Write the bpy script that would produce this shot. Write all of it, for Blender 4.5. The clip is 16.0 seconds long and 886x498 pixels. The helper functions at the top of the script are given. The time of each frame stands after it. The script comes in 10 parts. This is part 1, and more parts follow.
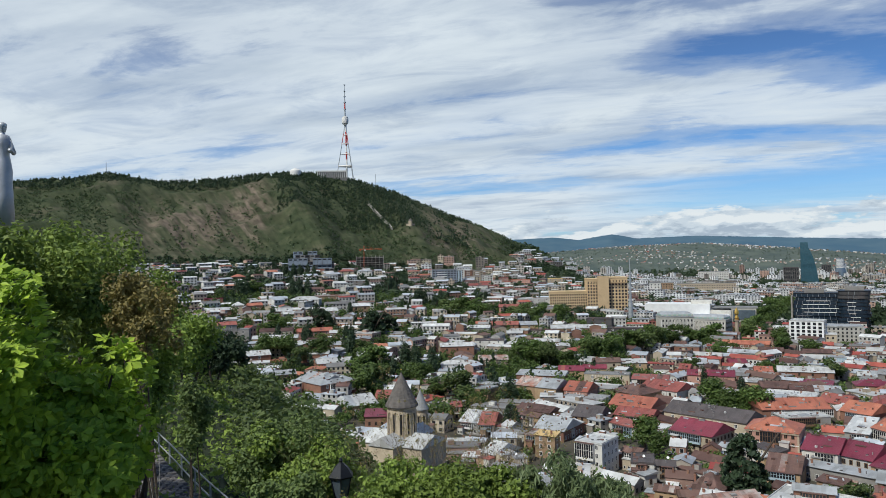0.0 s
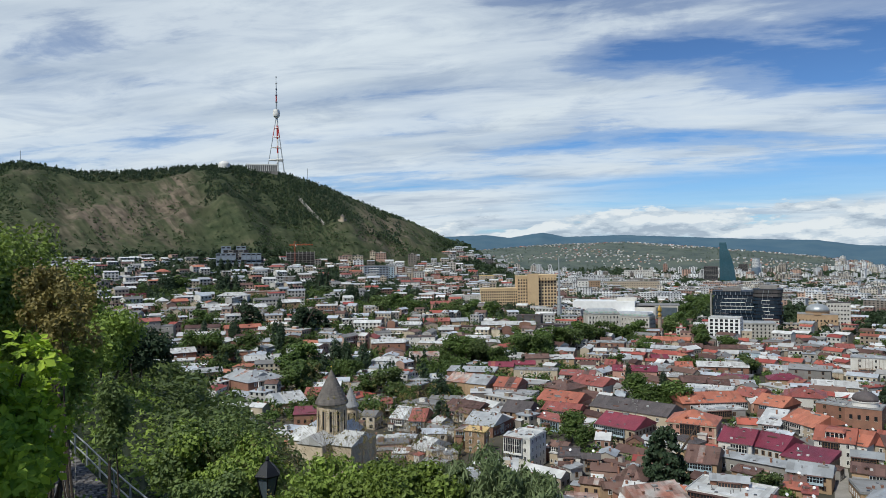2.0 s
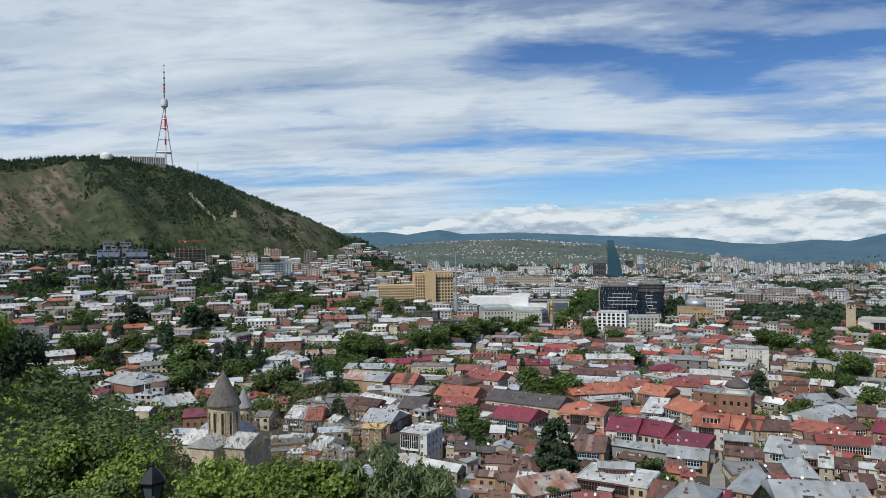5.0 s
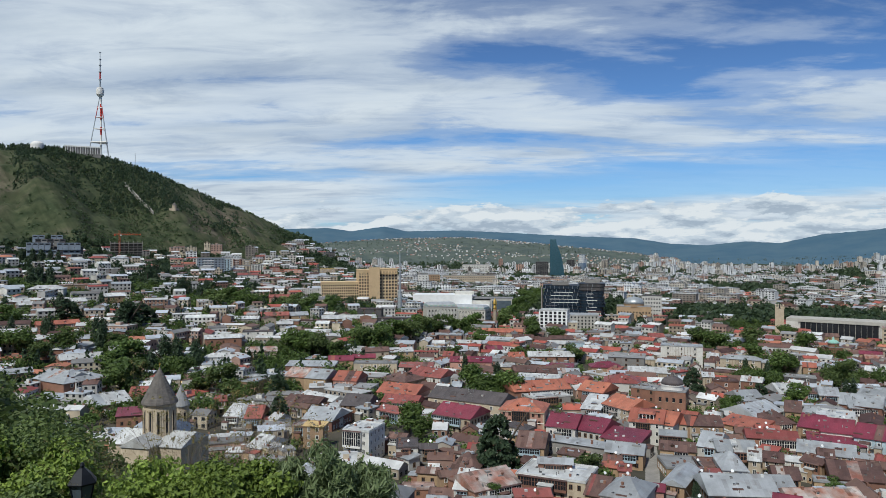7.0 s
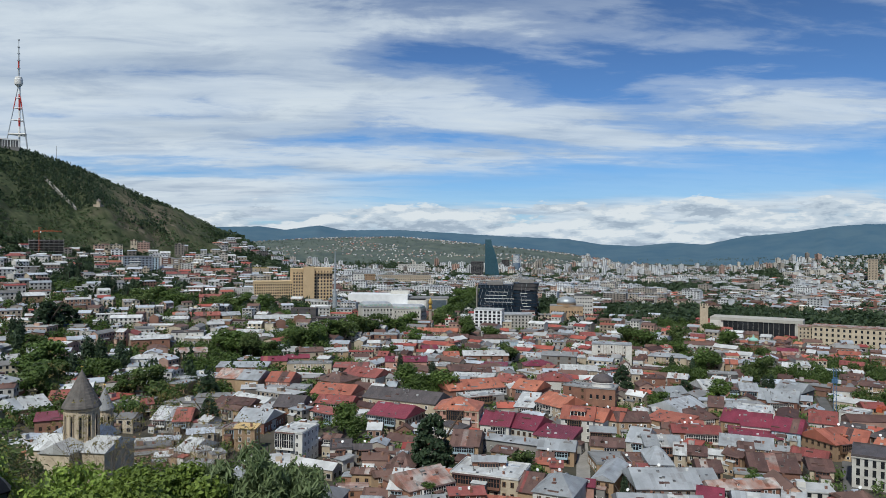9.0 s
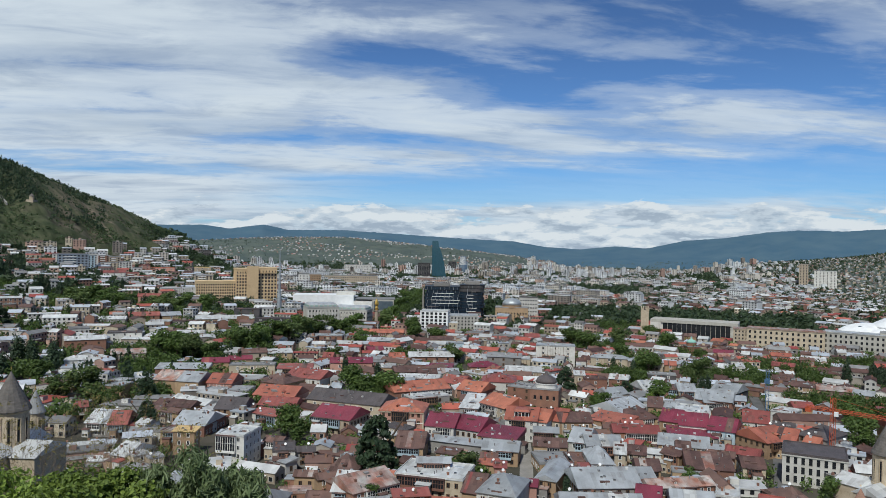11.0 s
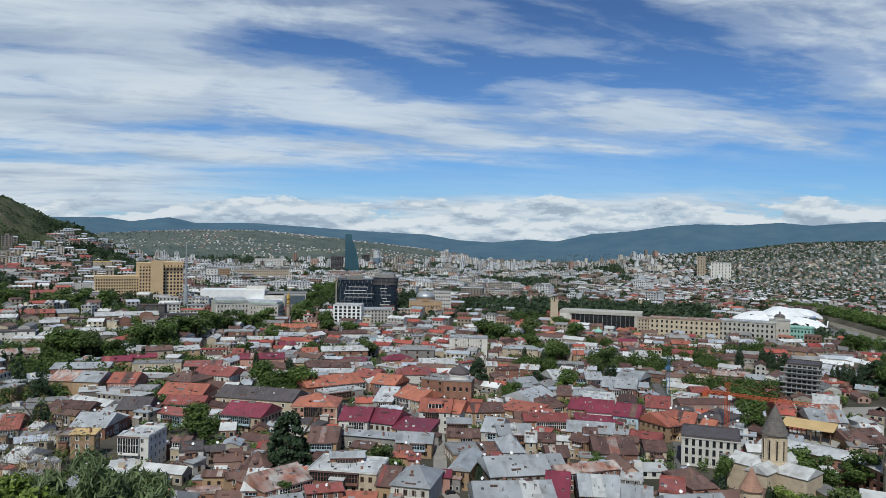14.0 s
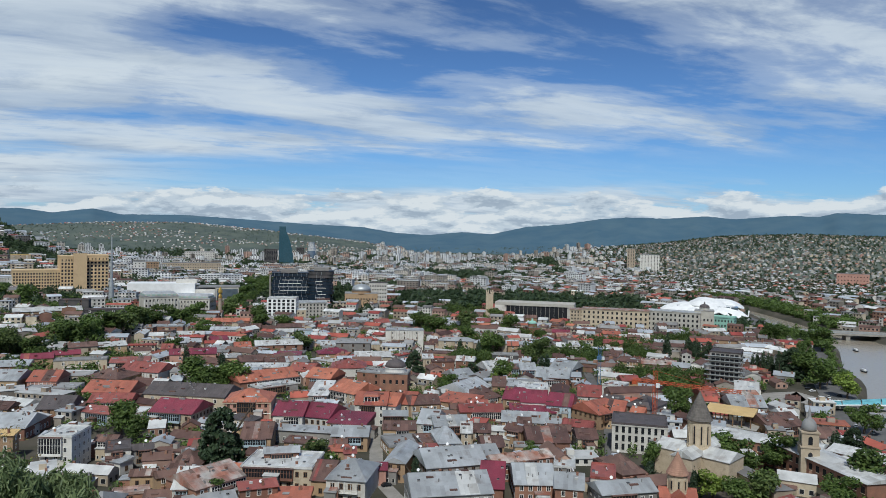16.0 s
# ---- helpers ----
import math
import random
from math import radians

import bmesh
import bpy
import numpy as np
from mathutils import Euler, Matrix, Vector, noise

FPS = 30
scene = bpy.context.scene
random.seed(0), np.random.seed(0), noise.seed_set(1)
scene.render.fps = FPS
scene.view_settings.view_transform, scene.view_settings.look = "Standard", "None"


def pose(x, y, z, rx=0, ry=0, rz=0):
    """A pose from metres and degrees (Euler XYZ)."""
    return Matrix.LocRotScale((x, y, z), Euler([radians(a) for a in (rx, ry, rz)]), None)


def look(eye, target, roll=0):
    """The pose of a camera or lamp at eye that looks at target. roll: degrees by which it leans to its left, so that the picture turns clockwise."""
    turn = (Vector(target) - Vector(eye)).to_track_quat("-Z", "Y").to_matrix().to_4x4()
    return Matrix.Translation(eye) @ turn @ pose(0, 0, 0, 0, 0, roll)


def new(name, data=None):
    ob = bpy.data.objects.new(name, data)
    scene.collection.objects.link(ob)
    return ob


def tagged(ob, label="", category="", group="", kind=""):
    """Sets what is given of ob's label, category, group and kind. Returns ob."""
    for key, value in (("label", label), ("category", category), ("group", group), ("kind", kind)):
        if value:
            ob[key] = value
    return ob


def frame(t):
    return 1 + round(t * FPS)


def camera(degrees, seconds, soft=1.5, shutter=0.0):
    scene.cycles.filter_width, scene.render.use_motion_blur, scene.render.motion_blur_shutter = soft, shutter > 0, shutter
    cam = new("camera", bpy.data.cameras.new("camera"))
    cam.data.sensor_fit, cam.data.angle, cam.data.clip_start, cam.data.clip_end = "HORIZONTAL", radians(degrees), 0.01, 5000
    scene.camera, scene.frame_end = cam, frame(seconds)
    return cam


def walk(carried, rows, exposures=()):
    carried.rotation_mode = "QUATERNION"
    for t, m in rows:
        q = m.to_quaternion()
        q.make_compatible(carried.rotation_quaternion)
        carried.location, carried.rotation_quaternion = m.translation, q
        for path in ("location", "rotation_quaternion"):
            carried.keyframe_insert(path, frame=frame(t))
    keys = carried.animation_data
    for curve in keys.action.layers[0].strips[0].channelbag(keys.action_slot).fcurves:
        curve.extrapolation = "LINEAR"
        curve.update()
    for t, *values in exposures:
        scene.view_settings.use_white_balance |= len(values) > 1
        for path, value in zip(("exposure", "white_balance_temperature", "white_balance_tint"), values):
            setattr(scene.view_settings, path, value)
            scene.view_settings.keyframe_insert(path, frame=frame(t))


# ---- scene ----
# ---- camera and its turn ----
EYE_Z = 100.0
cam = camera(63.376, 16.0, soft=0.5)


def row(t, yaw, pitch, roll):
    eye = Vector((0.2 * t / 16.0, 0.0, EYE_Z))
    a, b = radians(yaw), radians(pitch)
    way = Vector((math.sin(a) * math.cos(b), math.cos(a) * math.cos(b), math.sin(b)))
    return (t, look(eye, eye + way * 100.0, roll))


walk(cam, [
    row(0, -24.065, 0.683, -1.330),
    row(0.5, -22.665, 0.685, -1.250),
    row(1, -21.255, 0.594, -1.022),
    row(1.5, -19.916, 0.474, -0.867),
    row(2, -18.673, 0.315, -0.769),
    row(2.5, -17.510, 0.197, -0.676),
    row(3, -16.302, 0.151, -0.541),
    row(3.5, -14.895, 0.127, -0.514),
    row(4, -13.335, 0.115, -0.663),
    row(4.5, -11.843, 0.050, -0.763),
    row(7, -6.095, -0.277, 0.039),
    row(7.5, -4.979, -0.273, -0.071),
    row(8, -3.750, -0.306, -0.043),
    row(8.5, -2.376, -0.348, 0.162),
    row(9, -0.981, -0.292, 0.403),
    row(11.5, 4.418, -0.120, 1.102),
    row(12, 5.795, -0.211, 1.099),
    row(12.5, 7.171, -0.256, 1.143),
    row(13, 8.250, -0.334, 1.118),
    row(13.5, 9.195, -0.427, 1.035),
    row(14, 10.139, -0.556, 1.000),
    row(14.5, 11.199, -0.652, 1.100),
    row(15, 12.454, -0.755, 1.233),
    row(15.5, 13.851, -0.874, 1.199),
    row(16, 15.246, -1.055, 1.062),
], exposures=[(0, 0.06, 6050, 5), (8, -0.03, 5960, 5), (16, -0.10, 5890, 4.5)])

# ---- world, sun, exposure ----
SUN_AZ, SUN_EL = -162.0, 52.0      # degrees from +y to +x, and above the horizon


def nodes_of(owner):
    owner.use_nodes = True
    tree = owner.node_tree
    tree.nodes.clear()
    return tree, tree.nodes, tree.links


def build_world():
    world = bpy.data.worlds.new("sky")
    scene.world = world
    tree, N, L = nodes_of(world)
    out = N.new("ShaderNodeOutputWorld")
    bg = N.new("ShaderNodeBackground")
    bg.inputs["Strength"].default_value = 0.1
    sky = N.new("ShaderNodeTexSky")
    sky.sky_type, sky.sun_disc = "NISHITA", False
    sky.sun_elevation, sky.sun_rotation = radians(SUN_EL), radians(SUN_AZ)
    sky.air_density, sky.dust_density, sky.ozone_density = 1.0, 0.4, 5.0
    co = N.new("ShaderNodeTexCoord")
    sep = N.new("ShaderNodeSeparateXYZ")
    L.new(co.outputs["Generated"], sep.inputs[0])

    def math_node(op, a, b=None, clamp=False):
        n = N.new("ShaderNodeMath")
        n.operation, n.use_clamp = op, clamp
        for i, q in enumerate((a, b)):
            if q is None:
                continue
            if isinstance(q, (int, float)):
                n.inputs[i].default_value = q
            else:
                L.new(q, n.inputs[i])
        return n.outputs[0]

    def ramp(value, stops, interp="EASE"):
        n = N.new("ShaderNodeValToRGB")
        n.color_ramp.interpolation = interp
        el = n.color_ramp.elements
        while len(el) < len(stops):
            el.new(0.5)
        for e, (p, c) in zip(el, stops):
            e.position, e.color = p, (c, c, c, 1) if isinstance(c, (int, float)) else (*c, 1)
        L.new(value, n.inputs[0])
        return n.outputs[0]

    def noise_tex(vec, scale, detail, rough, dist=0.0, lac=2.0):
        n = N.new("ShaderNodeTexNoise")
        n.inputs["Scale"].default_value, n.inputs["Detail"].default_value = scale, detail
        n.inputs["Roughness"].default_value, n.inputs["Distortion"].default_value = rough, dist
        n.inputs["Lacunarity"].default_value = lac
        L.new(vec, n.inputs["Vector"])
        return n.outputs["Fac"]

    def mix_over(a, b):
        n = N.new("ShaderNodeVectorMath")
        n.operation = "MULTIPLY"
        L.new(a, n.inputs[0])
        L.new(b, n.inputs[1])
        return n.outputs[0]

    def combine(x, y, z):
        n = N.new("ShaderNodeCombineXYZ")
        for i, q in enumerate((x, y, z)):
            if isinstance(q, (int, float)):
                n.inputs[i].default_value = q
            else:
                L.new(q, n.inputs[i])
        return n.outputs[0]

    x, y, z = sep.outputs[0], sep.outputs[1], sep.outputs[2]
    up = math_node("ADD", math_node("MAXIMUM", z, 0.0), 0.10)
    px, py = math_node("DIVIDE", x, up), math_node("DIVIDE", y, up)
    # high thin cloud in long streaks, seen in perspective on a flat layer
    a = radians(4.0)
    sx = math_node("ADD", math_node("MULTIPLY", px, math.cos(a)), math_node("MULTIPLY", py, math.sin(a)))
    sy = math_node("SUBTRACT", math_node("MULTIPLY", py, math.cos(a)), math_node("MULTIPLY", px, math.sin(a)))
    streak = noise_tex(combine(math_node("MULTIPLY", sx, 0.62), math_node("MULTIPLY", sy, 1.35), 3.1), 1.0, 7.0, 0.58, 0.22)
    broad = noise_tex(combine(math_node("MULTIPLY", sx, 0.35), math_node("MULTIPLY", sy, 0.55), 7.7), 1.0, 3.0, 0.5, 0.1)
    # the veil is closed in the west and thins out to the east
    lean = math_node("ADD", math_node("MULTIPLY", x, -0.12), math_node("MULTIPLY", z, -0.14))
    cover = math_node("ADD", math_node("ADD", math_node("MULTIPLY", streak, 0.75), math_node("MULTIPLY", broad, 0.55)), lean)
    # rippled texture inside the sheet
    ripple = noise_tex(combine(math_node("MULTIPLY", sx, 2.2), math_node("MULTIPLY", sy, 3.6), 11.3), 1.0, 8.0, 0.62, 0.5)
    cover = math_node("ADD", cover, math_node("MULTIPLY", math_node("SUBTRACT", ripple, 0.5), 0.16))
    # the veil breaks up overhead
    torn = ramp(math_node("ADD", math_node("ADD", z, math_node("MULTIPLY", x, 0.27)), math_node("MULTIPLY", math_node("SUBTRACT", broad, 0.5), 0.22)), [(0.155, 0.0), (0.27, 1.0)])
    cover = math_node("SUBTRACT", cover, math_node("MULTIPLY", torn, 0.09))
    veil = ramp(cover, [(0.44, 0.0), (0.52, 0.36), (0.60, 0.86), (0.72, 1.0)])
    # clear strip above the far cumulus, opening to the east
    el = math_node("ADD", z, math_node("MULTIPLY", math_node("SUBTRACT", streak, 0.5), 0.05))
    el = math_node("SUBTRACT", el, math_node("MULTIPLY", x, 0.035))
    strip = ramp(el, [(0.045, 0.0), (0.065, 1.0), (0.092, 1.0), (0.118, 0.0)])
    east = ramp(math_node("ADD", math_node("MULTIPLY", x, 0.5), 0.5), [(0.36, 0.0), (0.50, 1.0)])
    veil = math_node("MULTIPLY", veil, math_node("SUBTRACT", 1.0, math_node("MULTIPLY", math_node("MULTIPLY", strip, east), 0.86)))
    # a bank of low cumulus on the horizon: flat rows with bright tops and grey bases
    az = math_node("ARCTAN2", x, y)

    def heap(lift):
        return noise_tex(combine(math_node("MULTIPLY", az, 13.0), math_node("MULTIPLY", math_node("ADD", z, lift), 40.0), 5.2), 1.0, 8.0, 0.56, 0.0)

    cum = heap(0.0)
    reach = math_node("MULTIPLY", ramp(math_node("ADD", math_node("MULTIPLY", x, 0.5), 0.5), [(0.26, 0.0), (0.52, 1.0)], "LINEAR"), 0.022)
    low = ramp(math_node("SUBTRACT", z, reach), [(0.0, 0.62), (0.030, 0.58), (0.046, 0.40), (0.064, 0.22), (0.078, 0.0)], "LINEAR")
    bank = ramp(math_node("ADD", cum, math_node("SUBTRACT", low, 0.55)), [(0.44, 0.0), (0.50, 0.9), (0.56, 1.0)])
    lit = math_node("ADD", math_node("MULTIPLY", math_node("SUBTRACT", cum, heap(0.009)), 2.0), 0.5)
    grey = ramp(lit, [(0.30, (0.52, 0.59, 0.68)), (0.50, (0.78, 0.835, 0.89)), (0.66, (1.02, 1.02, 1.01))])
    shade = ramp(noise_tex(combine(math_node("MULTIPLY", sx, 0.6), math_node("MULTIPLY", sy, 1.9), 1.0), 1.0, 7.0, 0.55), [(0.33, (0.66, 0.72, 0.81)), (0.58, (0.90, 0.935, 0.98))])
    shade = mix_over(shade, ramp(ripple, [(0.30, (0.80, 0.83, 0.88)), (0.55, (1.02, 1.02, 1.01))]))

    def mix(fac, a, b):
        n = N.new("ShaderNodeMix")
        n.data_type = "RGBA"
        L.new(fac, n.inputs["Factor"])
        L.new(a, n.inputs["A"])
        L.new(b, n.inputs["B"])
        return n.outputs["Result"]

    def tinted(c, r, g, b):
        n = N.new("ShaderNodeVectorMath")
        n.operation = "MULTIPLY"
        L.new(c, n.inputs[0])
        n.inputs[1].default_value = (r, g, b)
        return n.outputs[0]

    high = ramp(z, [(0.05, 0.0), (0.30, 1.0)], "LINEAR")
    deep = mix(high, tinted(sky.outputs[0], 0.66, 0.86, 1.12), tinted(sky.outputs[0], 0.52, 0.60, 0.76))

    def scaled(c, k):
        n = N.new("ShaderNodeVectorMath")
        n.operation = "SCALE"
        L.new(c, n.inputs[0])
        n.inputs["Scale"].default_value = k
        return n.outputs[0]

    col = mix(veil, deep, scaled(shade, CLOUD))
    col = mix(bank, col, scaled(grey, CLOUD * 1.0))
    L.new(col, bg.inputs["Color"])
    L.new(bg.outputs[0], out.inputs[0])


CLOUD = 7.6
build_world()
sun = new("sun", bpy.data.lights.new("sun", "SUN"))
sun.data.energy, sun.data.angle, sun.data.color = 3.75, radians(2.0), (1.0, 0.93, 0.815)
_a, _e = radians(SUN_AZ), radians(SUN_EL)
sun.matrix_world = look((math.sin(_a) * math.cos(_e) * 900, math.cos(_a) * math.cos(_e) * 900, math.sin(_e) * 900), (0, 0, 0))


# ---- materials ----
def surface(name, c1, c2=None, scale=1.0, rough=0.8, metal=0.0, bump=0.0, rand=0.0, fine=0.12, ribs=0.0, spec=0.3, stain=0.0, island=False, sheet=0.0):
    """A painted or natural surface: two tones by large noise, grain by fine noise, and a tint of its own per object or per piece."""
    m = bpy.data.materials.new(name)
    tree, N, L = nodes_of(m)
    out, b = N.new("ShaderNodeOutputMaterial"), N.new("ShaderNodeBsdfPrincipled")
    L.new(b.outputs[0], out.inputs[0])
    b.inputs["Roughness"].default_value, b.inputs["Metallic"].default_value = rough, metal
    b.inputs["Specular IOR Level"].default_value = spec
    geo = N.new("ShaderNodeNewGeometry")
    n1, n2 = N.new("ShaderNodeTexNoise"), N.new("ShaderNodeTexNoise")
    for n, s, d in ((n1, scale, 4.0), (n2, scale * 9.0, 3.0)):
        n.inputs["Scale"].default_value, n.inputs["Detail"].default_value = s, d
        L.new(geo.outputs["Position"], n.inputs["Vector"])
    c2 = c2 or tuple(v * 0.72 for v in c1)
    r = N.new("ShaderNodeValToRGB")
    r.color_ramp.elements[0].position, r.color_ramp.elements[1].position = 0.36, 0.64
    r.color_ramp.elements[0].color, r.color_ramp.elements[1].color = (*c2, 1), (*c1, 1)
    L.new(n1.outputs["Fac"], r.inputs[0])
    hsv = N.new("ShaderNodeHueSaturation")
    L.new(r.outputs[0], hsv.inputs["Color"])
    add = N.new("ShaderNodeMath")
    add.operation = "MULTIPLY_ADD"
    L.new(n2.outputs["Fac"], add.inputs[0])
    add.inputs[1].default_value, add.inputs[2].default_value = 2 * fine, 1.0 - fine
    if rand:
        src = geo.outputs["Random Per Island"]
        if not island:
            info = N.new("ShaderNodeObjectInfo")
            src = info.outputs["Random"]
        k = N.new("ShaderNodeMath")
        k.operation = "MULTIPLY_ADD"
        L.new(src, k.inputs[0])
        k.inputs[1].default_value, k.inputs[2].default_value = 2 * rand, 1.0 - rand
        mul = N.new("ShaderNodeMath")
        mul.operation = "MULTIPLY"
        L.new(k.outputs[0], mul.inputs[0])
        L.new(add.outputs[0], mul.inputs[1])
        L.new(mul.outputs[0], hsv.inputs["Value"])
        h = N.new("ShaderNodeMath")
        h.operation = "MULTIPLY_ADD"
        L.new(src, h.inputs[0])
        h.inputs[1].default_value, h.inputs[2].default_value = 0.05 * rand, 0.5 - 0.025 * rand
        L.new(h.outputs[0], hsv.inputs["Hue"])
    else:
        L.new(add.outputs[0], hsv.inputs["Value"])
    colour = hsv.outputs[0]
    if sheet:
        # each sheet of a roof has weathered in its own way: strips down the slope, some of them lapped halfway
        place, own_info = N.new("ShaderNodeTexCoord"), N.new("ShaderNodeObjectInfo")
        grid = N.new("ShaderNodeVectorMath")
        grid.operation = "MULTIPLY"
        grid.inputs[1].default_value = (1 / 1.7, 1 / 4.6, 0.0)
        L.new(place.outputs["Object"], grid.inputs[0])
        shift = N.new("ShaderNodeVectorMath")
        shift.operation = "ADD"
        L.new(grid.outputs[0], shift.inputs[0])
        L.new(own_info.outputs["Random"], shift.inputs[1])
        cell = N.new("ShaderNodeVectorMath")
        cell.operation = "FLOOR"
        L.new(shift.outputs[0], cell.inputs[0])
        white = N.new("ShaderNodeTexWhiteNoise")
        white.noise_dimensions = "4D"
        L.new(cell.outputs[0], white.inputs["Vector"])
        L.new(own_info.outputs["Random"], white.inputs["W"])
        own = N.new("ShaderNodeValToRGB")
        stops = own.color_ramp.elements
        stops[0].color = (1 - 1.7 * sheet, 1 - 1.8 * sheet, 1 - 1.9 * sheet, 1)
        stops[1].color = (1 + 0.9 * sheet, 1 + 0.9 * sheet, 1 + 0.9 * sheet, 1)
        for p, c in ((0.12, 1 - 0.5 * sheet), (0.85, 1 + 0.25 * sheet)):
            q = stops.new(p)
            q.color = (c, c, c, 1)
        L.new(white.outputs["Value"], own.inputs[0])
        tint = N.new("ShaderNodeMix")
        tint.data_type, tint.blend_type = "RGBA", "MULTIPLY"
        tint.inputs["Factor"].default_value = 1.0
        L.new(colour, tint.inputs["A"])
        L.new(own.outputs[0], tint.inputs["B"])
        colour = tint.outputs["Result"]
    if stain:
        n3 = N.new("ShaderNodeTexNoise")
        n3.inputs["Scale"].default_value, n3.inputs["Detail"].default_value = scale * 2.3, 6.0
        L.new(geo.outputs["Position"], n3.inputs["Vector"])
        r3 = N.new("ShaderNodeValToRGB")
        r3.color_ramp.elements[0].position, r3.color_ramp.elements[1].position = 0.56, 0.70
        L.new(n3.outputs["Fac"], r3.inputs[0])
        f = N.new("ShaderNodeMath")
        f.operation = "MULTIPLY"
        L.new(r3.outputs[0], f.inputs[0])
        f.inputs[1].default_value = stain
        mx = N.new("ShaderNodeMix")
        mx.data_type = "RGBA"
        L.new(f.outputs[0], mx.inputs["Factor"])
        L.new(colour, mx.inputs["A"])
        mx.inputs["B"].default_value = (0.17, 0.12, 0.09, 1)
        colour = mx.outputs["Result"]
    L.new(colour, b.inputs["Base Color"])
    height = n2.outputs["Fac"]
    if ribs:
        co = N.new("ShaderNodeTexCoord")
        wv = N.new("ShaderNodeTexWave")
        wv.wave_type, wv.bands_direction, wv.wave_profile = "BANDS", "X", "SIN"
        wv.inputs["Scale"].default_value = ribs
        L.new(co.outputs["Object"], wv.inputs["Vector"])
        sharp = N.new("ShaderNodeValToRGB")
        sharp.color_ramp.elements[0].position, sharp.color_ramp.elements[1].position = 0.80, 0.92
        L.new(wv.outputs["Fac"], sharp.inputs[0])
        height = sharp.outputs[0]
        bump = bump or 0.5
    if bump:
        bp = N.new("ShaderNodeBump")
        bp.inputs["Strength"].default_value, bp.inputs["Distance"].default_value = bump, 0.12
        L.new(height, bp.inputs["Height"])
        L.new(bp.outputs[0], b.inputs["Normal"])
    return m


def leafy(name, dark, light, rand=0.25):
    """Leaves: each piece has a tone of its own between two greens, and lets some light through."""
    m = bpy.data.materials.new(name)
    tree, N, L = nodes_of(m)
    out, b = N.new("ShaderNodeOutputMaterial"), N.new("ShaderNodeBsdfPrincipled")
    geo, info = N.new("ShaderNodeNewGeometry"), N.new("ShaderNodeObjectInfo")
    r = N.new("ShaderNodeValToRGB")
    r.color_ramp.elements[0].color, r.color_ramp.elements[1].color = (*dark, 1), (*light, 1)
    L.new(geo.outputs["Random Per Island"], r.inputs[0])
    hsv = N.new("ShaderNodeHueSaturation")
    L.new(r.outputs[0], hsv.inputs["Color"])
    k = N.new("ShaderNodeMath")
    k.operation = "MULTIPLY_ADD"
    L.new(info.outputs["Random"], k.inputs[0])
    k.inputs[1].default_value, k.inputs[2].default_value = 2 * rand, 1 - rand
    L.new(k.outputs[0], hsv.inputs["Value"])
    L.new(hsv.outputs[0], b.inputs["Base Color"])
    b.inputs["Roughness"].default_value, b.inputs["Specular IOR Level"].default_value = 0.55, 0.3
    tr = N.new("ShaderNodeBsdfTranslucent")
    L.new(hsv.outputs[0], tr.inputs["Color"])
    mx = N.new("ShaderNodeMixShader")
    mx.inputs[0].default_value = 0.30
    L.new(b.outputs[0], mx.inputs[1])
    L.new(tr.outputs[0], mx.inputs[2])
    L.new(mx.outputs[0], out.inputs[0])
    return m


def glassy(name, tint, rough=0.12, metal=0.0, spec=0.8):
    m = bpy.data.materials.new(name)
    tree, N, L = nodes_of(m)
    out, b = N.new("ShaderNodeOutputMaterial"), N.new("ShaderNodeBsdfPrincipled")
    geo = N.new("ShaderNodeNewGeometry")
    n = N.new("ShaderNodeTexNoise")
    n.inputs["Scale"].default_value = 0.25
    L.new(geo.outputs["Position"], n.inputs["Vector"])
    r = N.new("ShaderNodeValToRGB")
    r.color_ramp.elements[0].color, r.color_ramp.elements[1].color = (*[v * 0.6 for v in tint], 1), (*[min(1, v * 1.3) for v in tint], 1)
    L.new(n.outputs["Fac"], r.inputs[0])
    L.new(r.outputs[0], b.inputs["Base Color"])
    b.inputs["Roughness"].default_value, b.inputs["Metallic"].default_value, b.inputs["Specular IOR Level"].default_value = rough, metal, spec
    L.new(b.outputs[0], out.inputs[0])
    return m


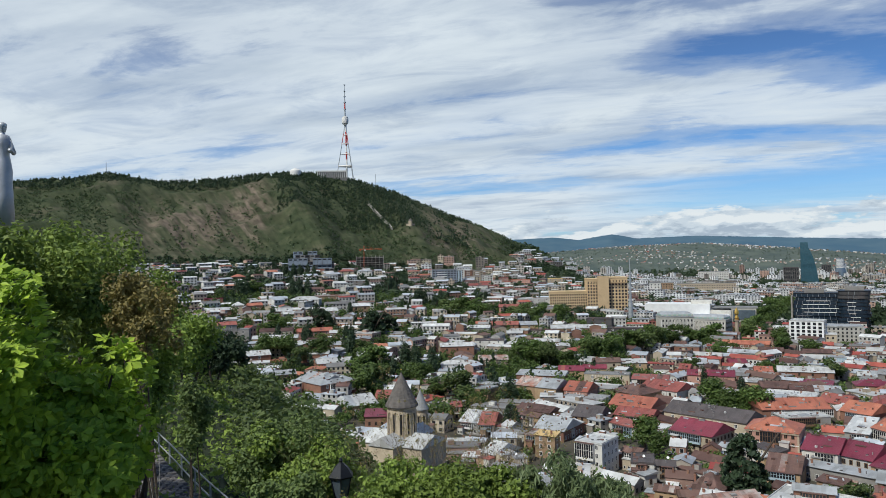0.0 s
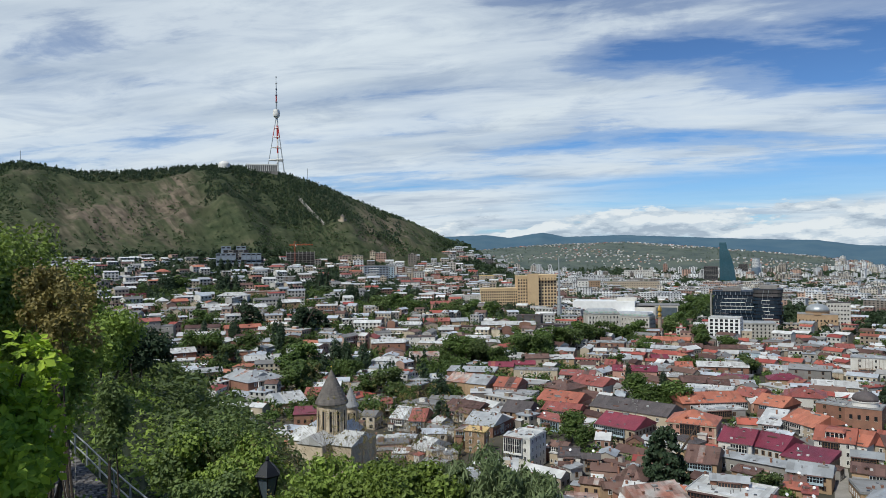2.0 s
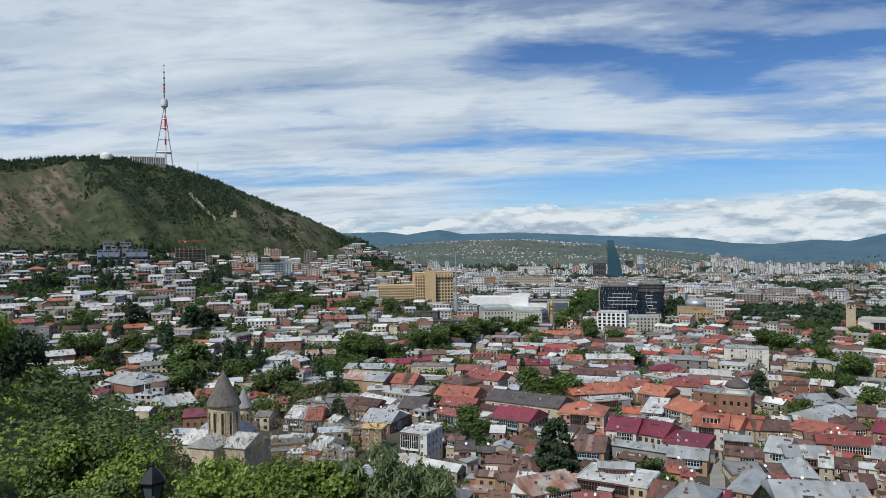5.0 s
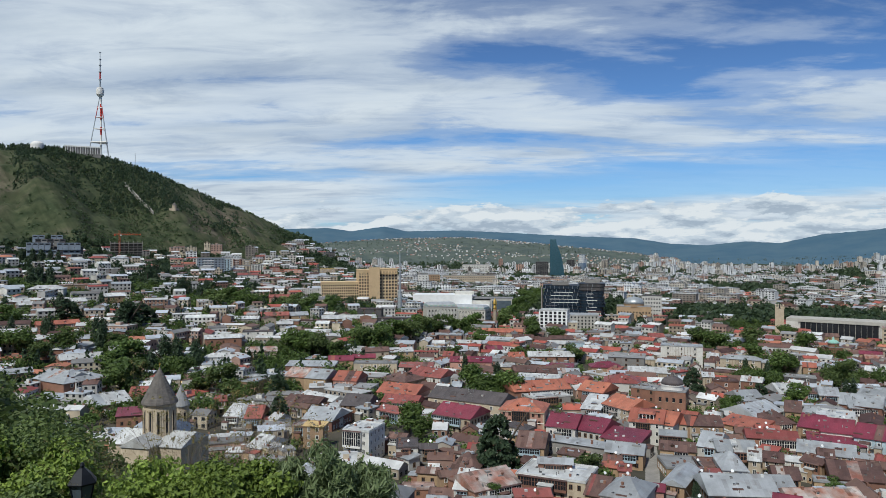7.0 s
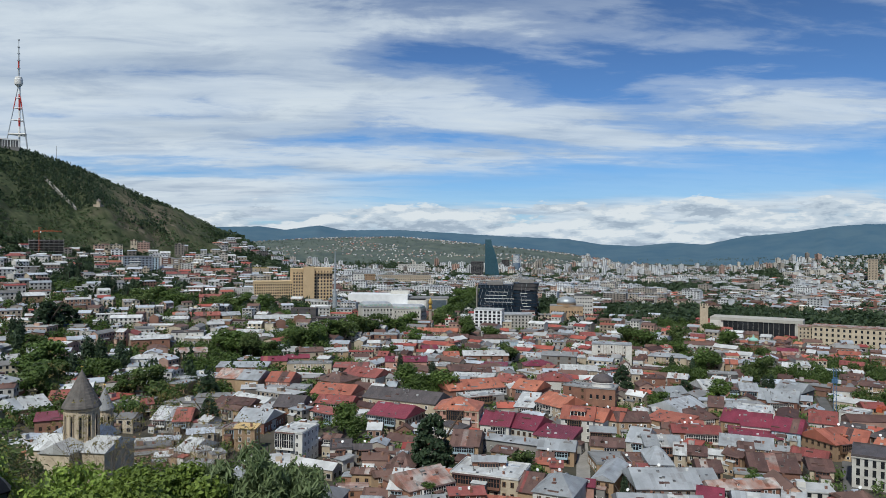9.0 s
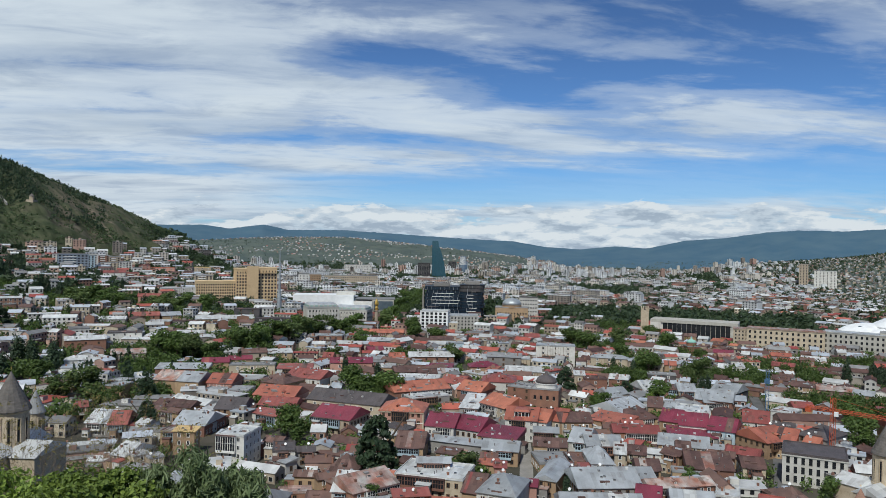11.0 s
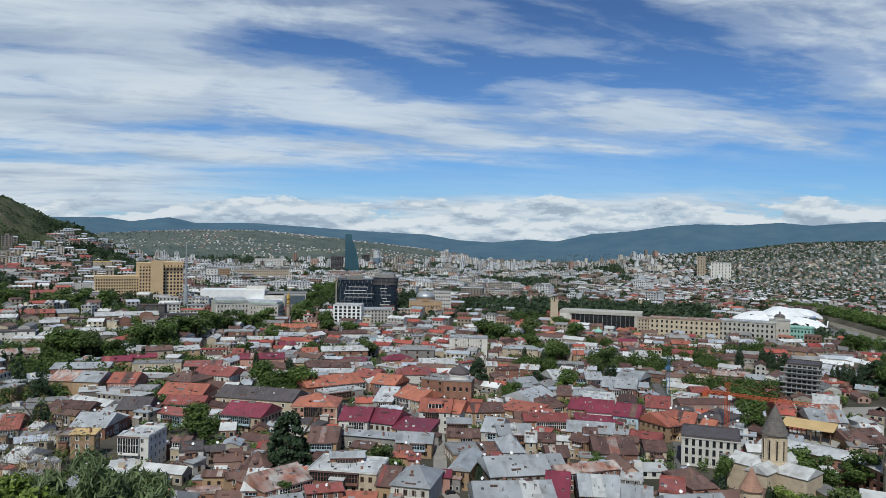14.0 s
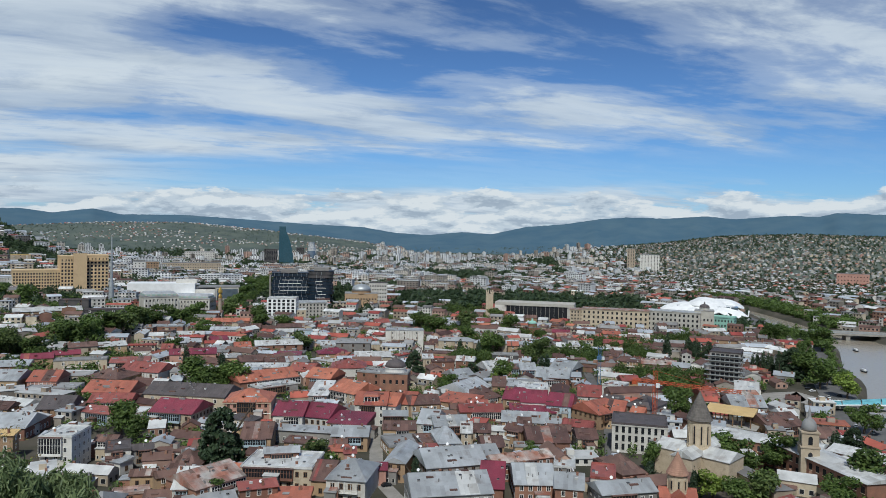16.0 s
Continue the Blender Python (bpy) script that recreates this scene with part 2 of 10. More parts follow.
M = {
    "roof_red": surface("roof_red", (0.30, 0.088, 0.072), (0.24, 0.075, 0.062), 0.12, 0.55, 0, 0, 0.22, 0.10, 1.1, 0.4, 0.35, sheet=0.22),
    "roof_orange": surface("roof_orange", (0.42, 0.148, 0.092), (0.34, 0.115, 0.075), 0.12, 0.6, 0, 0, 0.15, 0.10, 1.1, 0.4, 0.25, sheet=0.20),
    "roof_maroon": surface("roof_maroon", (0.22, 0.04, 0.065), (0.17, 0.035, 0.055), 0.12, 0.5, 0, 0, 0.15, 0.10, 1.1, 0.4, 0.1, sheet=0.12),
    "roof_brown": surface("roof_brown", (0.15, 0.085, 0.07), (0.11, 0.068, 0.06), 0.15, 0.7, 0, 0, 0.25, 0.15, 1.1, 0.3, 0.5, sheet=0.30),
    "roof_slate": surface("roof_slate", (0.10, 0.085, 0.085), (0.08, 0.07, 0.07), 0.15, 0.6, 0, 0, 0.15, 0.12, 1.1, 0.3, 0.2, sheet=0.15),
    "roof_metal": surface("roof_metal", (0.45, 0.465, 0.475), (0.33, 0.34, 0.345), 0.10, 0.45, 0.2, 0, 0.18, 0.10, 1.1, 0.5, 0.35, sheet=0.13),
    "roof_white": surface("roof_white", (0.60, 0.60, 0.585), (0.48, 0.48, 0.465), 0.10, 0.5, 0.1, 0, 0.12, 0.10, 1.1, 0.4, 0.40, sheet=0.18),
    "roof_rust": surface("roof_rust", (0.30, 0.13, 0.09), (0.40, 0.37, 0.34), 0.16, 0.6, 0.1, 0, 0.2, 0.15, 1.1, 0.4, 0.6, sheet=0.30),
    "roof_grey": surface("roof_grey", (0.28, 0.28, 0.28), (0.22, 0.22, 0.22), 0.12, 0.8, 0, 0, 0.2, 0.12, 0, 0.3, 0.35),
    "roof_yellow": surface("roof_yellow", (0.62, 0.44, 0.20), (0.55, 0.38, 0.17), 0.10, 0.6, 0, 0, 0.1, 0.10, 1.1, 0.3, 0.15),
    "wall_cream": surface("wall_cream", (0.473, 0.396, 0.292), (0.404, 0.335, 0.249), 0.16, 0.9, 0, 0.15, 0.2, 0.12, 0, 0.2, 0.3),
    "wall_white": surface("wall_white", (0.61, 0.59, 0.545), (0.52, 0.495, 0.45), 0.16, 0.9, 0, 0.15, 0.12, 0.10, 0, 0.2, 0.25),
    "wall_grey": surface("wall_grey", (0.284, 0.267, 0.249), (0.224, 0.215, 0.198), 0.16, 0.9, 0, 0.15, 0.2, 0.12, 0, 0.2, 0.35),
    "wall_brick": surface("wall_brick", (0.284, 0.146, 0.099), (0.224, 0.120, 0.086), 0.25, 0.9, 0, 0.3, 0.2, 0.18, 0, 0.2, 0.35),
    "wall_tan": surface("wall_tan", (0.387, 0.267, 0.163), (0.327, 0.224, 0.138), 0.16, 0.9, 0, 0.15, 0.2, 0.12, 0, 0.2, 0.25),
    "wall_pink": surface("wall_pink", (0.482, 0.275, 0.215), (0.421, 0.241, 0.189), 0.16, 0.9, 0, 0.1, 0.1, 0.10, 0, 0.2, 0.15),
    "wall_blue": surface("wall_blue", (0.42, 0.52, 0.58), (0.36, 0.45, 0.50), 0.16, 0.9, 0, 0.1, 0.1, 0.10, 0, 0.2, 0.15),
    "wall_green": surface("wall_green", (0.30, 0.52, 0.44), (0.25, 0.44, 0.38), 0.16, 0.9, 0, 0.1, 0.1, 0.10, 0, 0.2, 0.15),
    "wall_dark": surface("wall_dark", (0.09, 0.08, 0.08), (0.06, 0.06, 0.06), 0.16, 0.8, 0, 0.1, 0.2, 0.10, 0, 0.3, 0.1),
    "stone": surface("stone", (0.54, 0.45, 0.33), (0.46, 0.375, 0.27), 0.30, 0.9, 0, 0.4, 0.1, 0.18, 0, 0.2, 0.3),
    "stone_roof": surface("stone_roof", (0.16, 0.145, 0.132), (0.11, 0.10, 0.092), 0.6, 0.9, 0, 0.5, 0.0, 0.22, 0, 0.2, 0.3),
    "stone_pink": surface("stone_pink", (0.38, 0.22, 0.16), (0.30, 0.18, 0.13), 0.4, 0.9, 0, 0.4, 0.0, 0.2, 0, 0.2, 0.2),
    "trim_white": surface("trim_white", (0.74, 0.72, 0.68), (0.66, 0.64, 0.60), 0.3, 0.7, 0, 0.1, 0.05, 0.08),
    "wood": surface("wood", (0.20, 0.12, 0.07), (0.14, 0.085, 0.05), 0.8, 0.75, 0, 0.2, 0.2, 0.2),
    "bark": surface("bark", (0.11, 0.085, 0.065), (0.07, 0.055, 0.042), 3.0, 0.95, 0, 0.6, 0.15, 0.25),
    "steel": surface("steel", (0.40, 0.42, 0.43), (0.32, 0.34, 0.35), 0.5, 0.45, 0.4, 0, 0.05, 0.1),
    "black_metal": surface("black_metal", (0.02, 0.022, 0.026), (0.014, 0.015, 0.018), 2.0, 0.45, 0.3, 0, 0, 0.15),
    "paint_red": surface("paint_red", (0.50, 0.05, 0.04), None, 0.5, 0.5, 0, 0, 0, 0.1),
    "paint_orange": surface("paint_orange", (0.52, 0.11, 0.045), None, 0.5, 0.55, 0, 0, 0, 0.1),
    "paint_blue": surface("paint_blue", (0.10, 0.20, 0.34), None, 0.5, 0.5, 0, 0, 0, 0.1),
    "paint_white": surface("paint_white", (0.80, 0.80, 0.79), (0.72, 0.72, 0.71), 0.2, 0.45, 0, 0, 0, 0.05),
    "gold": surface("gold", (0.85, 0.55, 0.14), (0.6, 0.36, 0.08), 1.0, 0.35, 0.9, 0, 0, 0.1),
    "asphalt": surface("asphalt", (0.14, 0.135, 0.13), (0.10, 0.098, 0.095), 0.12, 0.9, 0, 0.2, 0, 0.15),
    "concrete": surface("concrete", (0.34, 0.32, 0.29), (0.27, 0.255, 0.23), 0.2, 0.9, 0, 0.2, 0.1, 0.12, 0, 0.2, 0.2),
    "cobble": surface("cobble", (0.20, 0.185, 0.175), (0.13, 0.12, 0.115), 1.5, 0.85, 0, 0.4, 0.3, 0.2),
    "statue_metal": surface("statue_metal", (0.50, 0.51, 0.52), (0.40, 0.41, 0.42), 0.4, 0.5, 0.4, 0, 0, 0.1),
    "glass_dark": glassy("glass_dark", (0.022, 0.024, 0.028), 0.15, 0.0, 0.4),
    "glass_navy": glassy("glass_navy", (0.020, 0.034, 0.052), 0.12, 0.1, 0.6),
    "glass_blue": glassy("glass_blue", (0.035, 0.11, 0.15), 0.15, 0.2),
    "glass_teal": glassy("glass_teal", (0.075, 0.155, 0.195), 0.12, 0.35),
    "glass_pale": glassy("glass_pale", (0.16, 0.20, 0.24), 0.15, 0.4),
    "glass_canopy": glassy("glass_canopy", (0.18, 0.46, 0.52), 0.2, 0.0),
    "leaf": leafy("leaf", (0.060, 0.096, 0.027), (0.168, 0.220, 0.068)),
    "leaf_town": leafy("leaf_town", (0.049, 0.086, 0.020), (0.128, 0.184, 0.045)),
    "leaf_scrub": leafy("leaf_scrub", (0.051, 0.081, 0.034), (0.106, 0.140, 0.061), 0.1),
    "leaf_dark": leafy("leaf_dark", (0.028, 0.050, 0.027), (0.068, 0.102, 0.051), 0.15),
    # crowns on distant hills: air haze is mixed into the leaf colour
    "leaf_hazed": leafy("leaf_hazed", (0.080, 0.104, 0.080), (0.120, 0.148, 0.112), 0.1),
    "leaf_light": leafy("leaf_light", (0.102, 0.155, 0.027), (0.284, 0.373, 0.072)),
    "leaf_maple": leafy("leaf_maple", (0.162, 0.258, 0.021), (0.497, 0.646, 0.063), 0.05),
    "leaf_grey": leafy("leaf_grey", (0.077, 0.113, 0.045), (0.243, 0.302, 0.140), 0.15),
    "leaf_rust": leafy("leaf_rust", (0.143, 0.128, 0.042), (0.315, 0.255, 0.085), 0.1),
    "leaf_far": leafy("leaf_far", (0.034, 0.059, 0.028), (0.073, 0.104, 0.047), 0.1),
    "twig": surface("twig", (0.19, 0.145, 0.105), (0.13, 0.10, 0.07), 3.0, 0.95, 0, 0.2, 0.1, 0.2),
}


# ---- mesh helpers ----
def mesh_object(name, verts, faces, mats, parent=None, index=None, label="", smooth=False):
    me = bpy.data.meshes.new(name)
    me.from_pydata(verts, [], faces)
    for m in mats if isinstance(mats, (list, tuple)) else [mats]:
        me.materials.append(m)
    if index is not None:
        me.polygons.foreach_set("material_index", index)
    if smooth:
        me.polygons.foreach_set("use_smooth", [True] * len(me.polygons))
    me.update()
    ob = new(name, me)
    if parent is not None:
        ob.parent = parent
    if label:
        tagged(ob, label)
    return ob


class Shape:
    """Collects faces of one mesh, with a material slot for each."""

    def __init__(self):
        self.v, self.f, self.i = [], [], []

    def add(self, verts, faces, slot=0, m=None):
        o = len(self.v)
        self.v += [tuple(m @ Vector(q)) for q in verts] if m is not None else [tuple(q) for q in verts]
        self.f += [tuple(o + k for k in f) for f in faces]
        self.i += [slot] * len(faces)

    def box(self, x0, y0, z0, x1, y1, z1, slot=0, m=None):
        v = [(x0, y0, z0), (x1, y0, z0), (x1, y1, z0), (x0, y1, z0), (x0, y0, z1), (x1, y0, z1), (x1, y1, z1), (x0, y1, z1)]
        self.add(v, [(0, 3, 2, 1), (4, 5, 6, 7), (0, 1, 5, 4), (1, 2, 6, 5), (2, 3, 7, 6), (3, 0, 4, 7)], slot, m)

    def prism(self, ring0, ring1, slot=0, m=None, caps=True):
        n = len(ring0)
        f = [(k, (k + 1) % n, n + (k + 1) % n, n + k) for k in range(n)]
        if caps:
            f += [tuple(range(n))[::-1], tuple(range(n, 2 * n))]
        self.add(list(ring0) + list(ring1), f, slot, m)

    def tube(self, profile, n=16, slot=0, m=None, cx=0, cy=0, turn=0.0):
        """A turned body from (radius, height) pairs."""
        v, f = [], []
        for r, z in profile:
            v += [(cx + r * math.cos(2 * math.pi * (k + turn) / n), cy + r * math.sin(2 * math.pi * (k + turn) / n), z) for k in range(n)]
        for j in range(len(profile) - 1):
            f += [(j * n + k, j * n + (k + 1) % n, (j + 1) * n + (k + 1) % n, (j + 1) * n + k) for k in range(n)]
        f += [tuple(range(n))[::-1], tuple(range((len(profile) - 1) * n, len(profile) * n))]
        self.add(v, f, slot, m)

    def rod(self, a, b, r, n=6, slot=0, r2=None):
        a, b = Vector(a), Vector(b)
        q = (b - a).to_track_quat("Z", "Y").to_matrix()
        ring = [q @ Vector((math.cos(2 * math.pi * k / n), math.sin(2 * math.pi * k / n), 0)) for k in range(n)]
        r2 = r if r2 is None else r2
        self.prism([a + p * r for p in ring], [b + p * r2 for p in ring], slot)

    def make(self, name, mats, parent=None, label="", smooth=False):
        return mesh_object(name, self.v, self.f, mats, parent, self.i, label, smooth)


def empty(name, m, label="", category="", group="", kind=""):
    ob = new(name)
    ob.matrix_world = m
    return tagged(ob, label, category, group, kind)


def child(ob, parent):
    ob.parent = parent
    return ob


# ---- lie of the land ----
def smooth(a, b, x):
    t = np.clip((x - a) / (b - a), 0.0, 1.0)
    return t * t * (3 - 2 * t)


RIDGE_AZ = [-95, -70, -54.7, -53, -51.2, -49.2, -47.5, -45.6, -43.2, -40.8, -38.7, -35.7, -33.5, -31.3, -30, -27.7, -25.5, -23.3, -21, -18.8, -17, -15.5, -13, -10]
RIDGE_EL = [2.0, 5.0, 5.8, 6.0, 6.1, 6.6, 6.3, 6.0, 6.1, 6.3, 6.6, 6.8, 6.7, 6.25, 5.9, 5.2, 4.2, 3.3, 2.4, 1.3, 0.45, -0.45, -1.6, -2.8]
FAR_AZ = [-90, -40, -18.6, -15.1, -13.4, -10.8, -8.9, -4.5, 0.5, 5.2, 8.8, 11.4, 14.1, 16.8, 19.1, 21.8, 24.9, 27.5, 29.6, 32.5, 35.3, 37.3, 41, 42.9, 43.9, 46.9, 60, 90]
FAR_EL = [1.0, 1.2, 1.3, 1.38, 1.14, 1.52, 1.14, 1.22, 0.95, 0.70, 0.58, 0.16, 0.03, 0.33, 0.19, 0.82, 1.10, 1.53, 1.69, 1.63, 1.83, 1.64, 1.91, 1.83, 2.12, 2.0, 1.9, 1.5]
MID_AZ = [-30, -17, -15, -10.6, -4.4, 0.9, 9, 14]
MID_EL = [-0.2, 0.0, 0.21, 0.5, 0.62, 0.2, -0.62, -1.5]
EAST_AZ = [18, 27, 32.5, 36.5, 41.8, 47, 60, 90]
EAST_EL = [-2.2, -0.85, -0.30, 0.28, 0.48, 0.40, 0.4, 0.3]
NEAR_AZ = [-180, -100, -75, -56, -50, -45, -40, -36, -31, -25, -15, 0, 40, 100, 180]
NEAR_DIP = [-12, -10, -6, -2.0, 0.8, 3.8, 7.8, 11.0, 15.0, 19.5, 24, 26, 26, 10, -12]
FIRST_Z = [96, 96, 94, 91.8, 91.5, 91.5, 91, 90.5, 89, 88, 87, 86, 86, 92, 96]


def land(x, y, rough=True):
    x, y = np.asarray(x, float), np.asarray(y, float)
    d = np.hypot(x, y) + 1e-6
    az = np.degrees(np.arctan2(x, y))
    base = 20 * smooth(-2, -12, az) * smooth(500, 900, d) + 62 * smooth(-9, -34, az) * smooth(430, 1400, d)
    base = base + 8 * smooth(-20, -40, az) * smooth(300, 420, d)
    # the mountain with the mast
    top = 100 + 2000 * np.tan(np.radians(np.interp(az, RIDGE_AZ, RIDGE_EL)))
    s = np.clip((d - 1330) / 670, 0, 1)
    back = np.exp(-((np.maximum(d, 2000) - 2000) / 650.0) ** 2)
    on = smooth(-9, -13, az) * smooth(-120, -90, az)
    gully = np.sin(az * 2.1 + 1.7 * np.sin(az * 0.53) + 3.0 * s) * 0.6 + np.sin(az * 5.3 + 2.0 * np.sin(az * 0.9 + 4 * s)) * 0.4
    hill = base + np.maximum(top - base, 0) * (s ** 1.12 * back) + gully * 16 * s * (1 - s)
    spur = -33.1 - 4.5 * (d - 1380) / 570
    hill = hill + (34 * np.exp(-((az - spur) / 1.5) ** 2) - 22 * np.exp(-((az - spur - 4.2) / 2.2) ** 2) - 12 * np.exp(-((az - spur + 4.5) / 2.0) ** 2) + 20 * np.exp(-((az - spur - 9.0) / 1.6) ** 2)) * 4 * s * (1 - s) * smooth(1.0, 0.8, s)
    z = np.where(s > 0, base * (1 - on) + np.maximum(hill, base * 0.98) * on, base)
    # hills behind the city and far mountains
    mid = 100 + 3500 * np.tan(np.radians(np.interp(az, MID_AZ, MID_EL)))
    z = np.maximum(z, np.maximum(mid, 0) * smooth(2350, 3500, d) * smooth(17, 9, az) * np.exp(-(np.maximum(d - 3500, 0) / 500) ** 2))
    east = 100 + 2700 * np.tan(np.radians(np.interp(az, EAST_AZ, EAST_EL)))
    z = np.maximum(z, np.maximum(east, 0) * smooth(1800, 2700, d) * smooth(18, 27, az) * np.exp(-(np.maximum(d - 2700, 0) / 800) ** 2))
    far = 100 + 4600 * np.tan(np.radians(np.interp(az, FAR_AZ, FAR_EL)))
    fs = np.clip((d - 3650) / 950, 0, 1)
    front = 0.88 + 0.12 * np.sin(az * 1.9 + 2 * np.sin(az * 0.7))
    z = np.maximum(z, far * fs ** 0.8 * (front + (1 - front) * fs))
    # the slope on which the camera stands, and its spur
    dip = np.interp(az, NEAR_AZ, NEAR_DIP)
    first = np.interp(az, NEAR_AZ, FIRST_Z)
    z165 = 98.4 - 165 * np.tan(np.radians(dip))
    near = np.where(d < 25, 98.4 + (first - 98.4) * smooth(1.5, 25, d), first + (z165 - first) * (d - 25) / 140)
    near = np.where(d > 165, z165 - (d - 165) * 0.72, near)
    near = np.where(np.abs(az) > 100, np.interp(d, [0, 6, 300, 5000], [98.4, 98.4, 130, 60]), near)
    # terrace of the old church above the roofs
    cx, cy = np.hypot(x + CHURCH[0], y - CHURCH[1]), 0
    near = np.maximum(near, CHURCH[2] - 0.55 * np.maximum(cx - 20, 0))
    river = RIVER(x, y)
    z = np.where(river > 0, z - 9 * smooth(0, 12, river), z)
    return np.maximum(z, near)


CHURCH = (108.0, 208.5, 30.0)
RIVER_Y = [150, 359, 395, 427, 486, 576, 659, 749, 898, 965]
RIVER_W = [230, 366, 404, 436, 473, 556, 590, 624, 702, 745]
RIVER_E = [560, 610, 618, 625, 638, 655, 652, 684, 736, 750]


def RIVER(x, y):
    """Metres inside the river, measured east of its west bank; below zero on land."""
    inside = np.minimum(x - np.interp(y, RIVER_Y, RIVER_W), np.interp(y, RIVER_Y, RIVER_E) - x)
    return np.where((y > 150) & (y < 965), inside, -99.0)


def ground(x, y):
    return float(land(x, y))


def build_ground():
    az = np.concatenate([np.arange(-180, -62, 4.0), np.arange(-62, 54, 0.25), np.arange(54, 180.1, 4.0)])
    d = np.concatenate([[0.0], np.geomspace(1.5, 40, 24), np.geomspace(42, 1000, 110), np.geomspace(1010, 2150, 110), np.geomspace(2160, 4990, 70)])
    A, D = np.meshgrid(np.radians(az), d)
    X, Y = D * np.sin(A), D * np.cos(A)
    Z = land(X, Y)
    rng = np.random.default_rng(4)
    Z += rng.normal(0, 1, Z.shape) * np.where(Z > 105, 0.9, 0.08) * (D > 20)
    on = (D > 1350) & (D < 2150) & (np.degrees(A) > -60) & (np.degrees(A) < -12)
    for i, j in zip(*np.nonzero(on)):
        p = Vector((X[i, j] * 0.006, Y[i, j] * 0.006, 0.3))
        k = 1 - abs(noise.noise(p * 1.0)) * 2
        Z[i, j] += min(1.0, (D[i, j] - 1350) / 250) * min(1.0, max(0.0, (2030 - D[i, j]) / 120)) * (16 * (k - 0.55) + 7 * noise.noise(p * 3.1) + 4 * noise.noise(p * 7.3))
    n, k = X.shape
    v = np.stack([X, Y, Z], -1).reshape(-1, 3)
    idx = np.arange(n * k).reshape(n, k)
    f = np.stack([idx[:-1, :-1], idx[1:, :-1], idx[1:, 1:], idx[:-1, 1:]], -1).reshape(-1, 4)[:, ::-1]
    me = bpy.data.meshes.new("ground")
    me.from_pydata(v.tolist(), [], f.tolist())
    me.polygons.foreach_set("use_smooth", [True] * len(me.polygons))
    # land cover: 0 town, 1 grass and scrub, 1.4 haze-paled hills, 2 far forest blued by haze
    azd = np.degrees(A)
    hillside = ((D > 1330) & (azd < -12) & (D < 2800)).astype(float)
    slope = ((D < 300) & (Z > 6)) | (np.abs(azd) > 95)
    cover = np.where(slope, 1.0, hillside)
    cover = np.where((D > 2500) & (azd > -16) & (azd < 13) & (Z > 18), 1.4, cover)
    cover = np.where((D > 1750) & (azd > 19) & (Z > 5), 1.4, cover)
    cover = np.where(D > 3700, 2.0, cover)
    at = me.attributes.new("cover", "FLOAT", "POINT")
    at.data.foreach_set("value", cover.reshape(-1).astype(np.float32))
    bare = 0.75 * np.exp(-((azd + 39.2) / 1.9) ** 2 - ((D - 1740) / 150) ** 2) + np.exp(-((azd + 44) / 3.5) ** 2 - ((D - 1640) / 190) ** 2) + np.exp(-((azd + 39.0) / 0.9) ** 2 - ((D - 1700) / 240) ** 2) * 0.9 + np.exp(-((azd + 23.0) / 3.0) ** 2 - ((D - 1760) / 190) ** 2) * 0.85
    sb = me.attributes.new("bare", "FLOAT", "POINT")
    sb.data.foreach_set("value", bare.reshape(-1).astype(np.float32))
    # runs of scree and scrub lie aslant down the slope
    run = me.attributes.new("run", "FLOAT_VECTOR", "POINT")
    lean = np.stack([azd * 1.5 + (D - 1400) / 570 * 9.0, D / 170.0, Z * 0.004], -1)
    run.data.foreach_set("vector", lean.reshape(-1).astype(np.float32))
    m = bpy.data.materials.new("land")
    tree, N, L = nodes_of(m)
    out, b = N.new("ShaderNodeOutputMaterial"), N.new("ShaderNodeBsdfPrincipled")
    L.new(b.outputs[0], out.inputs[0])
    b.inputs["Roughness"].default_value, b.inputs["Specular IOR Level"].default_value = 0.95, 0.1
    geo, att = N.new("ShaderNodeNewGeometry"), N.new("ShaderNodeAttribute")
    att.attribute_name = "cover"

    run_at = N.new("ShaderNodeAttribute")
    run_at.attribute_name = "run"

    def tone(scale, detail, lo, hi, c1, c2, stretch=None, along=False):
        n = N.new("ShaderNodeTexNoise")
        n.inputs["Scale"].default_value, n.inputs["Detail"].default_value, n.inputs["Roughness"].default_value = scale, detail, 0.6
        vec = run_at.outputs["Vector"] if along else geo.outputs["Position"]
        if stretch:
            mp = N.new("ShaderNodeMapping")
            mp.inputs["Scale"].default_value = stretch
            L.new(vec, mp.inputs["Vector"])
            vec = mp.outputs[0]
        L.new(vec, n.inputs["Vector"])
        r = N.new("ShaderNodeValToRGB")
        r.color_ramp.elements[0].position, r.color_ramp.elements[1].position = lo, hi
        r.color_ramp.elements[0].color, r.color_ramp.elements[1].color = (*c1, 1), (*c2, 1)
        L.new(n.outputs["Fac"], r.inputs[0])
        return r.outputs[0]

    def mix(fac, a, b2, mode="MIX"):
        n = N.new("ShaderNodeMix")
        n.data_type, n.blend_type = "RGBA", mode
        if isinstance(fac, float):
            n.inputs["Factor"].default_value = fac
        else:
            L.new(fac, n.inputs["Factor"])
        L.new(a, n.inputs["A"])
        L.new(b2, n.inputs["B"])
        return n.outputs["Result"]

    def step(v, lo, hi):
        n = N.new("ShaderNodeMapRange")
        n.inputs["From Min"].default_value, n.inputs["From Max"].default_value = lo, hi
        L.new(v, n.inputs["Value"])
        return n.outputs[0]

    town = tone(0.03, 6, 0.35, 0.65, (0.050, 0.050, 0.036), (0.105, 0.092, 0.074))
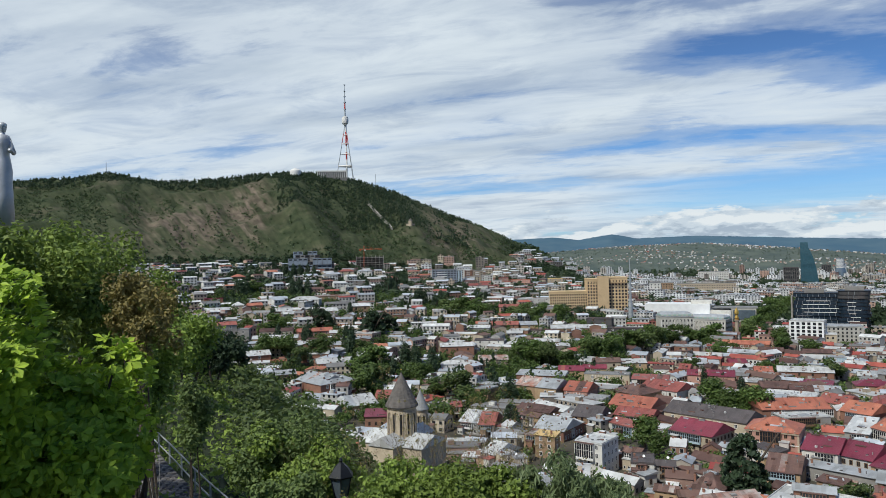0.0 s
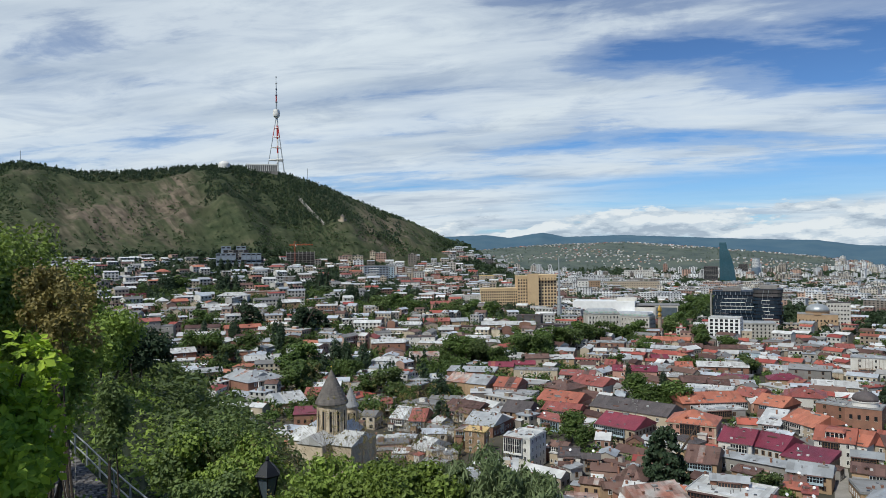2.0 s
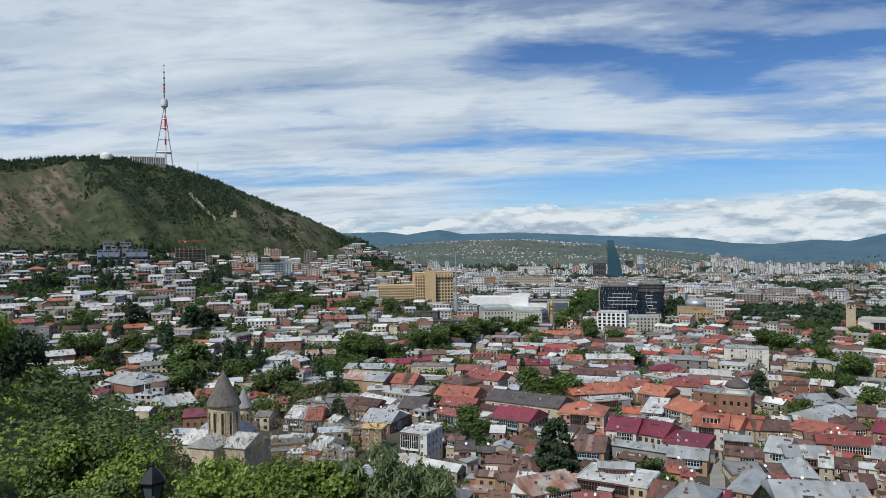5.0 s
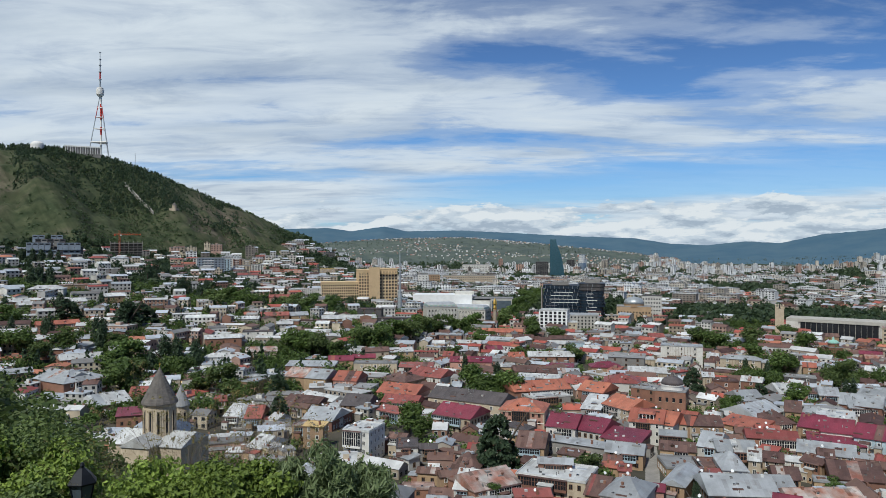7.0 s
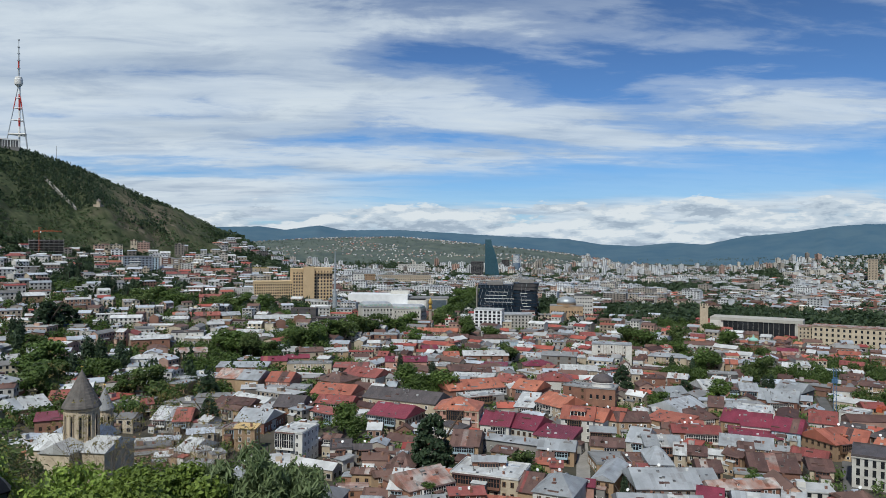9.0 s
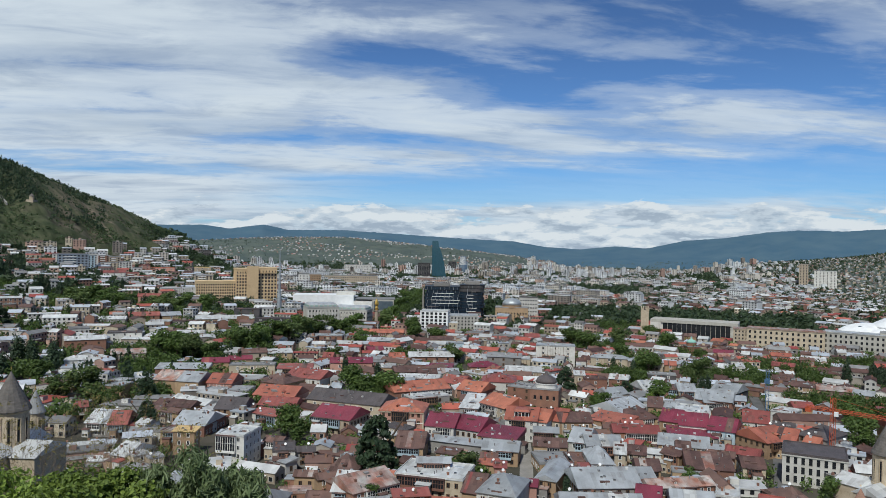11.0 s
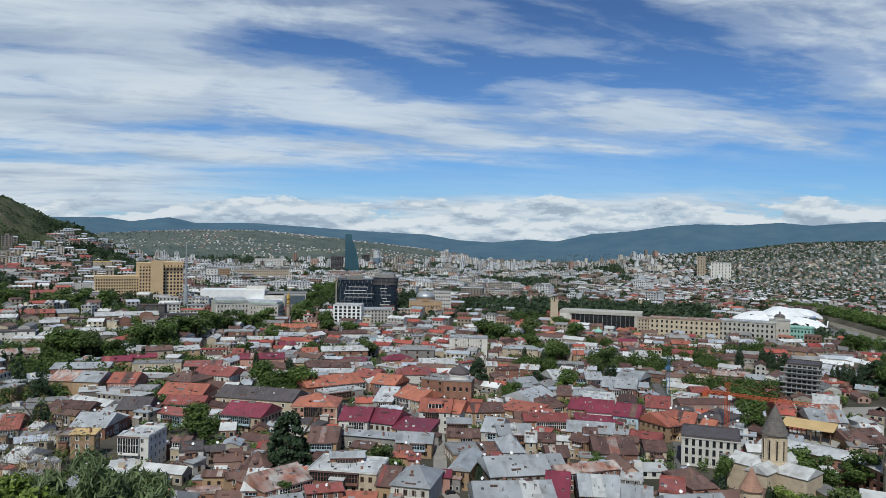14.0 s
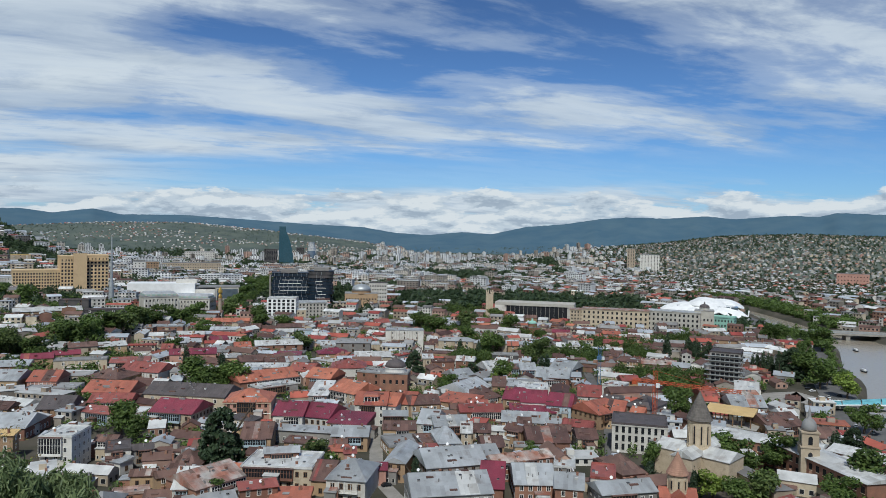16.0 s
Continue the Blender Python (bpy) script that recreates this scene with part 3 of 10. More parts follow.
    grass = tone(0.035, 8, 0.35, 0.62, (0.032, 0.045, 0.022), (0.068, 0.077, 0.040))
    soil = tone(0.05, 8, 0.4, 0.6, (0.115, 0.092, 0.070), (0.175, 0.140, 0.105))
    bare_noise = tone(0.010, 9, 0.56, 0.70, (0, 0, 0), (0.55, 0.55, 0.55), (1.0, 1.0, 0.35))
    sba = N.new("ShaderNodeAttribute")
    sba.attribute_name = "bare"
    lot = N.new("ShaderNodeMath")
    lot.operation, lot.use_clamp = "MULTIPLY", True
    L.new(sba.outputs["Fac"], lot.inputs[0])
    L.new(tone(1.0, 7, 0.42, 0.56, (0.12, 0.12, 0.12), (1.2, 1.2, 1.2), None, True), lot.inputs[1])
    green = mix(bare_noise, grass, soil)
    green = mix(lot.outputs[0], green, soil)
    green = mix(1.0, green, tone(1.6, 8, 0.36, 0.60, (0.62, 0.66, 0.62), (1.1, 1.1, 1.1), None, True), "MULTIPLY")
    # blue of distance haze is put into this far woodland colour
    hazed_forest = tone(0.006, 9, 0.35, 0.65, (0.060, 0.115, 0.165), (0.085, 0.140, 0.180))
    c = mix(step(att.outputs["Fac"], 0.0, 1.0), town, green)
    # hill ground greyed in its colour to stand in for haze
    hazed_upland = tone(0.011, 9, 0.38, 0.62, (0.072, 0.094, 0.086), (0.118, 0.136, 0.112))
    c = mix(step(att.outputs["Fac"], 1.0, 1.4), c, hazed_upland)
    c = mix(step(att.outputs["Fac"], 1.4, 2.0), c, hazed_forest)
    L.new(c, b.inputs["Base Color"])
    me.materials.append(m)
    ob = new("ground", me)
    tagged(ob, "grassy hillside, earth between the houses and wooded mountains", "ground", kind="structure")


build_ground()


# ---- buildings ----
def unit_window(name, frame_mat, arched=False):
    """A window one metre wide and high in a proud frame, its pane set back."""
    s = Shape()
    s.add([(-0.36, -0.02, 0.10), (0.36, -0.02, 0.10), (0.36, -0.02, 0.92), (-0.36, -0.02, 0.92)], [(0, 1, 2, 3)], 1)
    for x0, x1, z0, z1 in ((-0.5, -0.36, 0, 1), (0.36, 0.5, 0, 1), (-0.36, 0.36, 0.92, 1), (-0.36, 0.36, 0, 0.10), (-0.03, 0.03, 0.10, 0.92)):
        s.box(x0, -0.09, z0, x1, 0.02, z1, 0)
    me = bpy.data.meshes.new(name)
    me.from_pydata(s.v, [], s.f)
    me.materials.append(frame_mat)
    me.materials.append(M["glass_dark"])
    me.polygons.foreach_set("material_index", s.i)
    return me


def unit_pane(name, mat):
    """A plain recessed opening with a sill, for large facades."""
    s = Shape()
    s.add([(-0.5, -0.03, 0), (0.5, -0.03, 0), (0.5, -0.03, 1), (-0.5, -0.03, 1)], [(0, 1, 2, 3)], 0)
    s.box(-0.56, -0.12, -0.08, 0.56, 0.0, 0.0, 1)
    me = bpy.data.meshes.new(name)
    me.from_pydata(s.v, [], s.f)
    me.materials.append(M["glass_dark"])
    me.materials.append(mat)
    me.polygons.foreach_set("material_index", s.i)
    return me


WINDOWS = {"white": unit_window("window", M["trim_white"]), "wood": unit_window("window", M["wood"]), "pane": unit_pane("window", M["concrete"]), "stone": unit_pane("window", M["stone"])}


def put_window(parent, x, y, z, w, h, face, kind="white", name="window"):
    """face: degrees by which the wall is turned from the front (0 front, 90 right side, -90 left side)."""
    ob = new(name, WINDOWS[kind])
    ob.parent = parent
    ob.matrix_basis = pose(x, y, z, 0, 0, face) @ Matrix.Diagonal((w, 1.0, h, 1))
    return ob


def window_grid(parent, w, d, z0, floors, storey, bay, ww, wh, kind="white", sides=(0, 90, -90), inset=0.8):
    for face in sides:
        run = w if face == 0 else d
        n = max(1, int((run - 2 * inset) / bay))
        for j in range(floors):
            for k in range(n):
                u = (k - (n - 1) / 2) * (run - 2 * inset) / n
                z = z0 + j * storey
                if face == 0:
                    put_window(parent, u, -d / 2, z, ww, wh, 0, kind)
                elif face == 90:
                    put_window(parent, w / 2, u, z, ww, wh, 90, kind)
                else:
                    put_window(parent, -w / 2, -u, z, ww, wh, -90, kind)


def roof_shape(kind, w, d, h, rise, over=0.6, t=0.18):
    s = Shape()
    a, b = w / 2 + over, d / 2 + over
    low = [(-a, -b, h - t), (a, -b, h - t), (a, b, h - t), (-a, b, h - t), (-a, -b, h), (a, -b, h), (a, b, h), (-a, b, h)]
    edge = [(3, 2, 1, 0), (0, 1, 5, 4), (1, 2, 6, 5), (2, 3, 7, 6), (3, 0, 4, 7)]
    if kind in ("gable", "hip"):
        k = min(a - 0.5, b) if kind == "hip" else 0.0
        s.add(low + [(-a + k, 0, h + rise), (a - k, 0, h + rise)], edge + [(4, 5, 9, 8), (6, 7, 8, 9), (5, 6, 9), (7, 4, 8)])
        s.box(-a + k, -0.12, h + rise - 0.06, a - k, 0.12, h + rise + 0.10)
    elif kind == "gableX":
        s.add(low + [(0, -b, h + rise), (0, b, h + rise)], edge + [(4, 8, 9, 7), (8, 5, 6, 9), (4, 5, 8), (6, 7, 9)])
    elif kind == "shed":
        e = [(-a, -b, h), (a, -b, h), (a, b, h), (-a, b, h), (-a, -b, h + t), (a, -b, h + t), (a, b, h + rise), (-a, b, h + rise)]
        s.add(e, [(0, 3, 2, 1), (4, 5, 6, 7), (0, 1, 5, 4), (1, 2, 6, 5), (2, 3, 7, 6), (3, 0, 4, 7)])
    else:
        s.box(-w / 2 - 0.25, -d / 2 - 0.25, h - 0.3, w / 2 + 0.25, d / 2 + 0.25, h + 0.12)
        p, q = w / 2, d / 2
        outer, inner = [(-p, -q), (p, -q), (p, q), (-p, q)], [(-p + 0.3, -q + 0.3), (p - 0.3, -q + 0.3), (p - 0.3, q - 0.3), (-p + 0.3, q - 0.3)]
        v = [(*c, z) for c in outer + inner for z in (h + 0.12, h + 0.6)]
        f = []
        for i in range(4):
            j = (i + 1) % 4
            f += [(2 * i, 2 * j, 2 * j + 1, 2 * i + 1), (8 + 2 * j, 8 + 2 * i, 9 + 2 * i, 9 + 2 * j), (2 * i + 1, 2 * j + 1, 9 + 2 * j, 9 + 2 * i)]
        s.add(v, f)
    return s


def wall_shape(w, d, h, slope=3.0):
    s = Shape()
    s.box(-w / 2, -d / 2, -slope, w / 2, d / 2, h)
    return s


DISH = None
TAKEN = []            # x, y, radius of what stands already


CELLS, DONE = {}, [0]


def free(x, y, r):
    """Whether a circle lies clear of all that stands already."""
    for a, b, q in TAKEN[DONE[0]:]:
        for i in range(int((a - q) // 40), int((a + q) // 40) + 1):
            for j in range(int((b - q) // 40), int((b + q) // 40) + 1):
                CELLS.setdefault((i, j), []).append((a, b, q))
    DONE[0] = len(TAKEN)
    for i in range(int((x - r) // 40), int((x + r) // 40) + 1):
        for j in range(int((y - r) // 40), int((y + r) // 40) + 1):
            if any((x - a) ** 2 + (y - b) ** 2 <= (r + q) ** 2 for a, b, q in CELLS.get((i, j), ())):
                return False
    return True


def take(x, y, w, d, rot):
    c, s = math.cos(radians(rot)), math.sin(radians(rot))
    n = max(1, round(max(w, d) / max(4.0, min(w, d))))
    for k in range(n):
        u = (k - (n - 1) / 2) * max(w, d) / n
        ux, uy = (u * c, u * s) if w >= d else (-u * s, u * c)
        TAKEN.append((x + ux, y + uy, 0.55 * min(w, d)))


ROOF_WORDS = {"red": "red sheet-metal", "orange": "bright orange sheet-metal", "maroon": "maroon sheet-metal", "brown": "weathered brown sheet-metal", "slate": "dark grey sheet-metal", "metal": "bluish grey metal", "white": "pale galvanised", "rust": "rust-streaked metal", "grey": "flat grey felt", "yellow": "yellow-tan sheet"}
WALL_WORDS = {"cream": "cream plaster", "white": "white plaster", "grey": "grey plaster", "brick": "red-brown brick", "tan": "tan brick", "pink": "pink plaster", "blue": "pale blue plaster", "green": "pale green plaster", "dark": "dark timber"}
RND = random.Random(11)
ROOFS = []            # where small fittings may stand


def gallery(e, bw, u, d, h, mat):
    """A glazed timber gallery hung on the upper storey, with close-set mullions."""
    s = Shape()
    zf = h * 0.5 if h > 6.5 else 0.6
    y0 = -d / 2 - 1.4
    s.box(u - bw / 2, y0, zf - 0.25, u + bw / 2, -d / 2 - 0.003, zf, 0)
    s.box(u - bw / 2, y0, zf, u + bw / 2, y0 + 0.1, zf + 0.85, 0)
    s.box(u - bw / 2 + 0.05, y0 + 0.06, zf + 0.85, u + bw / 2 - 0.05, y0 + 0.09, h - 0.5, 1)
    s.box(u - bw / 2, y0, h - 0.5, u + bw / 2, y0 + 0.1, h - 0.2, 0)
    s.box(u - bw / 2, y0 + 0.02, (zf + h) / 2 + 0.35, u + bw / 2, y0 + 0.08, (zf + h) / 2 + 0.47, 0)
    n = max(3, int(bw / 1.1))
    for k in range(n + 1):
        q = u - bw / 2 + k * bw / n
        s.box(q - 0.09, y0 - 0.01, zf + 0.85, q + 0.09, y0 + 0.11, h - 0.5, 0)
    for q in (u - bw / 2, u + bw / 2):
        s.box(q - 0.05, y0 + 0.11, zf, q + 0.05, -d / 2 - 0.003, h - 0.25, 0)
    s.prism([(u - bw / 2 - 0.2, y0 - 0.3, h - 0.24), (u + bw / 2 + 0.2, y0 - 0.3, h - 0.24), (u + bw / 2 + 0.2, -d / 2 - 0.003, h - 0.05), (u - bw / 2 - 0.2, -d / 2 - 0.003, h - 0.05)], [(u - bw / 2 - 0.2, y0 - 0.3, h - 0.14), (u + bw / 2 + 0.2, y0 - 0.3, h - 0.14), (u + bw / 2 + 0.2, -d / 2 - 0.003, h + 0.05), (u - bw / 2 - 0.2, -d / 2 - 0.003, h + 0.05)], 2)
    s.make("glazed_gallery", [mat, M["glass_dark"], M["roof_brown"]], e)


def house(x, y, w, d, h, rot, roof, wall, kind="gable", rich=True, z=None):
    """A town house: walls, roof, a chimney or two, windows on the front and the sides, often a timber balcony."""
    z = ground(x, y) if z is None else z
    size = "long" if w > 24 else ("tall" if h > 10 else "small" if w < 10 else "old")
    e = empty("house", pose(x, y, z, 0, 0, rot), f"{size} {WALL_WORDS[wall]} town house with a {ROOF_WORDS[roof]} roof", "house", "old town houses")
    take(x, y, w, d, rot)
    wall_shape(w, d, h - 0.05).make("wall", M["wall_" + wall], e)
    rise = {"gable": 0.20 * d + 0.4, "gableX": 0.2 * w + 0.5, "hip": 0.20 * d + 0.5, "shed": 0.12 * d + 0.4, "flat": 0}[kind]
    roof_shape(kind, w, d, h, rise).make("roof", M["roof_" + roof], e)
    ROOFS.append((x, y, z, w, d, h, rise, kind, rot))
    floors = max(1, int(h / 3.5))
    frame_kind = RND.choice(("white", "white", "wood"))
    if rich:
        near = math.hypot(x, y) < 430
        side = 90 if x < 0 else -90
        window_grid(e, w, d, 1.0, floors, h / floors, 3.1 if near else 8.4, 1.55 if near else 1.8, min(2.2, h / floors - 1.0), frame_kind, (0, side) if near else (0,))
    else:
        window_grid(e, w, d, 1.0, floors, h / floors, 6.0, 1.7, 1.8, frame_kind, (0,))
    for k in range(RND.choice((0, 1, 1, 2)) if rich else RND.choice((0, 1))):
        cx, cy = RND.uniform(-0.42, 0.42) * w, RND.uniform(-0.3, 0.3) * d
        s = Shape()
        top = h + rise * (1 - abs(cy) / (d / 2)) if kind in ("gable", "hip") else h + rise
        s.box(cx - 0.4, cy - 0.35, h - 0.1, cx + 0.4, cy + 0.35, top + 0.9)
        s.box(cx - 0.5, cy - 0.45, top + 0.9, cx + 0.5, cy + 0.45, top + 1.1)
        s.make("chimney", M["wall_brick"], e)
    if rich and kind in ("gable", "hip") and RND.random() < 0.35 and d > 9:
        cx = RND.uniform(-0.3, 0.3) * w
        s = Shape()
        zz = h + rise * 0.25
        s.box(cx - 0.8, -d * 0.36, zz, cx + 0.8, -d * 0.08, zz + 1.2)
        s.add([(cx - 1.0, -d * 0.38, zz + 1.2), (cx + 1.0, -d * 0.38, zz + 1.2), (cx, -d * 0.38, zz + 1.8), (cx - 1.0, -d * 0.04, zz + 1.2), (cx + 1.0, -d * 0.04, zz + 1.2), (cx, -d * 0.04, zz + 1.8)], [(0, 1, 2), (3, 5, 4), (0, 2, 5, 3), (1, 4, 5, 2), (0, 3, 4, 1)])
        dm = s.make("dormer", M["roof_" + roof], e)
        put_window(dm, cx, -d * 0.36, zz + 0.2, 0.9, 0.9, 0, frame_kind, "dormer_window")
    if rich and math.hypot(x, y) < 460 and w > 8:
        for k in range(RND.choice((0, 1, 2, 2, 3))):
            aw, ad, ah = RND.uniform(3.0, 6.0), RND.uniform(2.2, 4.2), h * RND.uniform(0.4, 0.8)
            u = RND.uniform(-0.5, 0.5) * (w - aw)
            m = pose(u, -d / 2 - ad / 2 - 0.01, 0) if RND.random() < 0.7 else pose(math.copysign(w / 2 + ad / 2 + 0.01, u), RND.uniform(-0.3, 0.3) * d, 0, 0, 0, math.copysign(90, u))
            sh = wall_shape(aw, ad, ah)
            rf = roof_shape("shed", aw, ad, ah + 0.02, 0.7, 0.3)
            sh.add(rf.v, rf.f, 1)
            for j in range(max(1, int(ah / 3.2))):
                for q in (-0.25, 0.25):
                    zz = 0.9 + j * 3.0
                    sh.box(q * aw - 0.55, -ad / 2 - 0.06, zz, q * aw + 0.55, -ad / 2 - 0.003, min(zz + 1.4, ah - 0.2), 2)
                    sh.box(q * aw - 0.42, -ad / 2 - 0.10, zz + 0.1, q * aw + 0.42, -ad / 2 - 0.063, min(zz + 1.3, ah - 0.3), 3)
            an = sh.make("annex", [M["wall_" + RND.choice(("tan", "brick", "cream", "grey", "white"))], M["roof_" + RND.choice(("brown", "brown", "metal", "rust", "white", "red", "grey"))], M["trim_white"], M["glass_dark"]], e)
            an.matrix_basis = m
    if rich and kind in ("gable", "flat", "shed") and RND.random() < 0.3:
        s = Shape()
        u0, lw = RND.uniform(-0.45, 0.2) * w, RND.uniform(0.12, 0.3) * w
        if kind == "gable":
            k0, k1 = 0.05, 1.0
            y0, z0, y1, z1 = -d / 2 - 0.47, h, -0.14, h + rise * (1 - 0.14 / (d / 2))
        elif kind == "shed":
            y0, z0, y1, z1 = -d / 2 - 0.47, h + 0.18, d / 2, h + rise
        else:
            y0, z0, y1, z1 = -d / 2 + 0.4, h + 0.12, d * 0.2, h + 0.12
        s.prism([(u0, y0, z0 + 0.02), (u0 + lw, y0, z0 + 0.02), (u0 + lw, y1, z1 + 0.02), (u0, y1, z1 + 0.02)], [(u0, y0, z0 + 0.07), (u0 + lw, y0, z0 + 0.07), (u0 + lw, y1, z1 + 0.07), (u0, y1, z1 + 0.07)])
        s.make("roof_patch", M["roof_" + RND.choice(("rust", "white", "metal", "white") if roof in ("metal", "white", "rust", "grey") else ("brown", "red", "rust", "brown"))], e)
    if rich and w > 8 and h > 5 and math.hypot(x, y) < 560 and RND.random() < 0.42:
        gallery(e, RND.uniform(0.35, 0.8) * w, RND.uniform(-0.15, 0.15) * w, d, h, M[RND.choice(("trim_white", "trim_white", "wood", "wall_blue", "wall_brick"))])
    elif rich and h > 6 and wall not in ("dark",) and RND.random() < 0.40:
        bw = RND.uniform(0.4, 0.8) * w
        s = Shape()
        zf = h * 0.5
        s.box(-bw / 2, -d / 2 - 1.3, zf - 0.2, bw / 2, -d / 2, zf)
        s.box(-bw / 2, -d / 2 - 1.3, zf + 0.95, bw / 2, -d / 2 - 1.2, zf + 1.05)
        for k in range(int(bw / 0.5)):
            s.box(-bw / 2 + k * 0.5, -d / 2 - 1.28, zf, -bw / 2 + k * 0.5 + 0.08, -d / 2 - 1.22, zf + 0.95)
        for k in range(int(bw / 2.5) + 2):
            u = -bw / 2 + k * bw / (int(bw / 2.5) + 1)
            s.box(u - 0.08, -d / 2 - 1.3, zf, u + 0.08, -d / 2 - 1.14, h - 0.3)
        s.make("balcony", M[RND.choice(("wood", "wood", "trim_white"))], e)
    if rich and math.hypot(x, y) < 430 and RND.random() < 0.4:
        u = RND.uniform(-0.4, 0.4) * w
        zz = h + (rise if kind in ("gable", "hip") else rise * 0.5 if kind == "shed" else 0.1)
        c, s_ = math.cos(radians(rot)), math.sin(radians(rot))
        if kind != "gableX":
            dish(x + u * c * (0.3 if kind == "hip" else 1), y + u * s_ * (0.3 if kind == "hip" else 1), z + zz, RND.uniform(-60, 60))
    return e


def dish(x, y, z, rot):
    e = empty("satellite_dish", pose(x, y, z, 0, 0, rot), "white satellite dish on a short post on a roof", "satellite dish", "rooftop dishes")
    s = Shape()
    s.rod((0, 0, -0.4), (0, 0, 0.9), 0.05)
    s.make("post", M["steel"], e)
    s = Shape()
    prof = [(0.02, 0.0), (0.3, 0.05), (0.55, 0.16), (0.62, 0.22)]
    s.tube(prof, 12, 0, pose(0, -0.05, 1.0, 60, 0, 0))
    s.make("reflector", M["paint_white"], e)
    return e


def block(name, label, category, x, y, w, d, h, rot, wall, roof="roof_grey", floors=4, bay=3.2, ww=1.4, wh=1.7, kind="pane", sides=(0, 90, -90), z=None, group="", cornice=0.5, base=1.4):
    """A large building: body, flat roof with parapet, cornice, and every window on the faces towards the town."""
    z = ground(x, y) if z is None else z
    e = empty(name, pose(x, y, z, 0, 0, rot), label, category, group)
    take(x, y, w, d, rot)
    wall_shape(w, d, h - 0.3, 6.0).make("wall", M[wall], e)
    roof_shape("flat", w, d, h, 0).make("roof", M[roof], e)
    if cornice:
        s = Shape()
        pr, a, b = cornice, w / 2 + 0.003, d / 2 + 0.003
        ring = [(-w / 2 - pr, d / 2), (-w / 2 - pr, -d / 2 - pr), (w / 2 + pr, -d / 2 - pr), (w / 2 + pr, d / 2), (a, d / 2), (a, -b), (-a, -b), (-a, d / 2)]
        s.prism([(p, q, h - 0.9) for p, q in ring], [(p, q, h - 0.45) for p, q in ring])
        s.make("cornice", M[wall], e)
    st = (h - base) / floors
    window_grid(e, w, d, base, floors, st, bay, ww, min(wh, st * 0.7), kind, sides)
    return e


# ---- trees ----
def leaf_cloud(rng, centres, radii, n, size, flat=1.0, droop=0.0, inner=0.55):
    """Small leaf sprays scattered through balls of foliage; returns verts and faces."""
    pick = rng.choice(len(centres), n, p=np.array(radii) ** 2 / np.sum(np.array(radii) ** 2))
    dirs = rng.normal(0, 1, (n, 3))
    dirs /= np.linalg.norm(dirs, axis=1)[:, None]
    rad = np.array(radii)[pick] * rng.uniform(inner, 1.06, n)
    p = np.array(centres)[pick] + dirs * rad[:, None] * np.array([1, 1, flat])
    nrm = dirs + rng.normal(0, 0.55, (n, 3)) + np.array([0, 0, 0.35])
    nrm /= np.linalg.norm(nrm, axis=1)[:, None]
    t = np.cross(nrm, rng.normal(0, 1, (n, 3)))
    t /= np.linalg.norm(t, axis=1)[:, None]
    t[:, 2] -= droop
    b = np.cross(nrm, t)
    s = size * rng.uniform(0.6, 1.35, n)[:, None]
    q = np.stack([p - t * s, p + b * s * 0.62 - t * s * 0.1, p + t * s, p - b * s * 0.62 - t * s * 0.1], 1)
    q[:, 1] += nrm * s * 0.18
    q[:, 3] += nrm * s * 0.18
    return q.reshape(-1, 3), np.arange(4 * n).reshape(-1, 4)


def crown_mesh(name, v, f, mat):
    me = bpy.data.meshes.new(name)
    me.from_pydata(v.tolist(), [], f.tolist())
    me.materials.append(mat)
    return me


def trunk_mesh(rng, h, r, limbs, reach):
    s = Shape()
    top = Vector((rng.normal(0, 0.15), rng.normal(0, 0.15), h))
    s.rod((0, 0, -1.0), (0, 0, h * 0.25), r * 1.3, 8, 0, r)
    s.rod((0, 0, h * 0.25), top, r, 8, 0, r * 0.45)
    for k in range(limbs):
        a = 2 * math.pi * k / limbs + rng.uniform(-0.4, 0.4)
        z = h * rng.uniform(0.35, 0.85)
        b = Vector((math.cos(a) * reach, math.sin(a) * reach, z + reach * rng.uniform(0.5, 1.0)))
        s.rod((0, 0, z), b * 0.55 + Vector((0, 0, z * 0.45)), r * 0.5, 5, 0, r * 0.32)
        s.rod(b * 0.55 + Vector((0, 0, z * 0.45)), b, r * 0.32, 5, 0, r * 0.1)
    me = bpy.data.meshes.new("trunk")
    me.from_pydata(s.v, [], s.f)
    me.materials.append(M["bark"])
    return me


TREE = {}


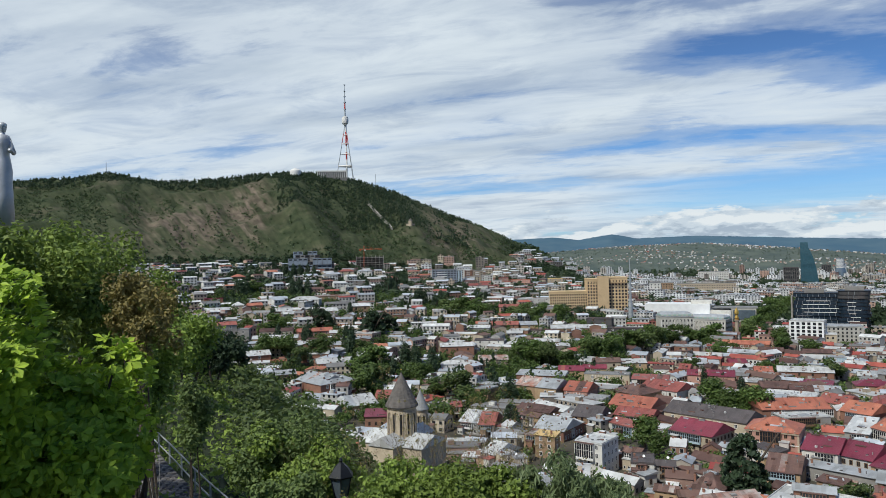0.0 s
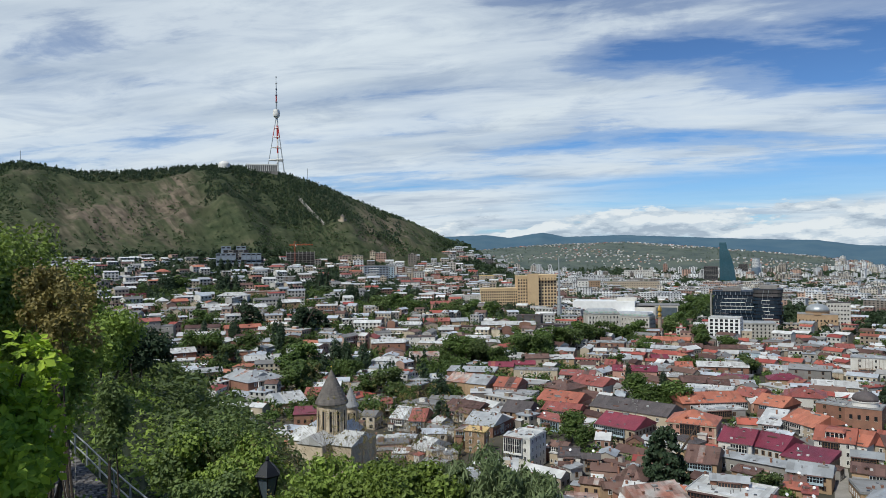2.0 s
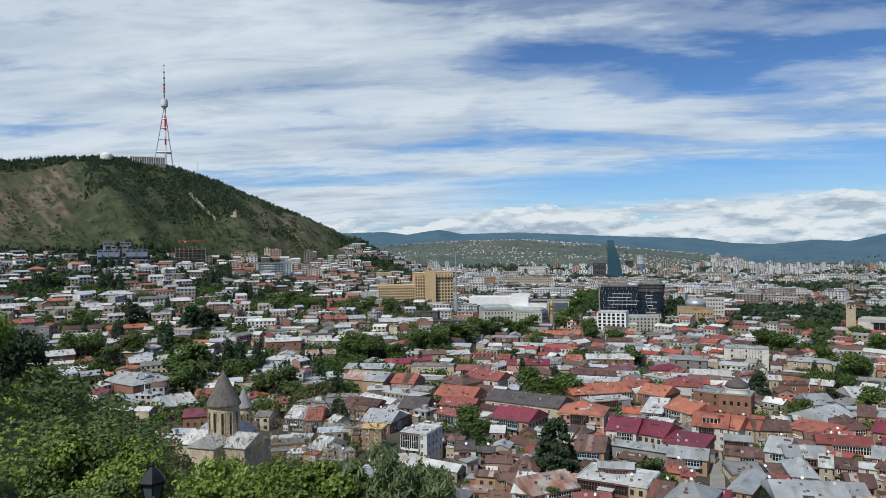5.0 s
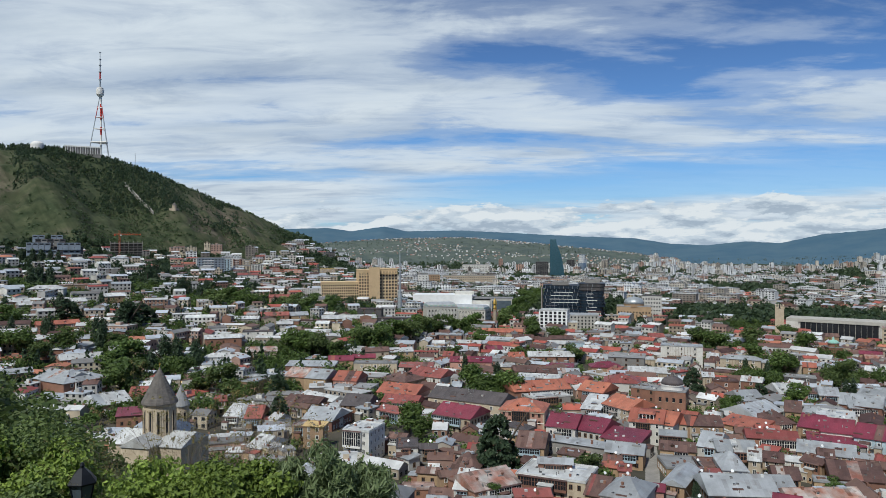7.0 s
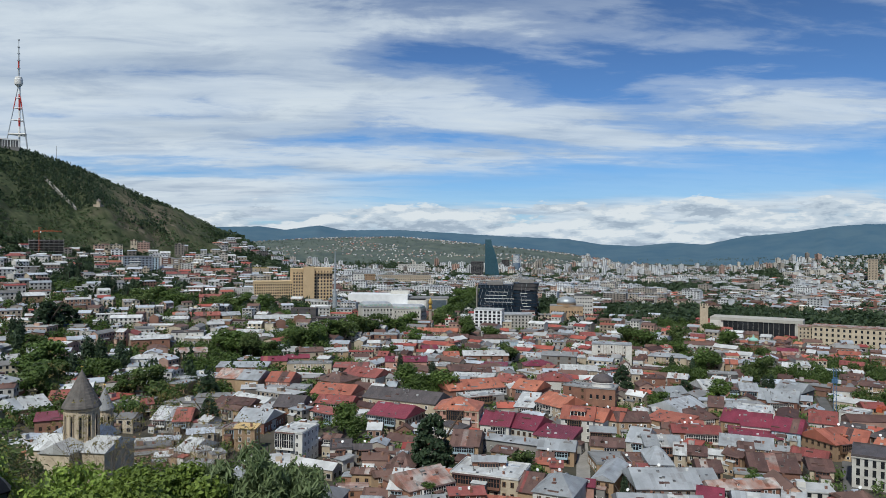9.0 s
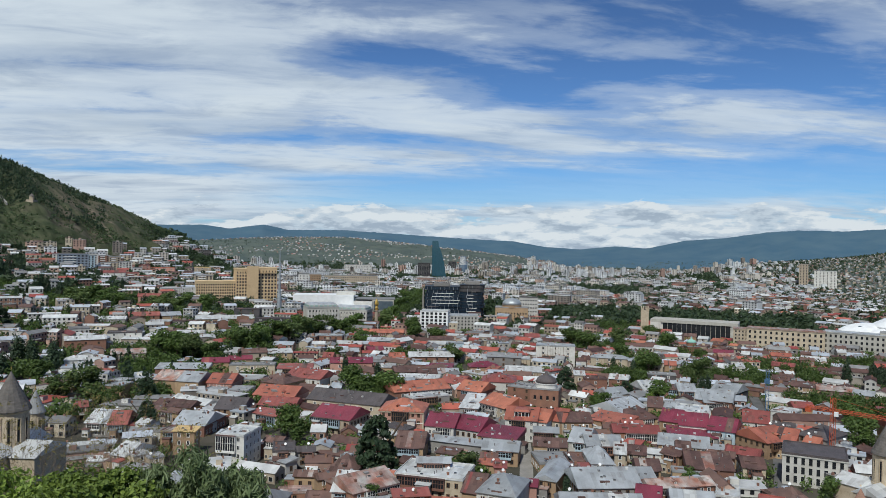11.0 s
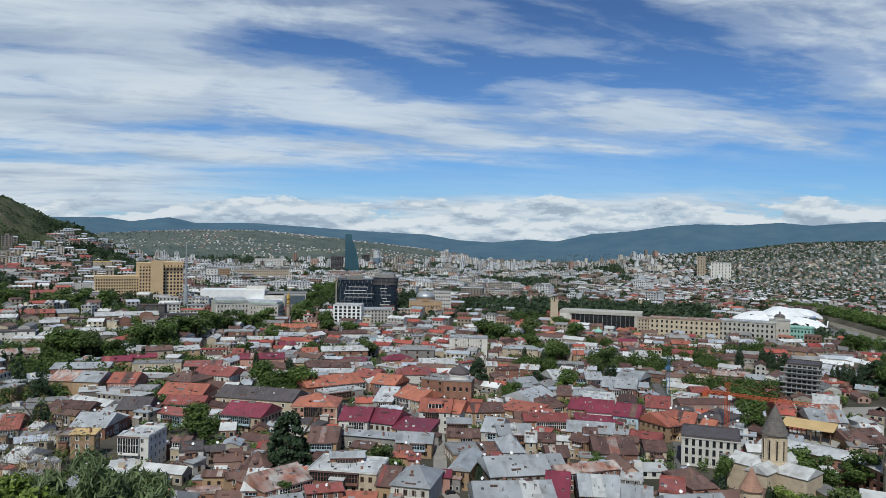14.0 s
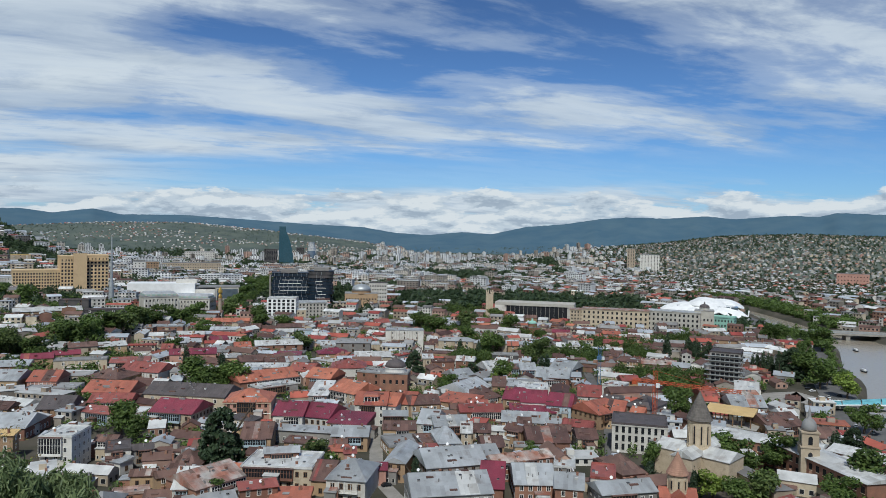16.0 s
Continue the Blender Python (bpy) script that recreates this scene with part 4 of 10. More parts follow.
def tree_kinds():
    for k in range(4):
        rng = np.random.default_rng(30 + k)
        c, r = [], []
        for j in range(13):
            a, q = rng.uniform(0, 2 * math.pi), rng.uniform(0, 0.62) ** 0.7
            zz = rng.uniform(0.30, 0.86)
            c.append((math.cos(a) * q * 0.46, math.sin(a) * q * 0.46, zz + 0.06 * (1 - q)))
            r.append(rng.uniform(0.14, 0.23))
        v, f = leaf_cloud(rng, c, r, 1750, 0.043, 0.85)
        for mat in ("leaf", "leaf_light", "leaf_grey", "leaf_town"):
            TREE[("broad", k, mat)] = crown_mesh("crown", v, f, M[mat])
        TREE[("broad_trunk", k)] = trunk_mesh(rng, 0.55, 0.030, 5, 0.28)
    for k in range(2):
        rng = np.random.default_rng(60 + k)
        z = np.linspace(0.08, 0.94, 16)
        c = [(rng.normal(0, 0.010), rng.normal(0, 0.010), q) for q in z]
        r = [0.115 * (math.sin(math.pi * min(1, q * 1.05 + 0.12)) ** 0.6) + 0.012 for q in z]
        v, f = leaf_cloud(rng, c, r, 1500, 0.020, 1.1, -0.6)
        TREE[("cypress", k)] = crown_mesh("crown", v, f, M["leaf_dark"])
        TREE[("cypress_trunk", k)] = trunk_mesh(rng, 0.5, 0.018, 1, 0.03)
    rng = np.random.default_rng(77)
    c, r = [], []
    for j in range(15):
        z = 0.12 + 0.055 * j
        reach = 0.36 * (1 - z) ** 0.62 + 0.02
        for q in range(7):
            a = rng.uniform(0, 2 * math.pi)
            for u in (0.45, 0.8, 1.0):
                c.append((math.cos(a) * reach * u, math.sin(a) * reach * u, z - 0.05 * u * u))
                r.append(0.032 + 0.03 * (1 - z))
    v, f = leaf_cloud(rng, c, r, 5200, 0.029, 0.5, 0.4, 0.2)
    TREE["cedar"] = crown_mesh("crown", v, f, M["leaf_dark"])
    TREE["cedar_trunk"] = trunk_mesh(rng, 0.93, 0.022, 6, 0.18)


tree_kinds()
TRND = random.Random(5)


def tree(kind, x, y, h, z=None, wide=1.0, mat=None, label=None, claim=True):
    """A tree of height h: broad (round, many clumps), cypress (a slim flame) or cedar (drooping tiers)."""
    z = ground(x, y) if z is None else z
    if kind == "broad":
        k = TRND.randrange(4)
        mat = mat or TRND.choice(("leaf_town", "leaf_town", "leaf_town", "leaf_town", "leaf"))
        crown, trunk = TREE[("broad", k, mat)], TREE[("broad_trunk", k)]
        label = label or "leafy green broad tree between the houses"
    elif kind == "cypress":
        k = TRND.randrange(2)
        crown, trunk = TREE[("cypress", k)], TREE[("cypress_trunk", k)]
        label = label or "slim dark green cypress tree"
    else:
        crown, trunk = TREE["cedar"], TREE["cedar_trunk"]
        label = label or "dark cedar with drooping tiers of branches"
    e = empty("tree", pose(x, y, z, 0, 0, TRND.uniform(0, 360)) @ Matrix.Diagonal((h * wide, h * wide, h, 1)), label, "tree", "trees of the town")
    child(new("trunk", trunk), e)
    child(new("crown", crown), e)
    if claim:
        TAKEN.append((x, y, 0.22 * h * wide if kind == "broad" else 0.08 * h))
    return e


# ---- landmarks on and below the mountain ----
def tv_tower():
    x, y, z = -1089.8, 1770.5, 330.8
    e = empty("broadcast_tower", pose(x, y, z - 22, 0, 0, 31.6), "tall red and white steel broadcast tower with a round pod", "tower")
    H = 296.0
    legs = [(-17, 0), (12, -13), (12, 13)]
    waist = 185.0
    for lx, ly in legs:
        leg = None
        for j in range(6):
            s = Shape()
            a, b = j / 6, (j + 1) / 6
            s.rod((lx * (1 - a) * 1.9, ly * (1 - a) * 1.9, waist * a), (lx * (1 - b) * 1.9, ly * (1 - b) * 1.9, waist * b), 1.1, 8)
            leg = s.make("leg" if j == 0 else "leg_section", M["paint_red"] if j == 4 else M["steel"], e if j == 0 else leg_root)
            leg_root = leg if j == 0 else leg_root
    s = Shape()
    s.tube([(2.2, 0), (2.2, 180)], 10, 0, None, 2)
    s.make("lift_shaft", M["trim_white"], e)
    for j in (4, 6, 7):
        s = Shape()
        s.tube([(2.4, j * 20), (2.4, j * 20 + 20)], 10, 0, None, 2)
        s.make("red_band", M["paint_red"], e)
    for zz in (60, 95, 125, 150):
        s = Shape()
        k = (1 - zz / waist) * 1.9
        for a in range(3):
            p, q = legs[a], legs[(a + 1) % 3]
            s.rod((p[0] * k, p[1] * k, zz), (q[0] * k, q[1] * k, zz), 1.2 if zz > 60 else 2.6)
        s.make("brace", M["trim_white"], e)
    s = Shape()
    s.tube([(3.5, 178), (9, 184), (9.6, 188), (9.6, 197), (8.2, 198), (8.2, 202), (3.5, 204)], 20)
    s.make("pod", M["trim_white"], e)
    s = Shape()
    for j, (z0, z1, r) in enumerate(((204, 225, 2.0), (225, 245, 1.9), (245, 262, 1.5), (262, 278, 1.2), (278, H, 0.7))):
        s.tube([(r, z0), (r, z1)], 8, 1 if j == 1 else 0)
        s.tube([(r + 1.8, z1 - 2), (r + 1.8, z1)], 8, 0)
    s.make("antenna", [M["steel"], M["paint_red"]], e)


def hilltop_restaurant():
    x, y, z = -1073.0, 1670.0, 322.2
    e = empty("hilltop_pavilion", pose(x, y, z + 2, 0, 0, 32.7), "white colonnaded pavilion on the wooded mountain top", "building")
    s = Shape()
    s.box(-40, -9, -10, 40, 9, 1)
    s.box(-38, -7, 1, 38, 7, 17)
    s.make("wall", M["wall_grey"], e)
    s = Shape()
    s.box(-41, -10, 17, 41, 10, 20)
    s.make("roof", M["trim_white"], e)
    for k in range(15):
        s = Shape()
        s.box(-39.5 + k * 5.5, -9.6, 1, -38 + k * 5.5, -8.2, 17)
        s.make("column", M["trim_white"], e)
    x, y, z = -1154.3, 1614.9, 336.4
    e = empty("observatory_dome", pose(x, y, z + 1, 0, 0, 0), "small white domed hall among pines", "building")
    s = Shape()
    s.tube([(15, -6), (15, 4), (14, 8), (10, 11.5), (5, 13.5), (0.5, 14)], 20)
    s.make("dome", M["trim_white"], e)
    x, y, z = -998.3, 1779.0, 319.2
    e = empty("relay_mast", pose(x, y, z - 10, 0, 0, 0), "thin grey relay mast on the mountain ridge", "mast")
    s = Shape()
    s.rod((0, 0, 0), (0, 0, 32), 0.7)
    s.make("mast", M["steel"], e)
    x, y, z = -1542.2, 1335.3, 344.7
    e = empty("relay_mast", pose(x, y, z - 10, 0, 0, 0), "thin grey relay mast on the mountain ridge", "mast")
    s = Shape()
    s.rod((0, 0, 0), (0, 0, 30), 0.7)
    s.make("mast", M["steel"], e)


def funicular():
    a, b = Vector((-920.5, 1593.2, 225.8)), Vector((-781.5, 1464.5, 162.9))
    a.z, b.z = ground(a.x, a.y), ground(b.x, b.y)
    e = empty("funicular_track", Matrix.Translation(b), "pale straight funicular track up the wooded mountainside", "railway")
    s = Shape()
    side = Vector((a - b)).cross(Vector((0, 0, 1))).normalized()
    n = 12
    for k in range(n):
        p, q = b.lerp(a, k / n) - b, b.lerp(a, (k + 1) / n) - b
        zp = max(ground(*(b + p).xy), (b + p).z) - b.z + 2.2
        zq = max(ground(*(b + q).xy), (b + q).z) - b.z + 2.2
        for o, hgt in ((0, 0),):
            s.add([(p.x - side.x * 1.5, p.y - side.y * 1.5, zp - 8), (p.x + side.x * 1.5, p.y + side.y * 1.5, zp - 8), (q.x + side.x * 1.5, q.y + side.y * 1.5, zq - 8), (q.x - side.x * 1.5, q.y - side.y * 1.5, zq - 8),
                   (p.x - side.x * 1.5, p.y - side.y * 1.5, zp), (p.x + side.x * 1.5, p.y + side.y * 1.5, zp), (q.x + side.x * 1.5, q.y + side.y * 1.5, zq), (q.x - side.x * 1.5, q.y - side.y * 1.5, zq)],
                  [(0, 3, 2, 1), (4, 5, 6, 7), (0, 1, 5, 4), (1, 2, 6, 5), (2, 3, 7, 6), (3, 0, 4, 7)])
    s.make("track", M["concrete"], e)
    x, y, z = -739.2, 1475.2, 146.0
    z = max(z, ground(x, y))
    e = empty("hillside_church", pose(x, y, z - 3, 0, 0, 0), "small pale stone church with a cone roof on the mountainside", "church")
    s = Shape()
    s.box(-7, -9, -10, 7, 9, 8)
    s.tube([(4.5, 8), (4.5, 15)], 10)
    s.make("wall", M["wall_cream"], e)
    s = Shape()
    s.tube([(5.2, 15), (0.2, 21)], 10)
    s.make("roof", M["stone_roof"], e)


def statue():
    """A tall woman-shaped monument, kept as one plain body."""
    x, y, z = -136.0, 93.4, 114.3
    s = Shape()
    s.tube([(2.0, -6), (1.8, 0), (1.65, 2.5), (1.75, 4.5), (1.45, 6.6), (1.2, 7.9), (1.5, 9.6), (1.65, 10.8), (1.25, 11.6), (0.5, 11.95), (0.55, 12.3), (0.75, 12.9), (0.82, 13.4), (0.86, 13.6), (0.8, 14.0), (0.3, 14.3)], 14)
    s.rod((1.2, 0, 10.8), (2.3, -0.3, 8.0), 0.45)
    s.rod((2.3, -0.3, 8.0), (2.2, -1.9, 8.6), 0.38)
    ob = s.make("statue", M["statue_metal"], None, "", True)
    ob.matrix_world = pose(x, y, z, 0, 0, 30)
    tagged(ob, "tall pale aluminium statue on the wooded ridge", "statue")


tv_tower()
hilltop_restaurant()
funicular()
statue()


# ---- churches ----
def drum_church(x, y, z, rot, r, h0, h_drum, h_cone, label, wall="stone", cone="stone_roof", nave=True, roof="roof_white", L=20.0, W=13.0, hn=8.0, arches=12):
    e = empty("church", pose(x, y, z, 0, 0, rot), label, "church")
    TAKEN.append((x, y, max(L, W) * 0.6))
    s = Shape()
    n = 16
    s.tube([(r * 1.10, h0 - 1), (r * 1.10, h0 + 0.5), (r, h0 + 0.6), (r, h0 + h_drum - 0.9), (r * 1.07, h0 + h_drum - 0.6), (r * 1.07, h0 + h_drum)], n)
    dr = s.make("drum", M[wall], e)
    for k in range(arches):
        a = 360.0 * k / arches
        s = Shape()
        s.box(-0.26, -r - 0.05, h0 + 1.6, 0.26, -r * 0.95, h0 + h_drum - 2.3, 0)
        w = s.make("slit_window", M["glass_dark"], dr)
        w.matrix_basis = pose(0, 0, 0, 0, 0, a)
        s = Shape()
        for q in (-0.62, 0.45):
            s.box(q, -r - 0.16, h0 + 0.8, q + 0.17, -r * 0.95, h0 + h_drum - 1.7)
        s.tube([(0.62, -0.09), (0.62, 0.09)], 12, 0, Matrix.Translation((0, -r - 0.02, h0 + h_drum - 1.8)) @ pose(0, 0, 0, 90, 0, 0) @ Matrix.Diagonal((1, 0.6, 1, 1)))
        w = s.make("blind_arch", M[wall], dr)
        w.matrix_basis = pose(0, 0, 0, 0, 0, a)
    s = Shape()
    steps = 12
    prof = [(r * 1.16, h0 + h_drum - 0.15)]
    for k in range(steps):
        u = k / steps
        prof += [(r * 1.16 * (1 - u) + 0.04, h0 + h_drum + h_cone * u), (r * 1.16 * (1 - u - 0.8 / steps) + 0.10, h0 + h_drum + h_cone * (u + 0.8 / steps))]
    s.tube(prof + [(0.05, h0 + h_drum + h_cone)], n)
    s.make("cone_roof", M[cone], e)
    s = Shape()
    zt = h0 + h_drum + h_cone
    s.rod((0, 0, zt - 0.3), (0, 0, zt + 1.4), 0.06)
    s.rod((-0.4, 0, zt + 0.9), (0.4, 0, zt + 0.9), 0.05)
    s.make("cross", M["gold"], e)
    if nave:
        for w, l, nm in ((W, L, "nave"), (L, W * 0.6, "transept")):
            s = Shape()
            hh = hn if nm == "nave" else hn + 0.6
            s.box(-l / 2, -w / 2, -12, l / 2, w / 2, hh)
            s.add([(-l / 2, -w / 2, hh), (l / 2, -w / 2, hh), (l / 2, w / 2, hh), (-l / 2, w / 2, hh)] + ([(-l / 2, 0, hh + 2.6), (l / 2, 0, hh + 2.6)] if nm == "nave" else [(0, -w / 2, hh + 2.6), (0, w / 2, hh + 2.6)]),
                  [(0, 4, 3), (1, 2, 5)] if nm == "nave" else [(0, 1, 4), (2, 3, 5)])
            s.make(nm, M[wall], e)
            rf = roof_shape("gable" if nm == "nave" else "gableX", l, w, hh + 0.04, 2.75, 0.4, 0.16).make(nm + "_roof", M[roof], e)
    return e


_x, _y, _z = -109.0, 208.2, 41.6
drum_church(_x, _y, _z - 9, 27.6 - 34, 4.65, 9.5, 10.2, 10.6, "old sandstone church with a slit-windowed drum and a stone cone roof", L=24, W=15, hn=8.4)
_x, _y, _z = -115.5, 235.2, 37.7
drum_church(_x, _y, _z - 9, 10, 2.6, 9.5, 7.0, 7.0, "smaller stone belfry with a grey cone roof behind the church", nave=False, cone="roof_grey", arches=8)
TAKEN.append((_x, _y, 6))
_x, _y = 185.8, 263.0
drum_church(_x, _y, 0, -35.2 - 24, 4.6, 13.0, 11.5, 12.0, "large pale stone cathedral with a tall drum and grey cone", cone="stone_roof", L=32, W=15, hn=11, arches=10)
_x, _y = 154.5, 231.1
drum_church(_x, _y, 0, -33.8 + 10, 3.5, 7.0, 7.0, 8.0, "small brick chapel with orange roof and pink stone cone", wall="stone", cone="stone_pink", roof="roof_orange", L=13, W=8, hn=6.0, arches=8)


def onion_tower():
    x, y = 230.2, 250.2
    e = empty("bell_tower", pose(x, y, 0, 0, 0, -42.6 + 12) @ Matrix.Diagonal((0.78, 0.78, 0.82, 1)), "cream plastered bell tower with arches and a grey bulb dome", "tower")
    TAKEN.append((x, y, 6))
    s = Shape()
    s.box(-4.6, -4.6, -4, 4.6, 4.6, 17)
    s.box(-5.0, -5.0, 17, 5.0, 5.0, 17.7)
    s.box(-4.2, -4.2, 17.7, 4.2, 4.2, 24.5)
    s.box(-4.7, -4.7, 24.5, 4.7, 4.7, 25.2)
    s.make("wall", M["wall_cream"], e)
    for zz in (10.5, 18.6):
        for k in range(4):
            s = Shape()
            s.add([(-1.1, -4.66, zz), (1.1, -4.66, zz), (1.1, -4.66, zz + 3.4), (0.8, -4.66, zz + 4.1), (0, -4.66, zz + 4.5), (-0.8, -4.66, zz + 4.1), (-1.1, -4.66, zz + 3.4)], [tuple(range(7))])
            w = s.make("arch_opening", M["glass_dark"], e)
            w.matrix_basis = pose(0, 0, 0, 0, 0, 90 * k) @ Matrix.Translation((0, 0.0 if zz < 17 else 0.4, 0))
    s = Shape()
    s.tube([(3.6, 25.2), (3.8, 26.5), (3.9, 27.5), (3.5, 29.2), (2.4, 30.8), (1.1, 31.8), (0.9, 33), (0.9, 34), (0.1, 38)], 16)
    s.make("bulb_dome", M["roof_grey"], e, "", True)


onion_tower()


def monastery():
    x, y = 222.8, 251.5
    r0 = -41.5
    e = empty("monastery_range", pose(x, y, 0, 0, 0, r0), "long two-storey brick monastery range with pale metal roof and arcades", "building")
    for dx, dy, w, d, rr in ((-16, 24, 58, 17, -12), (16, 0, 16, 52, 38), (38, 14, 46, 15, -25)):
        m = pose(dx, dy, 0, 0, 0, rr)
        s = wall_shape(w, d, 10.0, 4)
        s.make("wall", M["wall_brick"], e).matrix_basis = m
        roof_shape("gable" if w > d else "gableX", w, d, 10.0, 1.8).make("roof", M["roof_white"], e).matrix_basis = m
        q = m.translation
        for k in range(int(max(w, d) / 4)):
            for zz in (1.2, 5.8):
                u = (k + 0.5) * 4 - max(w, d) / 2
                p = m @ (pose(u, -d / 2, zz) if w > d else pose(-w / 2, u, zz, 0, 0, -90))
                ob = new("arch_window", WINDOWS["stone"])
                ob.parent = e
                ob.matrix_basis = p @ Matrix.Diagonal((1.9, 1, 2.6, 1))
    for dx, dy in ((-30, 28), (-16, 24), (0, 20), (10, 14), (16, 0), (22, -10), (26, 20), (40, 14), (55, 8)):
        g = Matrix.Translation((x, y, 0)) @ pose(0, 0, 0, 0, 0, r0) @ Vector((dx, dy, 0))
        TAKEN.append((g.x, g.y, 9))


monastery()


def dome_hall(x, y, z, rot, w, d, h, r, wall, label, dome="roof_slate", ring="trim_white", windows=True):
    e = empty("domed_hall", pose(x, y, z, 0, 0, rot), label, "building")
    take(x, y, w, d, rot)
    wall_shape(w, d, h).make("wall", M[wall], e)
    roof_shape("flat", w, d, h + 0.1, 0).make("roof", M["roof_grey"], e)
    s = Shape()
    s.tube([(r, h - 1), (r, h + 2.6), (r + 0.4, h + 2.7), (r + 0.4, h + 3.2)], 24)
    s.make("drum", M[ring], e)
    s = Shape()
    s.tube([(r + 0.1, h + 3.2), (r * 0.97, h + 3.2 + r * 0.22), (r * 0.85, h + 3.2 + r * 0.42), (r * 0.62, h + 3.2 + r * 0.58), (r * 0.3, h + 3.2 + r * 0.67), (0.8, h + 3.2 + r * 0.7), (0.8, h + 4.8 + r * 0.7), (0.1, h + 6.0 + r * 0.7)], 24)
    s.make("dome", M[dome], e, "", True)
    if windows:
        window_grid(e, w, d, 2.0, 2, h / 2.2, 3.6, 1.5, 2.4, "stone", (0, 90, -90))
    return e


_x, _y = 90.1, 436.8
dome_hall(_x, _y, 0, -11.7 - 8, 17, 15, 15, 6.4, "wall_brick", "red brick domed hall with a grey dome and white round-windowed drum")
_x, _y = 281.4, 680.1
dome_hall(_x, _y, 0, 0, 12, 12, 9, 4.6, "wall_brick", "brick church hall with a low green copper dome", "wall_green", "wall_brick", False)


# ---- larger buildings of the centre ----
def tan_ministry():
    x, y = -211.3, 930.3
    r0 = 12.8 + 6
    z = ground(x, y)
    e = empty("office_slab", pose(x, y, z, 0, 0, r0), "tan stone office block with a long wing and a square tower", "building")
    take(x, y, 110, 30, r0)
    u = 0.72
    for x0, x1, h, d, bays, floors, y0 in ((-67 * u, 0, 40 * u, 22, 17, 7, 0.0), (0, 38 * u, 62 * u, 34, 8, 10, -3.0), (38 * u, 72 * u, 64 * u, 30, 6, 10, 0.5)):
        w = x1 - x0
        cx = (x0 + x1) / 2
        s = Shape()
        s.box(x0, y0, -8, x1, y0 + d, h)
        s.make("wall", M["ochre"], e)
        s = Shape()
        s.box(x0 - 0.4, y0 - 0.4, h - 0.2, x1 + 0.4, y0 + d + 0.4, h + 1.2)
        s.make("roof", M["ochre"], e)
        st = (h - 4) / floors
        for j in range(floors):
            for k in range(bays):
                put_window(e, x0 + (k + 0.5) * w / bays, y0, 3 + j * st, w / bays * 0.56, st * 0.58, 0, "stone")
    s = Shape()
    s.box(18 * u, -6.5, -8, 38 * u, -3.0, 68 * u)
    s.make("stair_tower", M["ochre"], e)
    s = Shape()
    for k in range(26):
        s.box(k * 72 * u / 26, -3.4, 56 * u, (k + 0.45) * 72 * u / 26, -2.4, 63 * u)
    s.make("crown_screen", M["ochre"], e)


M["wall_slateblue"] = surface("wall_slateblue", (0.24, 0.28, 0.33), (0.19, 0.22, 0.26), 0.16, 0.8, 0, 0.1, 0, 0.1)
M["ochre"] = surface("ochre", (0.60, 0.44, 0.26), (0.53, 0.385, 0.225), 0.08, 0.9, 0, 0.1, 0, 0.10, 0, 0.2, 0.15)
tan_ministry()


def column_mast():
    x, y = -143.3, 854.1
    e = empty("street_mast", pose(x, y, ground(x, y), 0, 0, 0), "tall tapering grey metal mast by the theatre", "mast")
    s = Shape()
    s.tube([(3.2, -3), (2.6, 20), (1.5, 30), (0.9, 60), (0.3, 78)], 12)
    s.make("mast", M["steel"], e)


column_mast()


def gold_column():
    x, y = -29.2, 859.5
    e = empty("monument_column", pose(x, y, ground(x, y), 0, 0, 0), "tall pale column carrying a gilded monument", "monument")
    s = Shape()
    s.tube([(4, -3), (4, 2), (2.2, 2.4), (2.0, 22), (2.6, 22.4), (2.6, 23.6)], 16)
    s.make("column", M["wall_cream"], e)
    s = Shape()
    s.tube([(1.6, 23.6), (2.3, 26), (1.2, 28.5), (2.6, 30.5), (2.2, 33), (1.0, 35.5), (0.3, 37)], 8)
    s.make("gilded_figure", M["gold"], e)


gold_column()


M["wall_mint"] = surface("wall_mint", (0.36, 0.48, 0.42), (0.31, 0.42, 0.37), 0.16, 0.8, 0, 0.1, 0.1, 0.10, 0, 0.2, 0.2)
M["wall_grey2"] = surface("wall_grey2", (0.50, 0.475, 0.42), (0.42, 0.40, 0.355), 0.16, 0.9, 0, 0.15, 0.1, 0.10, 0, 0.2, 0.2)


def mall(x, y, rot, w):
    """White box mall with a roof terrace."""
    z = ground(x, y)
    e = empty("white_mall", pose(x, y, z, 0, 0, rot), "large windowless white shopping gallery with stepped roofs", "building")
    take(x, y, w, 40, rot)
    s = Shape()
    s.box(-w * 0.5, 0, -8, w * 0.28, 40, 24)
    s.make("wall", M["paint_white"], e)
    s = Shape()
    s.box(w * 0.28, 2, -8, w * 0.52, 38, 16)
    s.make("side_hall", M["wall_white"], e)
    s = Shape()
    s.box(w * 0.05, 8, 24, w * 0.30, 30, 28)
    s.make("roof_house", M["wall_white"], e)
    s = Shape()
    s.box(w * 0.52, 4, -8, w * 0.80, 36, 18)
    s.make("glass_wing", M["wall_grey2"], e)
    s = Shape()
    s.box(w * 0.30, 4, 18.2, w * 0.82, 36, 19.4)
    s.make("terrace_roof", M["roof_grey"], e)
    s = Shape()
    s.box(w * 0.54, 3.4, 4, w * 0.79, 3.95, 16)
    s.make("glass_front", M["glass_pale"], e)
    s = Shape()
    s.box(w * 0.10, -9, -8, w * 0.50, -0.01, 11)
    s.make("front_hall", M["paint_white"], e)


_x, _y = -97.6, 1019.3
mall(_x, _y, 5.5 - 4, 108.64)


